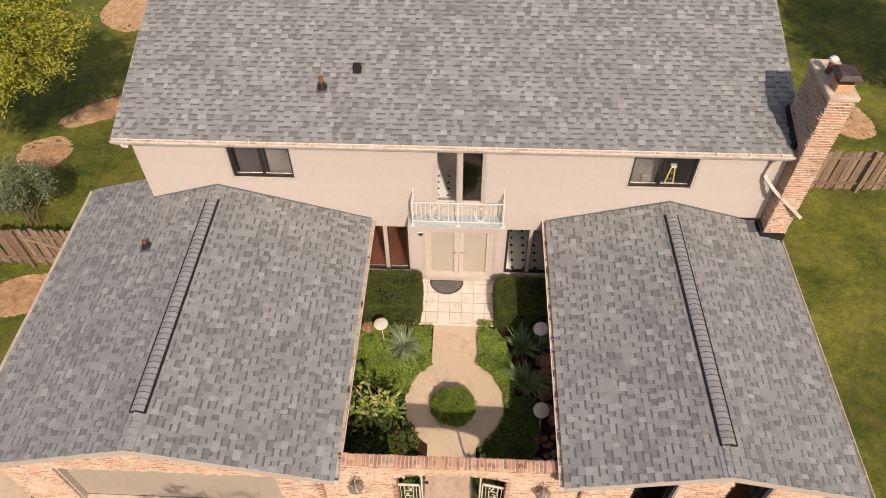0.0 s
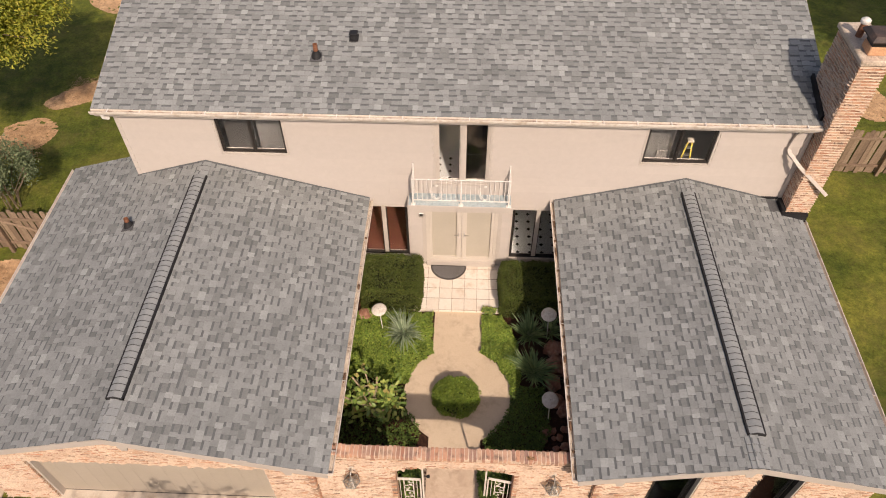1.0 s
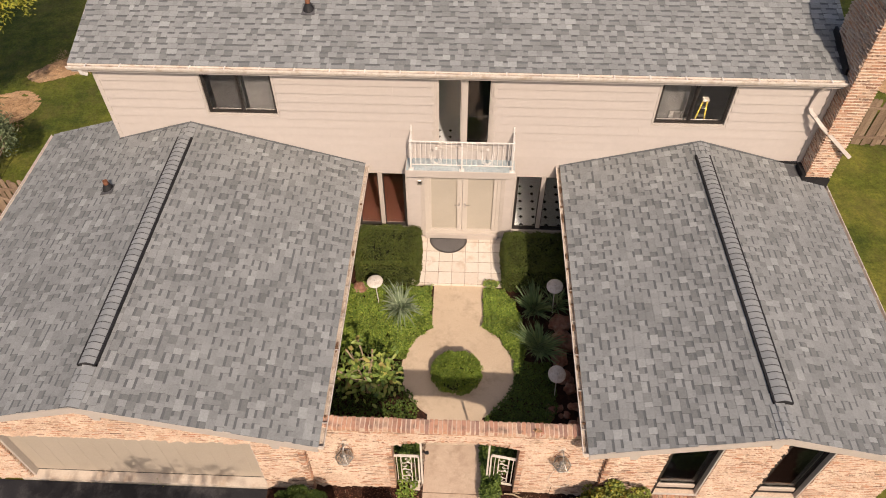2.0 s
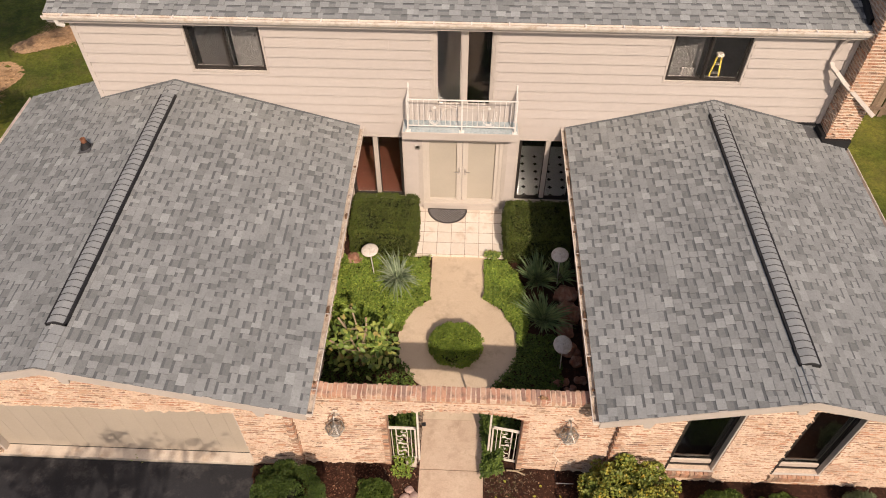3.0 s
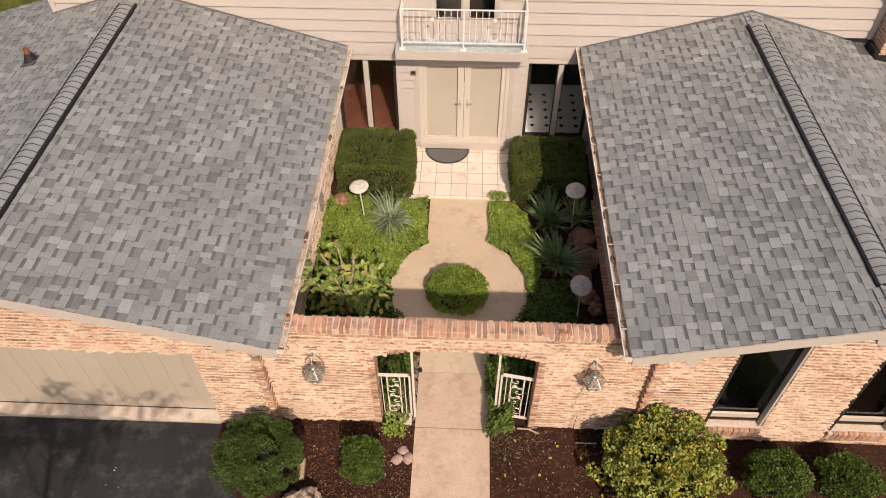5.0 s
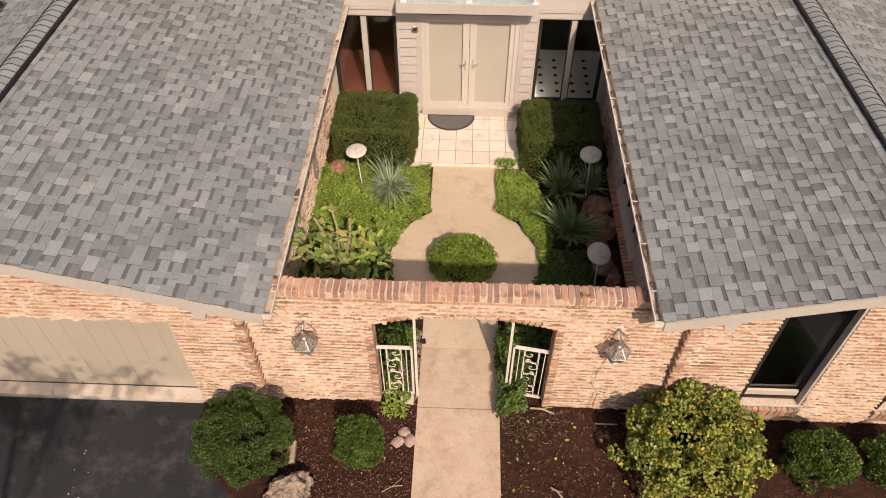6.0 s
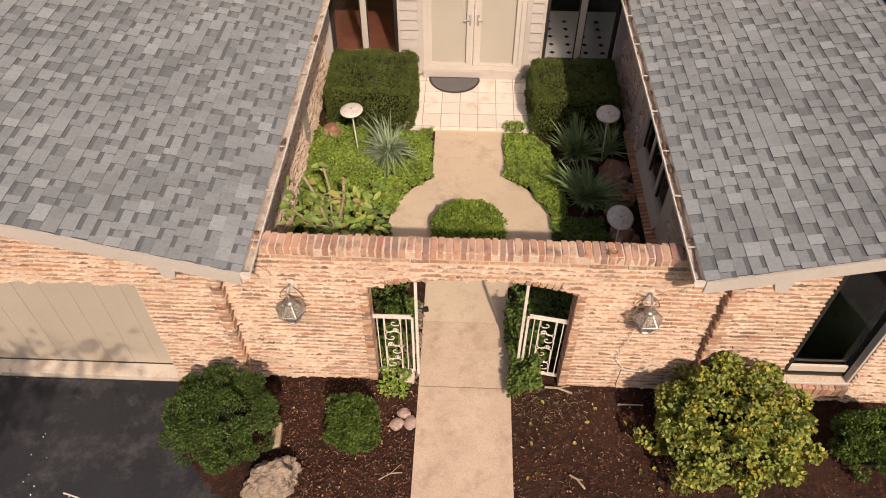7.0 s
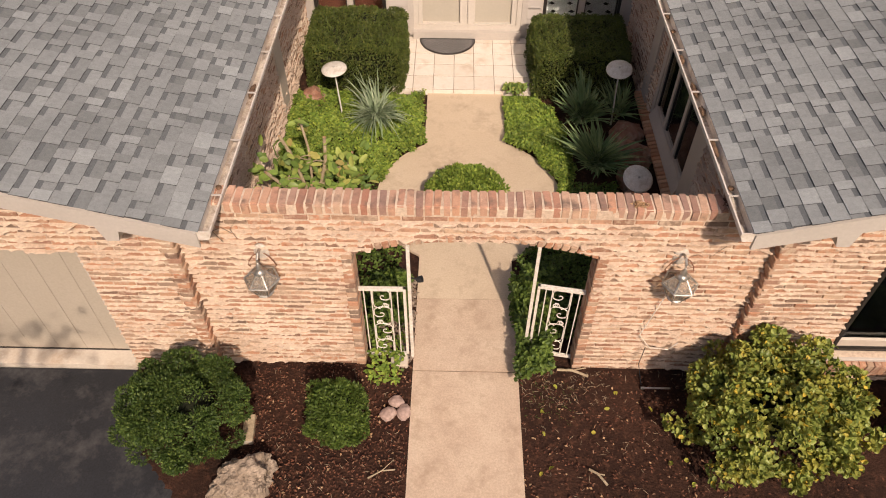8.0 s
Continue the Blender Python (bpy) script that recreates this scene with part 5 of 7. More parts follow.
def round_bush(name, label, category, at, radii, n, leaf, material, lump=0.16, freq=2.2, core=0.8, group="", tufts=0, tuft_r=0.06, stems=True, hollow=0.0, ragged=0.18):
    """A bush: stems, an inner mass near-black in place of shade, and a shell of leaves with hollows."""
    e = thing(name, label, category, pose(*at), group)
    seed = at[0] * 3.1 + at[1]
    d = unit(rng.normal(size=(n, 3)))
    d[:, 2] = np.where(d[:, 2] < -0.55, -d[:, 2], d[:, 2])
    f = 1 + lump * lumps(d, freq, seed) * 1.6 + lump * 0.7 * lumps(d, freq * 3.1, seed + 5)
    depth = rng.random(n) ** 2 * 0.22
    r = np.array(radii)
    if hollow:
        pit = np.clip((-0.12 - lumps(d, freq * 1.7, seed + 11)) * 6, 0, 1)
        f = f - hollow * pit
    p = d * (f - depth)[:, None] * r
    out = unit(d / r)
    if tufts:
        # leaves sit on the shells of many small clumps, with dark creases between
        c = p[:tufts] * rng.uniform(0.92 - ragged, 0.92, tufts)[:, None]
        axis = out[:tufts]
        size = tuft_r * rng.uniform(0.7, 1.3, tufts)
        pick = rng.integers(0, tufts, n)
        e2 = unit(rng.normal(size=(n, 3)) + axis[pick] * 0.9)
        p = c[pick] + e2 * (size[pick] * (1 - 0.3 * rng.random(n) ** 2))[:, None]
        out = e2
    p[:, 2] = np.maximum(p[:, 2], -r[2] * 0.97)
    dirs = out * 0.8 + rng.normal(size=(n, 3)) * 0.5 + np.array([0, 0, 0.25])
    me = leaf_mesh(p, dirs, unit(out + rng.normal(size=(n, 3)) * 0.35 + np.array([0, 0, 0.3])), leaf[0], leaf[1])
    part("foliage", me, material, e, kind="stuff")
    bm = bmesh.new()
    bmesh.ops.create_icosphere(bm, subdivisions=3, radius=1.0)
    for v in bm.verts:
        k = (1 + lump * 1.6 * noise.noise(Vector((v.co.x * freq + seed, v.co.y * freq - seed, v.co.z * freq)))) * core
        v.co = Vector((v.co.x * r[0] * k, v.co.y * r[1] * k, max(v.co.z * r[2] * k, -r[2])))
    part("inner_mass", bm, M_INNER_SHADE, e)
    if stems:
        for k in range(4):
            a = k * 1.6 + seed
            part("stem", bar([(0.03 * math.cos(a), 0.03 * math.sin(a), -r[2] - 0.02), (0.3 * r[0] * math.cos(a), 0.3 * r[1] * math.sin(a), 0.0)], 0.018, 6), M_BARK, e)
    return e


# near-black colour stands in for the shade inside bushes and hedges
M_INNER_SHADE = two_scale("painted_inner_shade", (0.005, 0.007, 0.003), (0.012, 0.014, 0.006), 5.0, 30.0, 0.95)

round_bush("yew_bush", "rounded dark green yew bush at the drive edge", "bush", (-2.93, -7.87, 0.48), (0.73, 0.63, 0.51), 34000, (0.034, 0.017), M_LEAF_DARK, 0.12, 3.0, 0.42, tufts=130, tuft_r=0.115, hollow=0.24, ragged=0.13)
round_bush("boxwood_bush", "small bright green boxwood in the mulch bed", "bush", (-1.375, -7.82, 0.32), (0.37, 0.35, 0.32), 9500, (0.042, 0.02), M_LEAF_BOX, 0.14, 2.6, 0.66, tufts=75, tuft_r=0.08, hollow=0.2, ragged=0.1)
round_bush("lilac_bush", "broad-leaved bush with yellowing autumn leaves", "bush", (3.16, -7.82, 0.56), (1.02, 0.84, 0.62), 15000, (0.054, 0.046), M_LEAF_LILAC, 0.2, 3.0, 0.34, tufts=200, tuft_r=0.115, hollow=0.24)
round_bush("boxwood_bush", "clipped green boxwood below the gable window", "bush", (4.95, -7.82, 0.3), (0.5, 0.42, 0.33), 11000, (0.044, 0.026), M_LEAF_BOX, 0.14, 2.5, 0.68, tufts=80, tuft_r=0.1, hollow=0.15, ragged=0.1)
round_bush("boxwood_bush", "clipped green boxwood near the gable corner", "bush", (6.08, -7.8, 0.24), (0.45, 0.38, 0.26), 9000, (0.044, 0.026), M_LEAF_BOX, 0.14, 2.5, 0.68, tufts=70, tuft_r=0.09, hollow=0.15, ragged=0.1)
round_bush("juniper_bush", "blue-grey juniper in the front bed", "bush", (7.5, -7.6, 0.24), (0.3, 0.3, 0.26), 6000, (0.05, 0.012), M_LEAF_GREY, 0.2, 2.5, 0.75)
round_bush("island_bush", "round clipped boxwood inside the concrete ring", "bush", (0.02, -4.29, 0.2), (0.58, 0.55, 0.29), 17000, (0.045, 0.028), M_LEAF_COVER, 0.05, 2.8, 0.82, tufts=420, tuft_r=0.06, ragged=0.04)


def hedge(name, label, lo, hi, n):
    """A box-clipped hedge with soft corners."""
    e = thing(name, label, "hedge", pose(*[(a + b) / 2 for a, b in zip(lo, hi)]))
    h = np.array([(b - a) / 2 for a, b in zip(lo, hi)])
    pts = rng.uniform(-1, 1, (n * 3, 3))
    face = rng.choice(5, size=len(pts), p=[0.15, 0.15, 0.15, 0.15, 0.4])
    for k, (ax, sg) in enumerate(((0, -1), (0, 1), (1, -1), (1, 1), (2, 1))):
        pts[face == k, ax] = sg
    pts = pts[:n]
    face = face[:n]
    q = np.sign(pts) * np.abs(pts)
    norm = (np.abs(q) ** 11).sum(axis=1) ** (1 / 11)
    p = q / np.maximum(norm, 1.0)[:, None]
    out = unit(np.sign(p) * np.abs(p) ** 10 / h)
    w = lumps(p * h, 3.0, lo[0])
    w2 = lumps(p * h, 11.0, lo[0] + 3)
    p = p * h + out * (w * 0.05 + np.minimum(w2, 0.1) * 0.09 - rng.random(n) ** 2 * 0.07)[:, None]
    dirs = out * 0.6 + rng.normal(size=(n, 3)) * 0.6
    part("foliage", leaf_mesh(p, dirs, unit(out + rng.normal(size=(n, 3)) * 0.3), 0.036, 0.018), M_LEAF_HEDGE, e, kind="stuff")
    part("inner_mass", box(tuple(-h * np.array([0.9, 0.9, 1.0])), tuple(h * np.array([0.9, 0.9, 0.9])), 0.12, 3), M_INNER_SHADE, e)
    return e


hedge("hedge_block", "square-clipped dark green hedge beside the entry", (-2.6, -1.72, 0.0), (-1.0, -0.33, 0.9), 42000)
hedge("hedge_block", "square-clipped green hedge half shaded by the wing", (1.09, -1.78, 0.0), (2.66, -0.4, 0.86), 42000)


def ground_cover(name, label, poly, n, leaf, material, height, seed=0.0):
    xs, ys = [p[0] for p in poly], [p[1] for p in poly]

    def inside(x, y):
        c = False
        for (xa, ya), (xb, yb_) in zip(poly, poly[1:] + poly[:1]):
            if (ya > y) != (yb_ > y) and x < (xb - xa) * (y - ya) / (yb_ - ya) + xa:
                c = not c
        return c

    pts = []
    while len(pts) < n:
        x, y = rng.uniform(min(xs), max(xs)), rng.uniform(min(ys), max(ys))
        j = 0.05 * noise.noise(Vector((x * 4, y * 4, seed)))
        if inside(x + j, y + j):
            pts.append((x, y))
    p = np.array([(x, y, max(0.02, height * (0.7 + 0.8 * noise.noise(Vector((x * 2.6, y * 2.6, seed)))) * (0.55 + 0.45 * rng.random()) + 0.06 * noise.noise(Vector((x * 9, y * 9, seed))))) for x, y in pts])
    d = rng.normal(size=(n, 3)) * np.array([1, 1, 0.45])
    up = unit(rng.normal(size=(n, 3)) * 0.6 + np.array([0, -0.15, 1]))
    return tagged(part(name, leaf_mesh(p, d, up, *leaf), material), label, "ground cover", kind="stuff")


def ring_side(a0, a1, n=14):
    return arc(RC[0], RC[1], RR - 0.04, a0, a1, n)


left_bed = [(-2.8, -1.75), (-1.25, -1.7), (-0.66, -1.75), (-0.63, -2.85)] + ring_side(a_l, 172, 10) + [(-1.6, -3.85), (-2.8, -3.75)]
ground_cover("ivy_cover", "bright yellow-green groundcover beside the ring path", left_bed, 21000, (0.045, 0.032), M_LEAF_COVER, 0.2, 1.0)
# the darker leaf colour here holds part of the arch wall's shade
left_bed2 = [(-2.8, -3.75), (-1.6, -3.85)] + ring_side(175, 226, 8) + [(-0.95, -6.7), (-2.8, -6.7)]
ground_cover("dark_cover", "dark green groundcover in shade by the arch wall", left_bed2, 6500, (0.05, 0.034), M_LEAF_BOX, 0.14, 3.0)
right_bed = [(0.66, -1.72), (1.15, -1.78), (1.55, -2.6), (1.65, -3.6), (1.5, -4.0)] + ring_side(0, a_r, 10) + [(0.65, -2.85)]
ground_cover("ivy_cover", "green groundcover along the curved walk", right_bed, 11000, (0.045, 0.032), M_LEAF_COVER, 0.2, 5.0)
# dark leaves again: some of the wing's shade is in their colour
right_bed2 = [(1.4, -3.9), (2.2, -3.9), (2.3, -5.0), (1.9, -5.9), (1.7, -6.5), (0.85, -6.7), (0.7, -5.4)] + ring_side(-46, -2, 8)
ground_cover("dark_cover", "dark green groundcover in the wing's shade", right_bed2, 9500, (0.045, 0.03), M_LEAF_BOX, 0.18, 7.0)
for poly, nn, lab in (([(-1.12, -7.25), (-0.75, -7.25), (-0.68, -6.5), (-1.12, -6.5)], 380, "sprawling green weeds below the side gate"), ([(0.6, -7.28), (0.98, -7.2), (0.95, -6.75), (0.72, -5.9), (0.56, -5.9)], 2300, "ivy spilling over the walk edge at the gate"), ([(-1.1, -6.55), (-0.68, -6.5), (-0.7, -5.8), (-1.1, -5.8)], 2600, "green ground ivy behind the side gate"), ([(0.68, -6.4), (1.2, -6.5), (1.2, -5.7), (0.75, -5.6)], 2800, "green ground ivy behind the open gate")):
    ground_cover("gate_ivy", lab, poly, nn, (0.055, 0.04), M_LEAF_COVER if nn < 1000 else M_LEAF_BOX, 0.5 if nn > 1000 else 0.14, nn * 0.01)


ground_cover("weed_tuft", "yellow-green weeds at the patio corner", [(0.62, -1.72), (0.95, -1.8), (1.0, -1.6), (0.8, -1.5), (0.66, -1.58)], 260, (0.06, 0.04), M_LEAF_BIG, 0.24, 9.0)
ground_cover("weed_tuft", "sparse yellowing weeds in the bare mulch", [(0.66, -7.65), (1.25, -7.75), (1.3, -7.2), (0.75, -7.2)], 110, (0.04, 0.006), M_LEAF_BOX, 0.04, 11.0)


ground_cover("weed_tuft", "green weed growing from the garage sill joint", [(-6.21, -7.16), (-5.93, -7.16), (-5.93, -7.03), (-6.21, -7.03)], 26, (0.055, 0.014), M_LEAF_BIG, 0.09, 13.0)


# spiky plants
def blade_plant(name, label, at, n, length, width, material, spread=1.0, stiff=0.5):
    e = thing(name, label, "plant", pose(*at))
    verts, faces = [], []
    for i in range(n):
        a = rng.uniform(0, 2 * math.pi)
        el = radians(rng.uniform(36, 88))
        L, W = length * rng.uniform(0.55, 1.15) * (0.85 + 0.2 * math.sin(2 * a + at[1])), width * rng.uniform(0.7, 1.25)
        droop = (1 - stiff) * rng.uniform(0.5, 1.2)
        side = Vector((-math.sin(a), math.cos(a), 0))
        p = Vector((rng.normal() * 0.05, rng.normal() * 0.05, 0.02))
        cur = el
        k0 = len(verts)
        seg = 5
        for s in range(seg + 1):
            t = s / seg
            w = W * (0.6 + 0.8 * t) if t < 0.35 else W * (0.88 + 0.12) * (1 - ((t - 0.35) / 0.65) ** 1.6) + 0.001
            dvec = Vector((math.cos(a) * math.cos(cur), math.sin(a) * math.cos(cur), math.sin(cur)))
            nrm = side.cross(dvec)
            verts += [p - side * w / 2 + nrm * w * 0.18, p.copy(), p + side * w / 2 + nrm * w * 0.18]
            p = p + dvec * (L / seg)
            cur -= droop * 0.42
        for s in range(seg):
            b = k0 + 3 * s
            faces += [(b, b + 1, b + 4, b + 3), (b + 1, b + 2, b + 5, b + 4)]
    part("blade_tuft", soup([tuple(v) for v in verts], faces, "blades"), material, e, kind="stuff")
    part("crown_base", lathe([(0.07, 0.0), (0.09, 0.05), (0.05, 0.12), (0.02, 0.14)], 10), M_BARK, e)
    return e


blade_plant("grass_clump", "blue-grey spiky clump in the groundcover", (-1.4, -2.5, 0.08), 280, 0.8, 0.026, M_BLADE, 1.0, 0.12)
blade_plant("yucca", "dark green yucca rosette in the side bed", (1.86, -2.42, 0.1), 290, 0.74, 0.04, M_YUCCA, 1.0, 0.65)
blade_plant("yucca", "dark green yucca rosette beside red boulders", (1.93, -3.55, 0.1), 310, 0.8, 0.04, M_YUCCA, 1.0, 0.62)
blade_plant("yucca", "smaller shaded yucca against the wing wall", (2.42, -2.25, 0.1), 90, 0.62, 0.042, M_YUCCA, 1.0, 0.6)


# leggy shrub with cut stems and broad leaves
def leggy_shrub():
    e = thing("leggy_shrub", "open broad-leaved shrub with pale cut stems", "shrub", pose(-2.0, -4.75, 0.0))
    ends = ((-0.35, 0.15, 1.45), (-0.1, 0.3, 1.6), (0.2, 0.2, 1.4), (0.55, 0.1, 1.25), (-0.5, -0.2, 1.15), (0.05, -0.25, 1.0), (0.35, -0.3, 0.8))
    P, D = [], []
    for k, (x, y, h) in enumerate(ends):
        r = 0.022 if k % 2 == 0 else 0.016
        pts = [(0.08 * x, 0.15 * y, -0.02), (0.25 * x, 0.35 * y, 0.4 * h), (0.7 * x + 0.04, 0.75 * y, 0.75 * h), (x, y, h)]
        stem = part("stem", bar(pts, r, 7), M_STEM, e, "pale pruned stem")
        part("cut_end", lathe([(r * 0.95, -0.004), (r * 0.95, 0.006), (0.002, 0.007)], 8), M_STRAW, stem, "raw sawn end", at=pose(x, y, h))
        for q in range(3):
            a = k * 1.9 + q * 2.1
            b0 = Vector(pts[2]).lerp(Vector(pts[1]), 0.3 * q)
            b1 = b0 + Vector((0.26 * math.cos(a), 0.26 * math.sin(a), 0.1 + 0.06 * q))
            part("twig", bar([b0, b0.lerp(b1, 0.5) + Vector((0, 0, 0.03)), b1], 0.008, 5), M_STEM, e)
            for _ in range(5):
                P.append(np.array(b1) + rng.normal(size=3) * 0.06)
                D.append(rng.normal(size=3) * np.array([1, 1, 0.4]))
        for _ in range(3):
            P.append(np.array((x, y, h - 0.1)) + rng.normal(size=3) * 0.07)
            D.append(rng.normal(size=3) * np.array([1, 1, 0.4]))
    for c, rad, m in (((0.44, 0.0, 0.8), (0.27, 0.28, 0.26), 130), ((-0.4, 0.05, 0.8), (0.24, 0.35, 0.3), 70), ((0.0, 0.0, 0.4), (0.36, 0.4, 0.12), 60)):
        q = rng.normal(size=(m, 3)) * np.array(rad) * 0.6 + np.array(c)
        P += list(q)
        D += list((q - np.array(c)) * 2 + rng.normal(size=(m, 3)) * np.array([0.5, 0.5, 0.2]))
    P, D = np.array(P), np.array(D)
    P[:, 2] = np.maximum(P[:, 2], 0.06)
    P[:, 0] = np.maximum(P[:, 0], -0.72)
    up = unit(rng.normal(size=P.shape) * 0.35 + np.array([0, -0.35, 1]))
    part("leaves", leaf_mesh(P, D, up, 0.14, 0.082, 0.1), M_LEAF_BIG, e, kind="stuff")
    return e


leggy_shrub()


# pale disc lamps on stakes
def disc_lamp(x, y, z, tilt, label):
    e = thing("disc_lamp", label, "garden lamp", pose(x, y, 0.0), "garden disc lamps")
    lean = 0.05
    part("stake", bar([(lean, -0.02, -0.05), (0, 0, z)], 0.012, 8), M_WHITE, e)
    part("shade", lathe([(0.002, 0.035), (0.03, 0.034), (0.16, 0.012), (0.195, 0.0), (0.196, -0.008), (0.15, 0.0), (0.01, 0.02)], 32), M_DISC, e, "dull white enamel disc", at=pose(0, 0, z, *tilt), smooth=True)
    part("knob", lathe([(0.015, 0.03), (0.018, 0.045), (0.008, 0.055), (0.001, 0.056)], 12), M_LANTERN, e, at=pose(0, 0, z, *tilt))
    return e


M_DISC = two_scale("dull_white_enamel", (0.56, 0.51, 0.45), (0.68, 0.63, 0.57), 6.0, 30.0, 0.6, 0.1, 0.002, stain=(0.45, 0.38, 0.3), stain_scale=7.0)
disc_lamp(-2.02, -2.25, 0.88, (4, -3, 0), "white disc garden lamp on a thin stake")
disc_lamp(2.3, -2.33, 1.0, (12, -6, 0), "white disc garden lamp leaning on its stake")
disc_lamp(2.2, -4.72, 0.95, (22, 6, 0), "tilted grey-white disc garden lamp on a stake")


# ---------------------------------------------------------------- stones
def rock(name, label, at, size, material, rough=0.25, seed=1.0, category="rock", group="", sub=4, flat=1.0):
    bm = bmesh.new()
    bmesh.ops.create_icosphere(bm, subdivisions=sub, radius=1.0)
    for v in bm.verts:
        c = v.co.copy()
        k = 1 + rough * noise.noise(c * 1.3 + Vector((seed, 0, 0))) + rough * 0.5 * noise.noise(c * 3.7 + Vector((0, seed, 0))) + rough * 0.25 * noise.noise(c * 9 + Vector((0, 0, seed)))
        v.co = Vector((c.x * size[0], c.y * size[1], max(c.z, -0.6) * size[2])) * k
    ob = part(name, bm, material, at=pose(*at), smooth=rough < 0.15)
    return tagged(ob, label, category, group)


rock("limestone_boulder", "pitted pale limestone boulder at the drive edge", (-2.27, -8.47, 0.12, 0, 0, 25), (0.31, 0.21, 0.22), M_ROCK, 0.42, 5.1, sub=5)
for k, (x, y, r) in enumerate(((-0.76, -7.5, 0.075), (-0.84, -7.65, 0.085), (-0.67, -7.63, 0.085))):
    rock("cobble", "smooth pink cobble in the mulch", (x, y, 0.05, 0, 0, 40 * k), (r * 1.15, r * 0.92, r * 0.62), M_PINKROCK, 0.2, k + 2.0, "stone", "pink cobbles", 3)
for k, (x, y, r) in enumerate(((2.5, -2.75, 0.24), (2.52, -3.25, 0.27), (2.42, -3.75, 0.2), (2.45, -4.25, 0.2), (2.6, -4.55, 0.13), (2.62, -4.35, 0.1), (-2.5, -1.86, 0.2))):
    rock("red_boulder", "rough red-brown boulder along the courtyard wall", (x, y, 0.08, 0, 0, 50 * k), (r * 1.1, r, r * 0.8), M_REDROCK, 0.35, k * 1.7 + 4, "rock", "courtyard boulders", 3)
stone_rng = random.Random(23)
for k in range(46):
    x, y, r = stone_rng.uniform(1.85, 2.78), stone_rng.uniform(-6.6, -4.9), stone_rng.uniform(0.045, 0.1)
    rock("lava_stone", "rough dark red lava stone in the shaded bed", (x, y, 0.03, 0, 0, 40 * k), (r * 1.2, r, r * 0.8), M_REDROCK, 0.4, k * 1.3, "stone", "courtyard lava stones", 2)
post = thing("timber_stub", "short pale timber block half hidden by the yew", "timber block", pose(-2.34, -7.86, 0.0, 0, 0, 5))
part("block", box((-0.06, -0.16, -0.02), (0.06, 0.16, 0.07), 0.01), M_STEM, post)
part("end_grain", box((-0.055, -0.168, -0.01), (0.055, -0.161, 0.06)), M_GARAGE, post)
blk = thing("concrete_block", "small concrete footing below the gate post", "concrete block", pose(-0.76, -6.95, 0.0))
part("block", box((-0.1, -0.08, -0.05), (0.1, 0.1, 0.06), 0.012), M_APRON, blk)
part("bolt_plate", box((-0.04, -0.03, 0.06), (0.04, 0.04, 0.066)), M_STEEL, blk)
stick = thing("metal_rod", "short grey metal rod lying in the mulch", "rod", pose(2.17, -7.26, 0.05))
part("shaft", bar([(-0.16, 0, 0), (0.16, 0.0, 0.004)], 0.011, 8), M_STEEL, stick)
part("collar", bar([(-0.17, 0, 0), (-0.13, 0, 0)], 0.018, 8), M_LANTERN, stick)
cable = thing("wall_cable", "thin pale cable hanging down the brick wall", "cable", pose(0, 0, 0))
part("cable_run", bar([(2.04, -7.0, 1.55), (1.96, -7.03, 1.2), (1.88, -7.03, 0.75), (2.02, -7.06, 0.56), (2.24, -7.04, 0.5), (2.33, -7.03, 0.62)], 0.006, 5), M_IRON, cable)
part("cable_tail", bar([(1.98, -7.05, 0.55), (1.95, -7.1, 0.3), (2.01, -7.22, 0.05)], 0.005, 5), M_BLACK, cable)
for (xa, ya, xb, yb_, r) in ((1.07, -7.04, 1.42, -7.12, 0.016), (1.3, -8.25, 1.47, -8.42, 0.014), (-1.0, -8.4, -0.72, -8.3, 0.008)):
    br = thing("dead_branch", "bare pale dead branch lying on the mulch", "branch", pose(0, 0, 0.05))
    part("limb", bar([(xa, ya, 0), ((xa + xb) / 2, (ya + yb_) / 2 + 0.03, 0.01), (xb, yb_, 0)], r, 6), M_STEM, br)
    part("side_twig", bar([((xa + xb) / 2, (ya + yb_) / 2 + 0.03, 0.01), (xb - 0.02, yb_ + 0.1, 0.02)], r * 0.5, 5), M_STEM, br)


def dry_vine(label, x, z, runs):
    e = thing("dry_vine", label, "vine", pose(x, Y_ARCH0 - 0.012, z))
    for pts in runs:
        part("tendril", bar([(u, -0.012 - 0.006 * (i % 2), v) for i, (u, v) in enumerate(pts)], 0.0032, 5), M_BARK, e)
    return e


dry_vine("dead vine tendrils clinging to the brick below the coping", -2.45, 2.3, [[(-0.2, 0.12), (-0.08, 0.02), (0.02, -0.06), (0.1, -0.2)], [(0.02, -0.06), (0.12, 0.0), (0.2, -0.08)], [(0.28, 0.1), (0.2, -0.02), (0.24, -0.16)]])
dry_vine("dead vine tendrils on the brick beside the lantern", 2.35, 2.1, [[(0.06, 0.06), (0.0, -0.01), (-0.03, -0.08)], [(0.0, -0.01), (0.05, -0.03)], [(-0.12, -0.1), (-0.17, -0.06), (-0.24, -0.09)]])
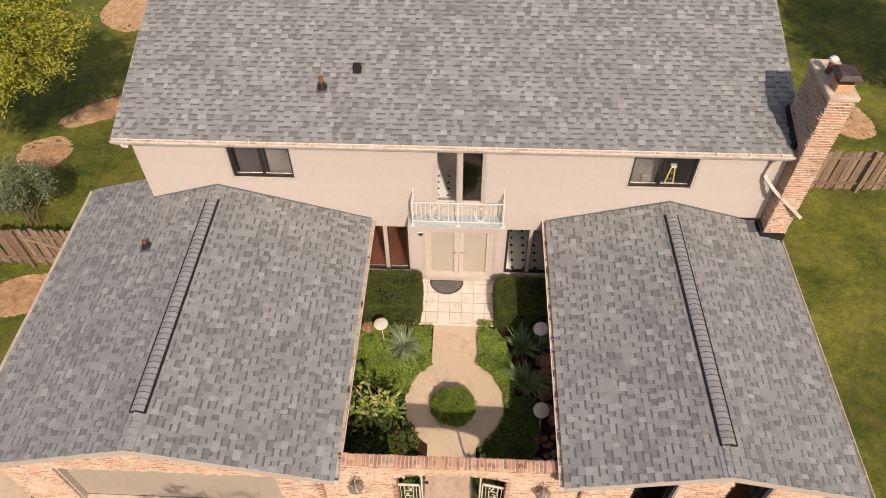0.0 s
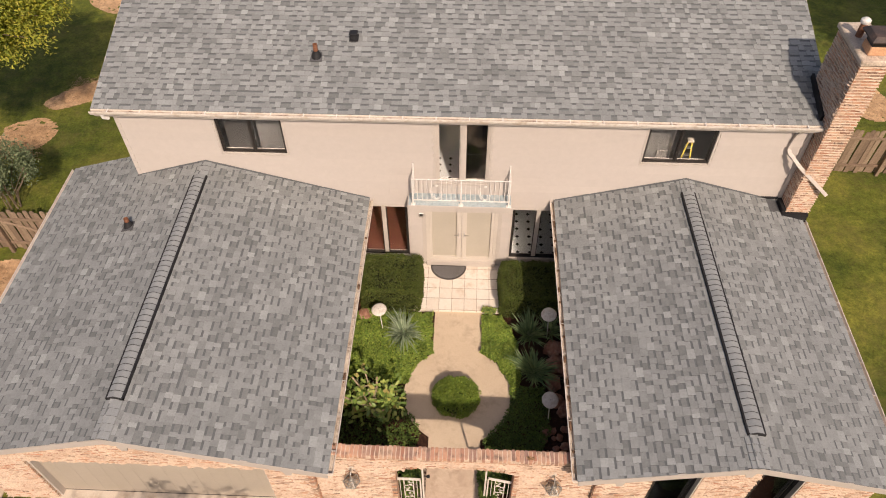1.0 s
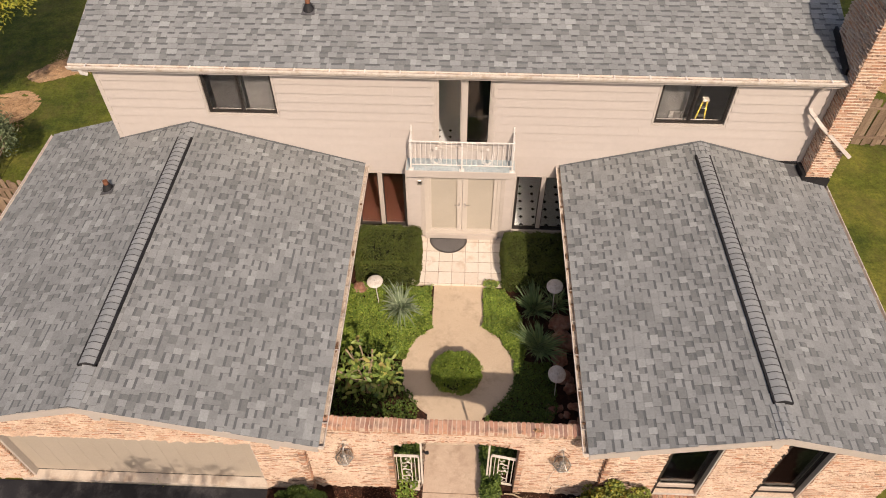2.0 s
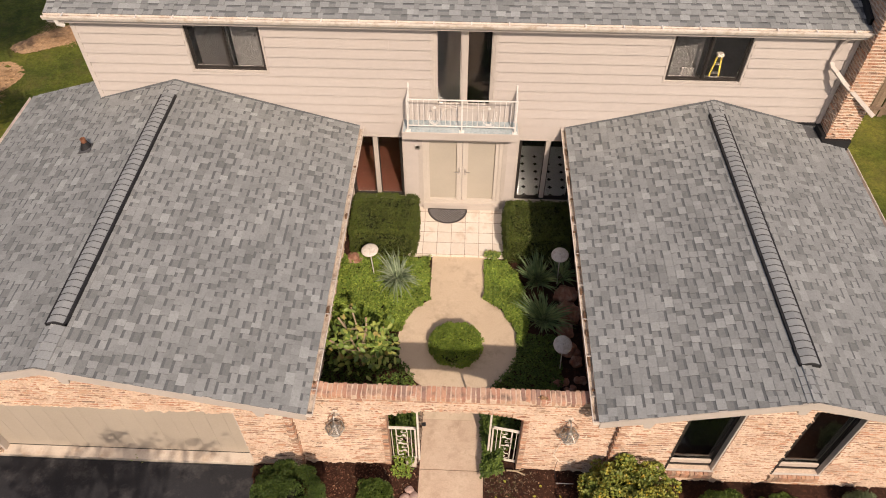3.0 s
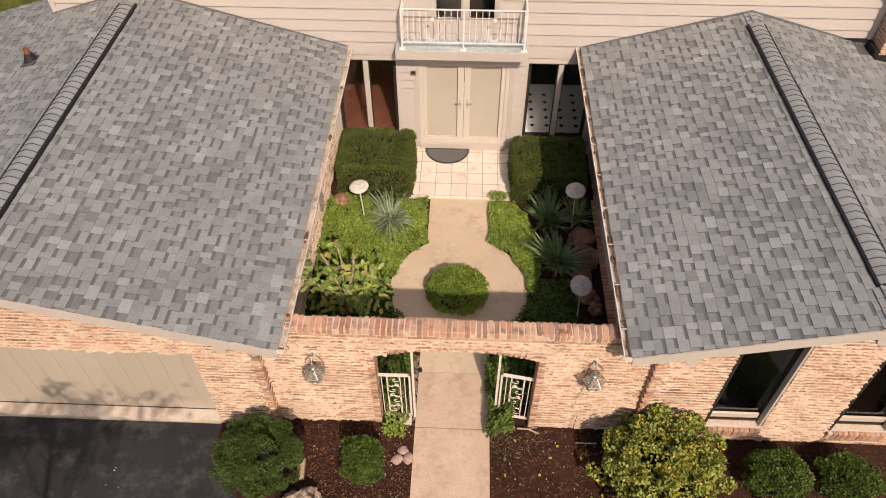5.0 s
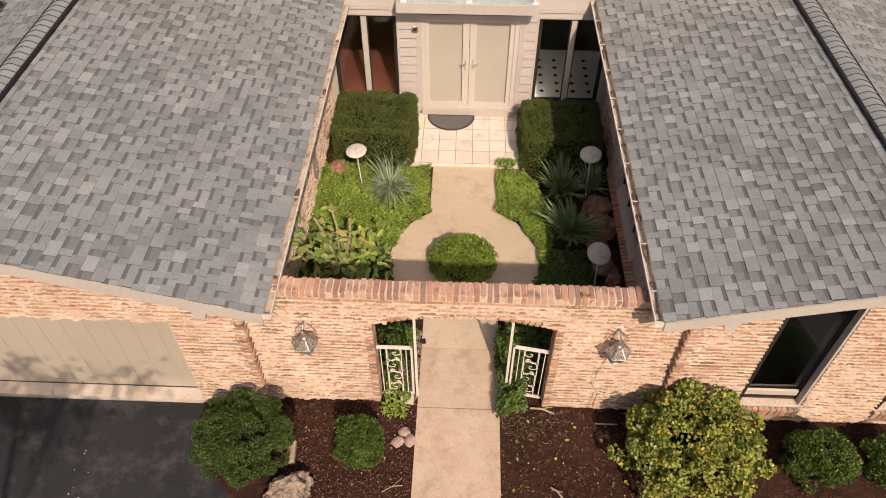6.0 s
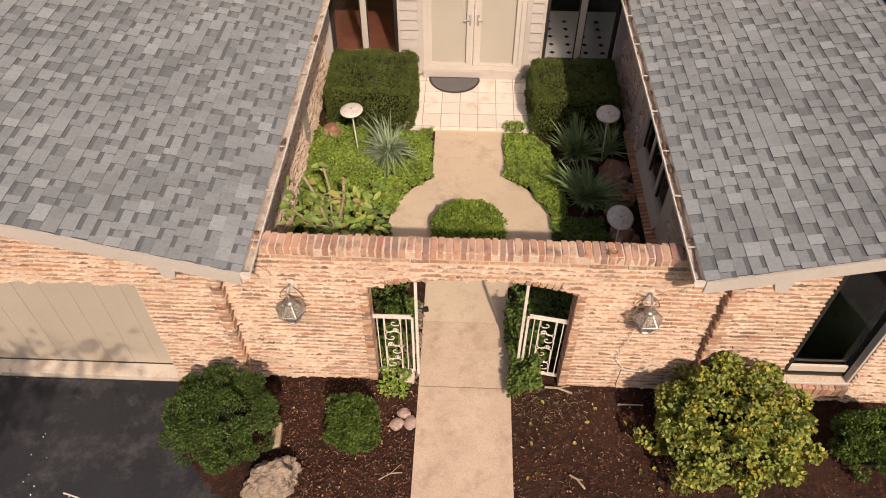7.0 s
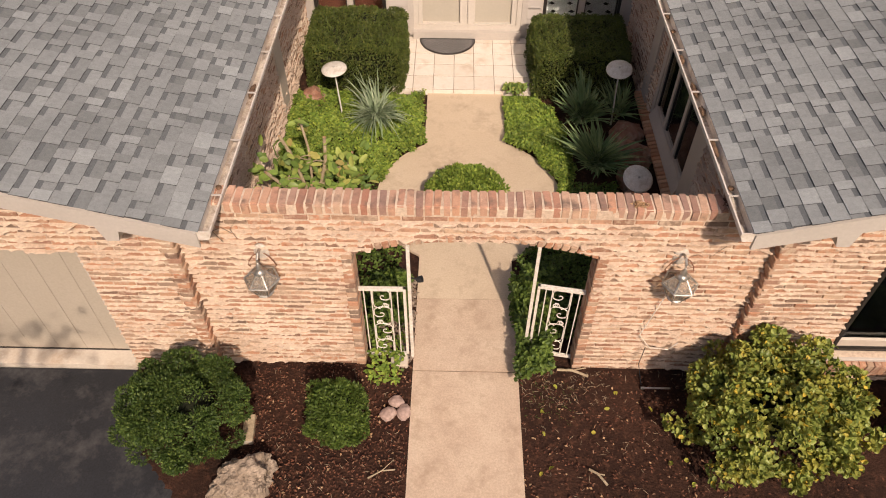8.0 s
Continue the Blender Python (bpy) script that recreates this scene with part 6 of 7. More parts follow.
for x, y, r, lab in ((1.52, -6.93, 0.05, "pale clump of dried moss on the brick coping"), (2.44, -6.88, 0.11, "dark nest of rotted leaves in the coping corner")):
    nest = thing("leaf_clump", lab, "debris", pose(x, y, 2.6))
    nn = 60 if r < 0.1 else 160
    q = rng.normal(size=(nn, 3)) * np.array([r, r * 0.6, r * 0.3]) * 0.6
    q[:, 2] = np.abs(q[:, 2]) + 0.004
    part("dead_leaves", leaf_mesh(q, rng.normal(size=(nn, 3)), unit(rng.normal(size=(nn, 3)) + np.array([0, 0, 0.6])), 0.045, 0.026), M_STRAW if r < 0.1 else M_CHIP, nest, kind="stuff")

# ---------------------------------------------------------------- litter on the beds
def litter(name, label, regions, n, size, material, flat=0.35, z=0.02):
    P = []
    while len(P) < n:
        x0, x1, y0, y1 = regions[int(rng.integers(len(regions)))]
        P.append((rng.uniform(x0, x1), rng.uniform(y0, y1), z + rng.uniform(0, 0.02)))
    P = np.array(P)
    d = rng.normal(size=(n, 3)) * np.array([1, 1, 0.15])
    up = unit(rng.normal(size=(n, 3)) * flat + np.array([0, 0, 1]))
    return tagged(part(name, leaf_mesh(P, d, up, *size), material), label, "litter", kind="stuff")


litter("wood_chips", "scattered bark chips on the mulch beds", [(-2.4, -0.62, -9.1, -7.0), (-2.4, -0.62, -9.1, -7.0), (-2.4, -0.62, -9.1, -7.0), (0.63, 7.5, -9.0, -7.1), (0.63, 3.0, -9.0, -7.0)], 5200, (0.034, 0.018), M_CHIP)
litter("straw_bits", "thin pale straw bits on the mulch", [(-2.2, -0.62, -8.8, -7.05), (0.63, 1.6, -7.5, -7.0), (0.63, 3.0, -8.9, -7.0)], 420, (0.08, 0.0045), M_STEM)
litter("pebbles", "grey-brown pebbles and dry leaves behind the side gate", [(-0.74, -0.61, -7.0, -5.7), (-1.12, -0.66, -6.75, -6.35)], 700, (0.04, 0.032), M_PEBBLE, 0.7, 0.02)
litter("pale_flecks", "small pale stones and leaf scraps on the mulch", [(-2.2, -0.62, -8.8, -7.1), (0.63, 2.4, -9.0, -7.2)], 130, (0.035, 0.026), M_STRAW, z=0.03)
smear = thing("paint_smear", "splashed white paint streak dried on the asphalt", "paint mark", pose(-4.62, -8.72, -0.008))
for k, (xa, ya, xb, yb_) in enumerate(((0.0, 0.0, 0.1, -0.03), (0.1, -0.03, 0.12, -0.16), (-0.12, 0.03, 0.0, 0.0))):
    part("streak", bar([(xa, ya, 0), ((xa + xb) / 2 + 0.01, (ya + yb_) / 2, 0.001), (xb, yb_, 0)], 0.009, 5), M_WHITE, smear)
litter("paint_flecks", "white specks scattered over the black asphalt", [(-5.3, -4.6, -9.1, -8.5), (-5.6, -4.4, -9.1, -7.9)], 16, (0.024, 0.018), M_WHITE, z=-0.008)
litter("fallen_leaves", "a few fallen yellow leaves on the bed", [(0.8, 2.6, -8.5, -7.2)], 14, (0.07, 0.05), M_LEAF_AUTUMN)
litter("straw_bits", "loose straw over the lawn patches", [(-15.5, -14.0, 4.0, 5.7), (-14.4, -12.9, 7.1, 8.5), (-13.9, -12.0, -1.5, -0.5)], 2600, (0.16, 0.012), M_STRAW, z=0.0)


# ---------------------------------------------------------------- fences
def fence(name, label, x0, x1, y, h, lean, gate=False, side=-1):
    e = thing(name, label, "fence", pose(0, y, -0.05))
    n = int((x1 - x0) / 0.155)
    me = mesh_of(prism([(-0.068, 0.04), (0.068, 0.04), (0.068, h - 0.05), (0.04, h), (-0.04, h), (-0.068, h - 0.05)], "y", -0.011, 0.011), "picket")
    me.materials.append(M_FENCE)
    for i in range(n + 1):
        x = x0 + (x1 - x0) * i / n
        part("board", me, None, e, at=pose(x, 0.02 if i % 2 else -0.005, 0.03 * math.sin(i * 2.3), lean + 1.2 * math.sin(i * 1.7), 0, 0))
    for z in (0.35, h - 0.28):
        part("rail", box((x0 - 0.05, side * 0.07, z - 0.045), (x1 + 0.05, side * 0.03, z + 0.045), 0.004), M_FENCE, e)
    for x in ([x0, x1] if gate else [x0 + k * 2.2 for k in range(int((x1 - x0) / 2.2) + 1)]):
        part("post", box((x - 0.05, side * 0.16, 0.0), (x + 0.05, side * 0.07, h + 0.05), 0.006), M_FENCE, e)
    if gate:
        bm = bmesh.new()
        tube(bm, [(x0 + 0.1, side * 0.05, h - 0.32), (x1 - 0.1, side * 0.05, 0.4)], 0.045, 4)
        part("brace", bm, M_FENCE, e)
    return e


fence("fence", "weathered brown board fence leaning beside the lawn", -16.4, -13.15, 0.22, 1.6, 2.0)
fence("fence_gate", "weathered wooden fence gate with a diagonal brace", -13.0, -10.75, 0.2, 1.6, 0.5, True)
fence("fence", "weathered grey-brown picket fence across the lawn", 11.0, 19.5, 4.42, 1.72, 1.0)


# ---------------------------------------------------------------- trees
def tree(name, label, at, trunk_h, crown_c, crown_r, n_clumps, per, leaf, material, trunk_r=0.14, seed=1):
    e = thing(name, label, "tree", pose(*at))
    tr = np.random.default_rng(seed)
    c, r = Vector(crown_c), crown_r
    top = Vector((c.x * 0.8, c.y * 0.8, c.z + r[2] * 0.3))
    part("trunk", (lambda bm: (tube(bm, [(0, 0, -0.1), (c.x * 0.1, c.y * 0.1, trunk_h * 0.6), (c.x * 0.45, c.y * 0.45, trunk_h), top], trunk_r, 10, 0.035), bm)[1])(bmesh.new()), M_BARK, e)
    P, D, U = [], [], []
    for k in range(n_clumps):
        d = Vector(tr.normal(size=3)).normalized()
        f = tr.uniform(0.45, 1.0)
        q = c + Vector((d.x * r[0], d.y * r[1], d.z * r[2])) * f
        if k % 3 == 0:
            b0 = Vector((c.x * 0.45, c.y * 0.45, trunk_h)).lerp(top, tr.uniform(0, 0.8))
            part("limb", (lambda bm: (tube(bm, [b0, b0.lerp(q, 0.5) + Vector((0, 0, 0.15)), q], trunk_r * 0.3, 6, 0.008), bm)[1])(bmesh.new()), M_BARK, e)
        m = int(per * tr.uniform(0.6, 1.4))
        spray = Vector((d.x, d.y, -0.25)).normalized()
        along = tr.uniform(-0.55, 0.45, (m, 1)) * (r[0] / 2.4)
        P.append(np.array(q) + np.array(spray) * along + tr.normal(size=(m, 3)) * np.array([0.15, 0.15, 0.11]) * (r[0] / 2.2))
        D.append(np.array(spray) * 0.7 + tr.normal(size=(m, 3)) * np.array([0.8, 0.8, 0.5]))
        U.append(tr.normal(size=(m, 3)) * 0.5 + np.array([0, -0.2, 1]))
    part("crown", leaf_mesh(np.vstack(P), np.vstack(D), unit(np.vstack(U)), *leaf), material, e, kind="stuff")
    return e


tree("tree", "yellow-green autumn tree over the side lawn", (-18.2, 5.6, 0), 2.6, (3.7, -0.8, 5.0), (2.6, 2.9, 1.7), 210, 230, (0.12, 0.042), M_LEAF_AUTUMN, 0.17, 5)
tree("tree", "tall green shade tree standing off the rear lawn", (18.9, 7.2, 0), 3.2, (-0.4, 0.3, 6.6), (2.7, 2.9, 2.2), 200, 110, (0.2, 0.1), M_LEAF_BOX, 0.2, 8)
tree("tree", "young open tree beside the drive", (-5.0, -12.4, 0), 2.4, (-0.2, 0.6, 4.6), (2.4, 0.6, 0.5), 15, 75, (0.14, 0.07), M_LEAF_BOX, 0.07, 12)


def wispy_shrub():
    e = thing("wispy_shrub", "grey-green open shrub with bare stems by the fence", "shrub", pose(-13.75, 1.85, 0.0))
    P = []
    for k in range(44):
        a, r = k * 2.4, 0.95 * math.sqrt((k * 0.618) % 1)
        x, y, h = r * math.cos(a), 0.8 * r * math.sin(a) + 0.1, 0.8 + 1.6 * ((k * 0.37) % 1) * (1.1 - 0.5 * r)
        if k % 3 == 0:
            part("stem", bar([(0.2 * math.cos(a), 0.15 * math.sin(a), 0), (0.35 * x, 0.35 * y, 0.45 * h), (0.7 * x, 0.7 * y, 0.75 * h), (x, y, h)], 0.014, 5), M_BARK, e)
        P.append(np.array([x, y, h]) + rng.normal(size=(170, 3)) * np.array([0.14, 0.14, 0.17]))
    P = np.vstack(P)
    part("foliage", leaf_mesh(P, rng.normal(size=P.shape), unit(rng.normal(size=P.shape) * 0.6 + np.array([0, 0, 1])), 0.085, 0.036), M_LEAF_GREY, e, kind="stuff")
    return e


wispy_shrub()

# ---------------------------------------------------------------- pieces: floor and patio tiles
tx = [-1.22, -0.87, -0.53, -0.185, 0.155, 0.495, 0.83, 1.16]
ty = [-1.62, -1.235, -0.885, -0.535, -0.185, -0.0]
for i, (a, b) in enumerate(zip(tx, tx[1:])):
    for j, (c, d) in enumerate(zip(ty, ty[1:])):
        part("tile", mesh_of(box((a + 0.005, c + 0.009, 0.09), (b - 0.005, d - 0.009, 0.1), 0.002), "tile"), M_TILE, bpy.data.objects["patio"])
    part("riser_tile", mesh_of(box((a + 0.004, -1.634, -0.01), (b - 0.004, -1.622, 0.094), 0.002), "riser_tile"), M_TILE, bpy.data.objects["patio"])
dia = mesh_of(prism([(-0.06, 0), (0, -0.06), (0.06, 0), (0, 0.06)], "z", 0.0, 0.004), "diamond")
dia.materials.append(M_BLACK)
for i in range(-7, 5):
    for j in range(6 if i >= 1 else 14):
        part("diamond_inset", dia, None, floor_tiles, at=pose(1.3 + 0.34 * i, 0.36 + 0.3 * j, 0.268))


# ---------------------------------------------------------------- pieces: lap siding
def siding(parent, z0, z1, x0, x1, holes, step=0.24):
    cut = [(h[0] - 0.05, h[1] + 0.05, h[2] - 0.05, h[3] + 0.05) for h in holes]
    z = z0
    row = 0
    while z < z1 - 0.02:
        zt = min(z + step, z1)
        runs = []
        for a, b, lo, hi in columns(x0, x1, z, zt, cut):
            if runs and abs(runs[-1][1] - a) < 1e-6 and abs(runs[-1][2] - lo) < 1e-6 and abs(runs[-1][3] - hi) < 1e-6:
                runs[-1] = (runs[-1][0], b, lo, hi)
            else:
                runs.append((a, b, lo, hi))
        for a, b, lo, hi in runs:
            xs = [a]
            nxt = a + 2.2 + 1.3 * ((row * 0.37) % 1)
            while nxt < b - 0.8:
                xs.append(nxt)
                nxt += 3.66
            xs.append(b)
            for p, q in zip(xs, xs[1:]):
                t0 = 0.0 + 0.042 * (1 - (lo - z) / step)
                t1 = 0.0 + 0.042 * (1 - (hi - z) / step)
                prof = [(0.03, lo), (0.012 - t0, lo), (0.012 - t1, hi), (0.03, hi)]
                part("siding_board", prism(prof, "x", p + 0.001, q - 0.001), M_BOARD, parent)
        z = zt
        row += 1


siding(wall_south, 2.55, 5.37, WX0 - 0.01, WX1, [H_LWIN, H_RWIN, H_BDOOR])
siding(wall_south, 0.1, 2.55, XL, XR, [(H_SIDEL[0] - 0.2, H_SIDEL[1], H_SIDEL[2], H_SIDEL[3]), (H_SIDER[0], H_SIDER[1] + 0.25, H_SIDER[2], H_SIDER[3]), (H_DOOR[0] - 0.05, H_DOOR[1] + 0.05, 0.0, H_DOOR[3] + 0.02)], 0.2)
structure("trim_corner_1", box((WX0 - 0.03, -0.022, 2.6), (WX0 + 0.07, 0.05, 5.37), 0.004), M_TRIM, "beige corner board of the siding", "trim")
structure("trim_corner_2", box((7.87, -0.04, 2.9), (7.97, -0.002, 5.37), 0.002), M_TRIM, "beige corner board beside the chimney", "trim")


# ---------------------------------------------------------------- pieces: bricks
COURSE, BLEN, JOINT = 0.0745, 0.205, 0.013
brick_rng = random.Random(11)


def brick_mesh(seed, mat):
    r = random.Random(seed)
    bm = bmesh.new()
    j = lambda a: r.uniform(-a, a)
    back = [bm.verts.new((x, 0.0, z)) for x, z in ((-0.5, -0.5), (0.5, -0.5), (0.5, 0.5), (-0.5, 0.5))]
    rim = [bm.verts.new((x * (1 + j(0.015)), -0.8 + j(0.06), z * (1 + j(0.06)))) for x, z in ((-0.5, -0.5), (0.5, -0.5), (0.5, 0.5), (-0.5, 0.5))]
    face = [bm.verts.new((x * (0.94 + j(0.02)), -1.0 + j(0.08), z * (0.82 + j(0.08)))) for x, z in ((-0.5, -0.5), (0.5, -0.5), (0.5, 0.5), (-0.5, 0.5))]
    mid = bm.verts.new((j(0.2), -1.0 + j(0.07), j(0.2)))
    for k in range(4):
        n = (k + 1) % 4
        bm.faces.new((back[k], back[n], rim[n], rim[k]))
        bm.faces.new((rim[k], rim[n], face[n], face[k]))
        bm.faces.new((face[k], face[n], mid))
    me = mesh_of(bm, "brick")
    me.materials.append(mat)
    return me


BRICK_MESHES = [brick_mesh(s, M_BRICK) for s in range(9)]
BRICK_DATA = [([tuple(v.co) for v in me.vertices], [tuple(p.vertices) for p in me.polygons]) for me in BRICK_MESHES]
BRICK_DEPTH = 0.045


def brick_face(parent, place, u0, u1, z0, top, holes, near, limit=300):
    """Lay courses on a wall face. place(u, out, z) gives the point; top(u) the height; near(u, z) picks single bricks."""
    singles, V, F = 0, [], []
    z, row = z0, 0
    rot = place(1, 0, 0) - place(0, 0, 0), place(0, 0, 0) - place(0, 1, 0), Vector((0, 0, 1))
    basis = Matrix(((rot[0].x, rot[1].x, 0), (rot[0].y, rot[1].y, 0), (0, 0, 1))).to_4x4()
    zmax = max(top(u0 + (u1 - u0) * k / 12) for k in range(13))
    beads = []
    while z + COURSE * 0.5 < zmax:
        zc = z + COURSE / 2
        spans = [(u0, u1)]
        for h in holes:
            if h[2] < zc < h[3]:
                spans = [s for a, b in spans for s in ((a, min(b, h[0])), (max(a, h[1]), b)) if s[1] - s[0] > 0.03]
        for a, b in spans:
            if row:
                beads.append((a, b, z))
            u = a - (BLEN + JOINT) * (0.5 if row % 2 else 0.0) - brick_rng.uniform(0, 0.03)
            while u < b:
                length = BLEN * brick_rng.uniform(0.93, 1.06)
                p, q = max(u, a), min(u + length, b)
                u += length + JOINT
                if q - p < 0.05 or top((p + q) / 2) < zc + COURSE * 0.45:
                    continue
                k = brick_rng.randrange(9)
                hgt = COURSE - JOINT - brick_rng.uniform(0, 0.014)
                out = brick_rng.uniform(-0.012, 0.006)
                m = Matrix.Translation(place((p + q) / 2, out - BRICK_DEPTH, zc)) @ basis @ Matrix.Rotation(brick_rng.uniform(-0.012, 0.012), 4, "Y") @ Matrix.Diagonal((q - p, BRICK_DEPTH, hgt, 1))
                if singles < limit and near((p + q) / 2, zc):
                    part("brick", BRICK_MESHES[k], None, parent, at=m)
                    singles += 1
                else:
                    vs, fs = BRICK_DATA[k]
                    o = len(V)
                    V += [tuple(m @ Vector(c)) for c in vs]
                    F += [tuple(o + i for i in f) for f in fs]
        z += COURSE
        row += 1
    if V:
        part("brick_field", soup(V, F, "brick_field"), M_BRICK_F, parent, kind="stuff")
    # mortar squeezed out of the bed joints
    V, F = [], []
    for a, b, z in beads:
        n = max(2, int((b - a) / 0.022))
        prev = None
        for i in range(n + 1):
            u = a + (b - a) * i / n
            if z > top(u) - 0.02:
                prev = None
                continue
            s1 = noise.noise(Vector((u * 5.5, z * 31.0, u0)))
            s2 = noise.noise(Vector((u * 19.0, z * 17.0, u0 + 4)))
            full = min(1.35, max(0.25, 1.0 + 1.1 * noise.noise(Vector((u * 0.9, z * 1.1, u0 + 9)))))
            out = max(0.0, (0.017 + 0.034 * s1 + 0.028 * s2) * full)
            sag = max(0.0, (0.001 + 0.012 * s1 + 0.012 * s2) * full)
            o = len(V)
            V += [tuple(place(u, -0.01, z + 0.01)), tuple(place(u, out * 0.85, z + 0.005)), tuple(place(u, out, z - 0.003 - sag * 0.5)), tuple(place(u, out * 0.4, z - 0.008 - sag)), tuple(place(u, -0.012, z - 0.009 - sag))]
            if prev is not None:
                for k in range(4):
                    F.append((prev + k, o + k, o + k + 1, prev + k + 1))
            prev = o
    part("mortar_bead", soup(V, F, "mortar_bead"), M_MORTAR, parent, "cream mortar oozing from the joints", kind="stuff")


def south(y):
    return lambda u, out, z: Vector((u, y - out, z))


def facing_east(x):
    return lambda u, out, z: Vector((x + out, u, z))


def facing_west(x):
    return lambda u, out, z: Vector((x - out, u, z))


brick_face(wall_arch, south(Y_ARCH0), XL + 0.01, XR - 0.01, 0.0, lambda u: 2.49, [(-1.16, 1.26, -1, 2.02), (-0.95, 1.05, 1.9, 2.17)], lambda u, z: z < 2.3)
brick_face(wall_garage, south(Y_WING), LWX0, XL, 0.0, lambda u: wing_z(LW, u) - 0.2, [(H_GARAGE[0], H_GARAGE[1], -1, H_GARAGE[3])], lambda u, z: u > -4.6)
brick_face(wall_rfront, south(Y_WING), XR, RWX1, 0.0, lambda u: wing_z(RW, u) - 0.2, [(h[0] - 0.01, h[1] + 0.01, h[2] - 0.32, h[3]) for h in (H_W1, H_W2)], lambda u, z: u < 5.3)
brick_face(wall_cy_left, facing_east(XL), -6.78, -0.02, 0.0, lambda u: 2.5, [], lambda u, z: u < -2.0 and z > 0.4)
brick_face(wall_cy_right, facing_west(XR), -6.78, -0.02, 0.0, lambda u: 2.42, [(H_CYWIN_R[0], H_CYWIN_R[1], H_CYWIN_R[2] - 0.1, H_CYWIN_R[3])], lambda u, z: u < -1.0 and z > 0.3)
brick_face(chimney, south(CH["y0"]), CH["x0"], CH["x1"], 2.85, lambda u: CH["top"], [], lambda u, z: z > 3.5, 180)
brick_face(chimney, facing_west(CH["x0"]), CH["y0"], CH["y1"], 2.85, lambda u: CH["top"], [], lambda u, z: z > 5.4, 120)

# solid bricks at the jambs and corners, arch ring, cap and sills
solid = mesh_of(box((-0.5, -0.5, -0.5), (0.5, 0.5, 0.5), 0.05), "solid_brick")
solid.materials.append(M_BRICK)
capm = mesh_of(box((-0.5, -0.5, -0.5), (0.5, 0.5, 0.5), 0.07, 2), "cap_brick")
capm.materials.append(M_CAPBRICK)


def lay(me, name, parent, c, size, turn=(0, 0, 0)):
    j = brick_rng.uniform
    m = pose(c[0], c[1] + j(-0.006, 0.006), c[2] + j(-0.004, 0.004), *[t + j(-1.2, 1.2) for t in turn]) @ Matrix.Diagonal((*size, 1))
    return part(name, me, None, parent, at=m)


z, row = COURSE / 2, 0
while z < 2.45:
    if z < 1.95:
        for xx, s in ((-1.16, -1), (1.26, 1)):
            lay(solid, "jamb_brick", wall_arch, (xx + s * 0.04, (Y_ARCH0 + Y_ARCH1) / 2, z), (0.11, 0.225 + 0.01 * (row % 2), 0.06))
    for xx, s, w in ((XL, -1, wall_garage), (XR, 1, wall_rfront)):
        lay(solid, "corner_brick", w, (xx + s * (0.04 + 0.01 * (row % 2)), Y_WING + 0.06, z), (0.12 + 0.05 * (row % 2), 0.15, 0.06))
    z += COURSE
    row += 1
n = 31
for i in range(n):
    x = -1.12 + (2.34) * i / (n - 1)
    t = (x - 0.05) / 1.21
    lay(solid, "arch_brick", wall_arch, (x, (Y_ARCH0 + Y_ARCH1) / 2, arch_z(x) + 0.03), (0.064, 0.212, 0.07), (0, 18 * t, 0))
n = int((XR - XL + 0.1) / 0.083)
for i in range(n):
    x = XL - 0.02 + 0.083 * (i + 0.5)
    lay(capm, "cap_brick", wall_arch, (x, -6.885 + brick_rng.uniform(-0.014, 0.014), 2.545 + brick_rng.uniform(-0.006, 0.004)), (0.071 * brick_rng.uniform(0.88, 1.08), 0.238 * brick_rng.uniform(0.96, 1.04), 0.115), (0, 0, brick_rng.uniform(-2.5, 2.5)))
# uneven mortar between and before the cap bricks
bm = bmesh.new()
prev = None
for i in range(int((XR - XL) / 0.02) + 1):
    x = XL + 0.02 * i
    a, b = noise.noise(Vector((x * 11, 0.3, 0))) * 0.006, noise.noise(Vector((x * 23, 4.0, 0))) * 0.005
    row = [bm.verts.new(q) for q in ((x, -6.994 - a, 2.47), (x, -6.995 - b, 2.575 + a), (x, -6.98, 2.592 + b), (x, -6.785, 2.592 + a), (x, -6.77, 2.58), (x, -6.77, 2.47))]
    if prev:
        for k in range(5):
            bm.faces.new((prev[k], row[k], row[k + 1], prev[k + 1]))
    prev = row
part("cap_mortar", bm, M_MORTAR, wall_arch)
for h in (H_W1, H_W2):
    for i in range(11):
        x = h[0] + 0.035 + (h[1] - h[0] - 0.07) * i / 10
        lay(solid, "sill_brick", wall_rfront, (x, Y_WING + 0.006, h[2] - 0.15), (0.078, 0.12, 0.19), (6, 0, 0))
ledgem = mesh_of(box((-0.5, -0.5, -0.5), (0.5, 0.5, 0.5), 0.07, 2), "ledge_brick")
ledgem.materials.append(M_LEDGE)
for i in range(38):
    y = -5.0 + 0.086 * i
    lay(ledgem, "ledge_brick", wall_cy_right, (XR - 0.03, y, 0.2), (0.2, 0.07, 0.09), (0, -12, 0))
for i, (x, w) in enumerate(((-3.12, LW), (-6.02, LW), (3.14, RW), (5.36, RW))):
    zt = wing_z(w, x) - 0.17
    structure(f"trim_tab_{i + 1}", prism([(x - 0.1, zt), (x + 0.1, zt), (x + 0.06, zt - 0.17), (x - 0.05, zt - 0.17)], "y", w["y0"] - 0.026, w["y0"] + 0.1), M_TRIM, "beige painted bracket tab below the rake board", "trim")


# ---------------------------------------------------------------- pieces: shingles
EXPO = 0.15
sh_rng = random.Random(5)
WIDTHS = (0.1, 0.13, 0.16, 0.19, 0.23)


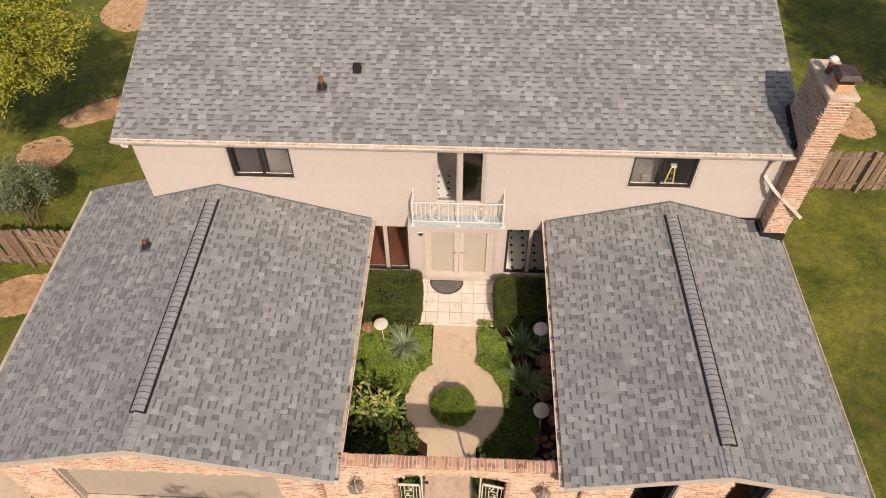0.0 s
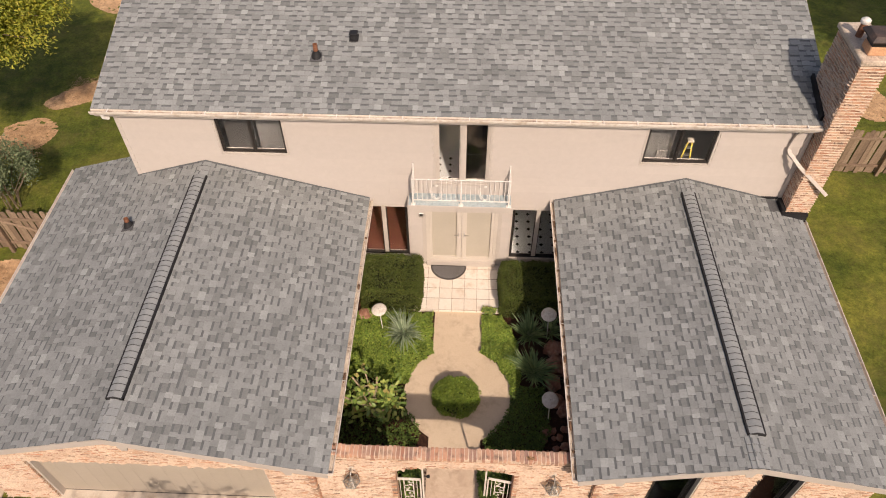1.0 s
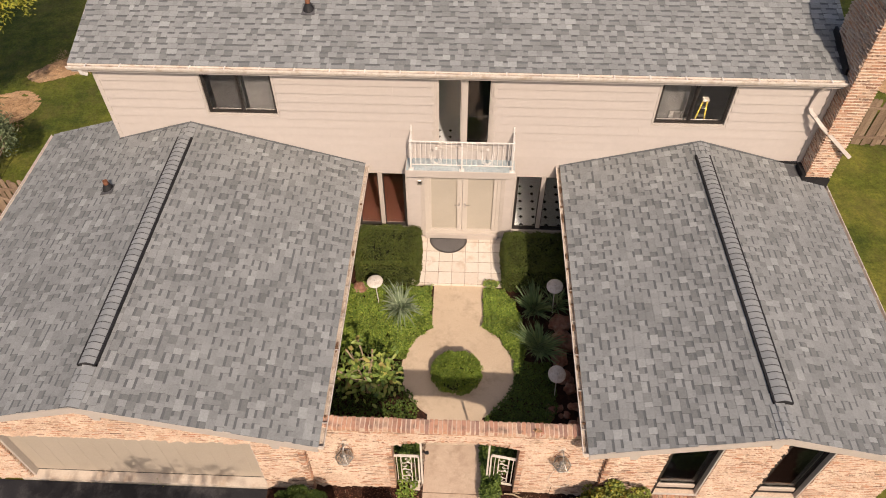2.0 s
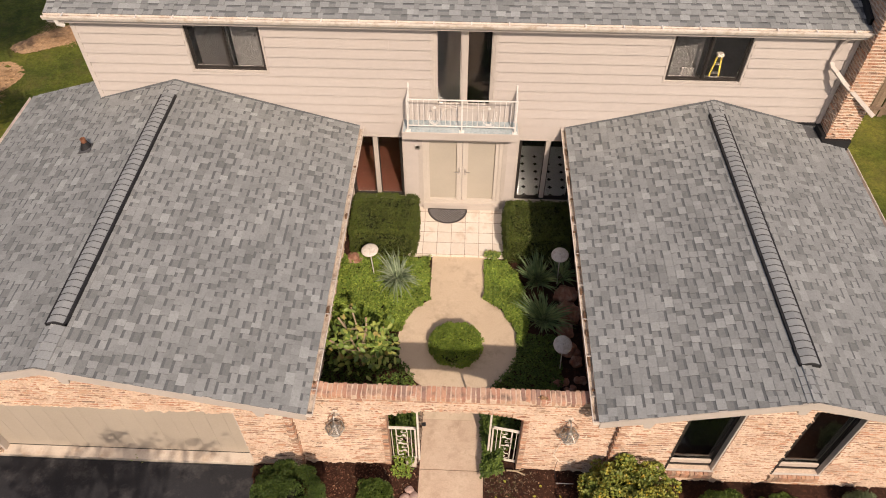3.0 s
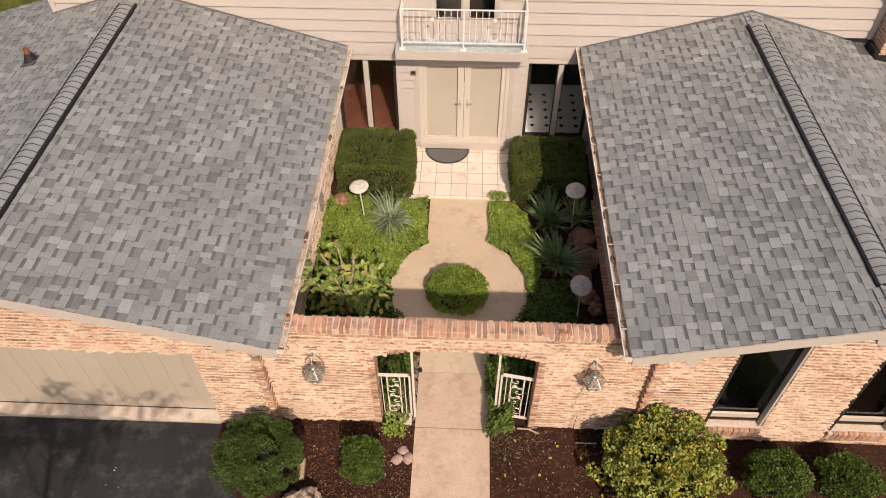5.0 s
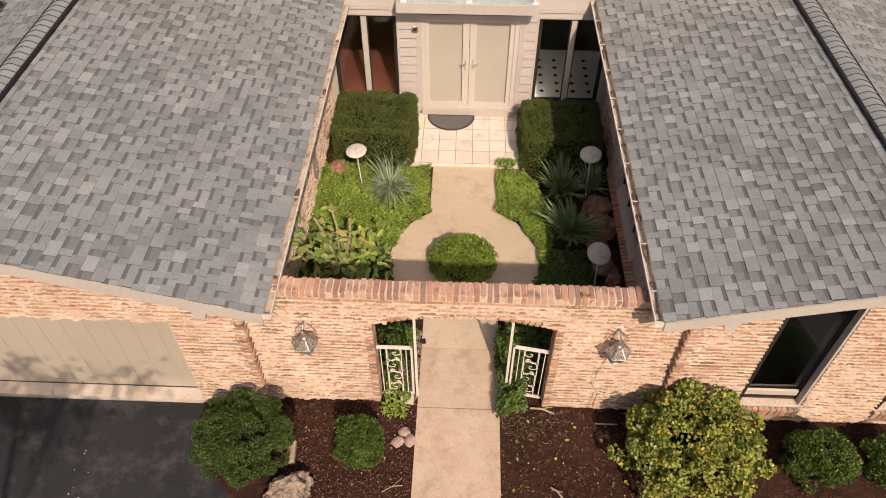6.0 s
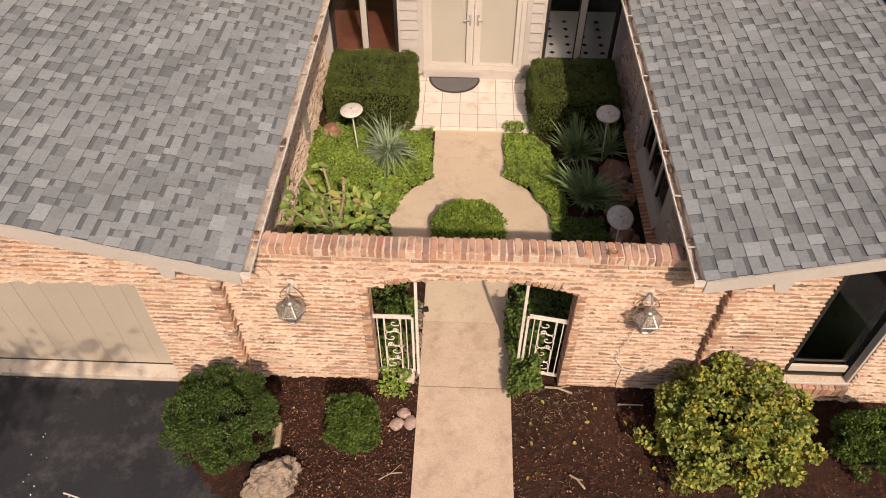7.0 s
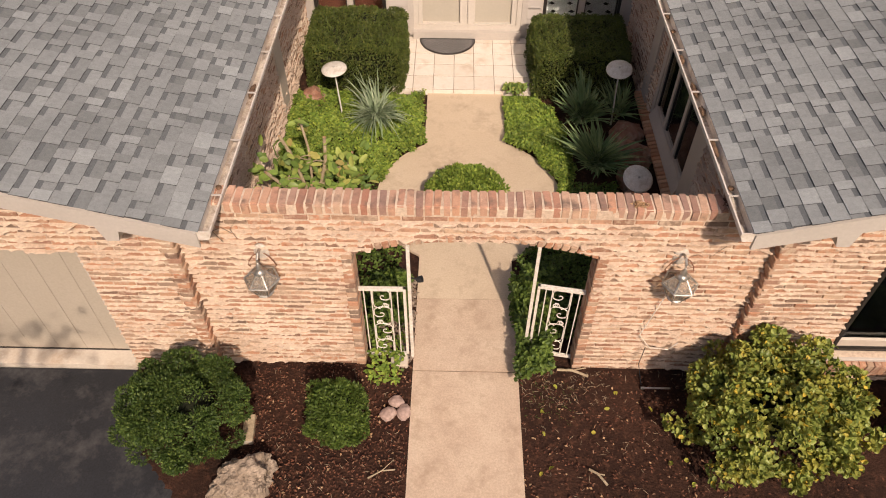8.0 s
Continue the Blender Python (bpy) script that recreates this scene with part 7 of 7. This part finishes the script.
def shingle_data(w, raised):
    e = EXPO * 1.06
    t = 0.013 if raised else 0.009
    v = [(0, 0, 0), (w, 0, 0), (w, 0, t), (0, 0, t)]
    if raised:
        v += [(w, e, 0.004), (0, e, 0.004), (w, e, 0), (0, e, 0)]
        f = [((0, 1, 2, 3), 3), ((3, 2, 4, 5), 0), ((1, 6, 4, 2), 3), ((7, 0, 3, 5), 3)]
    else:
        b, tb = EXPO * 0.7, t - (t - 0.003) * 0.66
        v += [(w, b, tb), (0, b, tb), (w, e, 0.003), (0, e, 0.003)]
        f = [((0, 1, 2, 3), 3), ((3, 2, 4, 5), 2), ((5, 4, 6, 7), 1)]
    return v, f


SH_DATA = {(w, r): shingle_data(w, r) for w in WIDTHS for r in (True, False)}
SH_MESH = {}
for key, (v, f) in SH_DATA.items():
    me = soup(v, [p for p, _ in f], "shingle")
    me.materials.append(M_SHINGLE)
    me.materials.append(M_SHADOWBAND)
    me.materials.append(M_SHINGLE_L)
    me.materials.append(M_BUTT)
    me.polygons.foreach_set("material_index", [i for _, i in f])
    SH_MESH[key] = me


def shingle_slope(parent, m, length, run, near, limit=300, cut=None):
    """Courses of laminated shingles on a slope: m maps (along eave, up slope, off surface) to the world."""
    V, F, I, singles = [], [], [], 0
    rows = int(run / EXPO)
    for r in range(rows + 1):
        v0 = r * EXPO
        if v0 > run - 0.03:
            break
        u = -sh_rng.uniform(0, 0.2)
        raised = sh_rng.random() < 0.5
        while u < length:
            w = sh_rng.choice(WIDTHS)
            p = max(u, 0.0)
            if raised or sh_rng.random() < 0.92:
                key = (w, raised)
            else:
                key = (w, True)
            raised = not raised if sh_rng.random() < 0.95 else raised
            if u + w > length:
                w = length - u
            off = 0.008 + (0.0 if key[1] else -0.002)
            if w > 0.03 and u + w > 0.03 and not (cut and cut(u + w / 2, v0)):
                mm = m @ Matrix.Translation((max(u, 0.0), v0, off)) @ Matrix.Diagonal(((min(u + w, length) - max(u, 0.0)) / key[0] * 0.992, 1, 1, 1))
                if singles < limit and near(u, v0):
                    part("shingle", SH_MESH[key], None, parent, at=mm)
                    singles += 1
                else:
                    vs, fs = SH_DATA[key]
                    o = len(V)
                    V += [tuple(mm @ Vector(c)) for c in vs]
                    F += [tuple(o + i for i in f) for f, _ in fs]
                    I += [i for _, i in fs]
            u += w
    me = soup(V, F, "shingle_field")
    me.materials.append(M_SHINGLE_F)
    me.materials.append(M_SHADOWBAND)
    me.materials.append(M_SHINGLE_LF)
    me.materials.append(M_BUTT)
    me.polygons.foreach_set("material_index", I)
    part("shingle_field", me, None, parent, kind="stuff")


def slope_matrix(origin, along, up):
    a, u = Vector(along).normalized(), Vector(up).normalized()
    n = a.cross(u)
    return Matrix(((a.x, u.x, n.x, origin[0]), (a.y, u.y, n.y, origin[1]), (a.z, u.z, n.z, origin[2]), (0, 0, 0, 1)))


for w, roof, inner in ((LW, roof_left, 1), (RW, roof_right, -1)):
    s = w["slope"]
    # slope that falls to the east
    xe = w["x1"]
    m = slope_matrix((xe + 0.02, w["y0"] - 0.03, wing_z(w, xe) - 0.006), (0, 1, 0), (-1, 0, s))
    L, R = -w["y0"] + 0.03, (xe - w["ridge"]) * math.hypot(1, s)
    if inner == 1:
        shingle_slope(roof, m, L, R, lambda u, v: u < 3.2 and v < 2.6)
    else:
        shingle_slope(roof, m, L, R, lambda u, v: False, 0, cut=lambda u, v: u > L - 0.45 and v < 0.85)
    # slope that falls to the west: the eave runs the other way
    xe = w["x0"]
    north = 0.82 if inner == 1 else 0.0
    m = slope_matrix((xe - 0.02, north, wing_z(w, xe) - 0.006), (0, -1, 0), (1, 0, s))
    L2 = -w["y0"] + 0.03 + north
    R2 = (w["ridge"] - xe) * math.hypot(1, s)
    if inner == 1:
        lim = (WX0 - w["x0"]) * math.hypot(1, s)
        shingle_slope(roof, m, L2, R2, lambda u, v: False, 0, cut=lambda u, v: u < north and v > lim - 0.12)
    else:
        shingle_slope(roof, m, L2, R2, lambda u, v: u > L2 - 3.2 and v < 2.6)
m = slope_matrix((MX0 - 0.01, M_EAVE_Y - 0.03, M_EAVE_Z - 0.012), (1, 0, 0), (0, 1, M_SLOPE))
shingle_slope(roof_main, m, MX1 - MX0 + 0.02, (M_RIDGE_Y - M_EAVE_Y) * math.hypot(1, M_SLOPE), lambda u, v: 4.0 < u < 13.0 and v < 1.6, cut=lambda u, v: u > CH["x0"] - MX0 - 0.02 and v < 1.1)
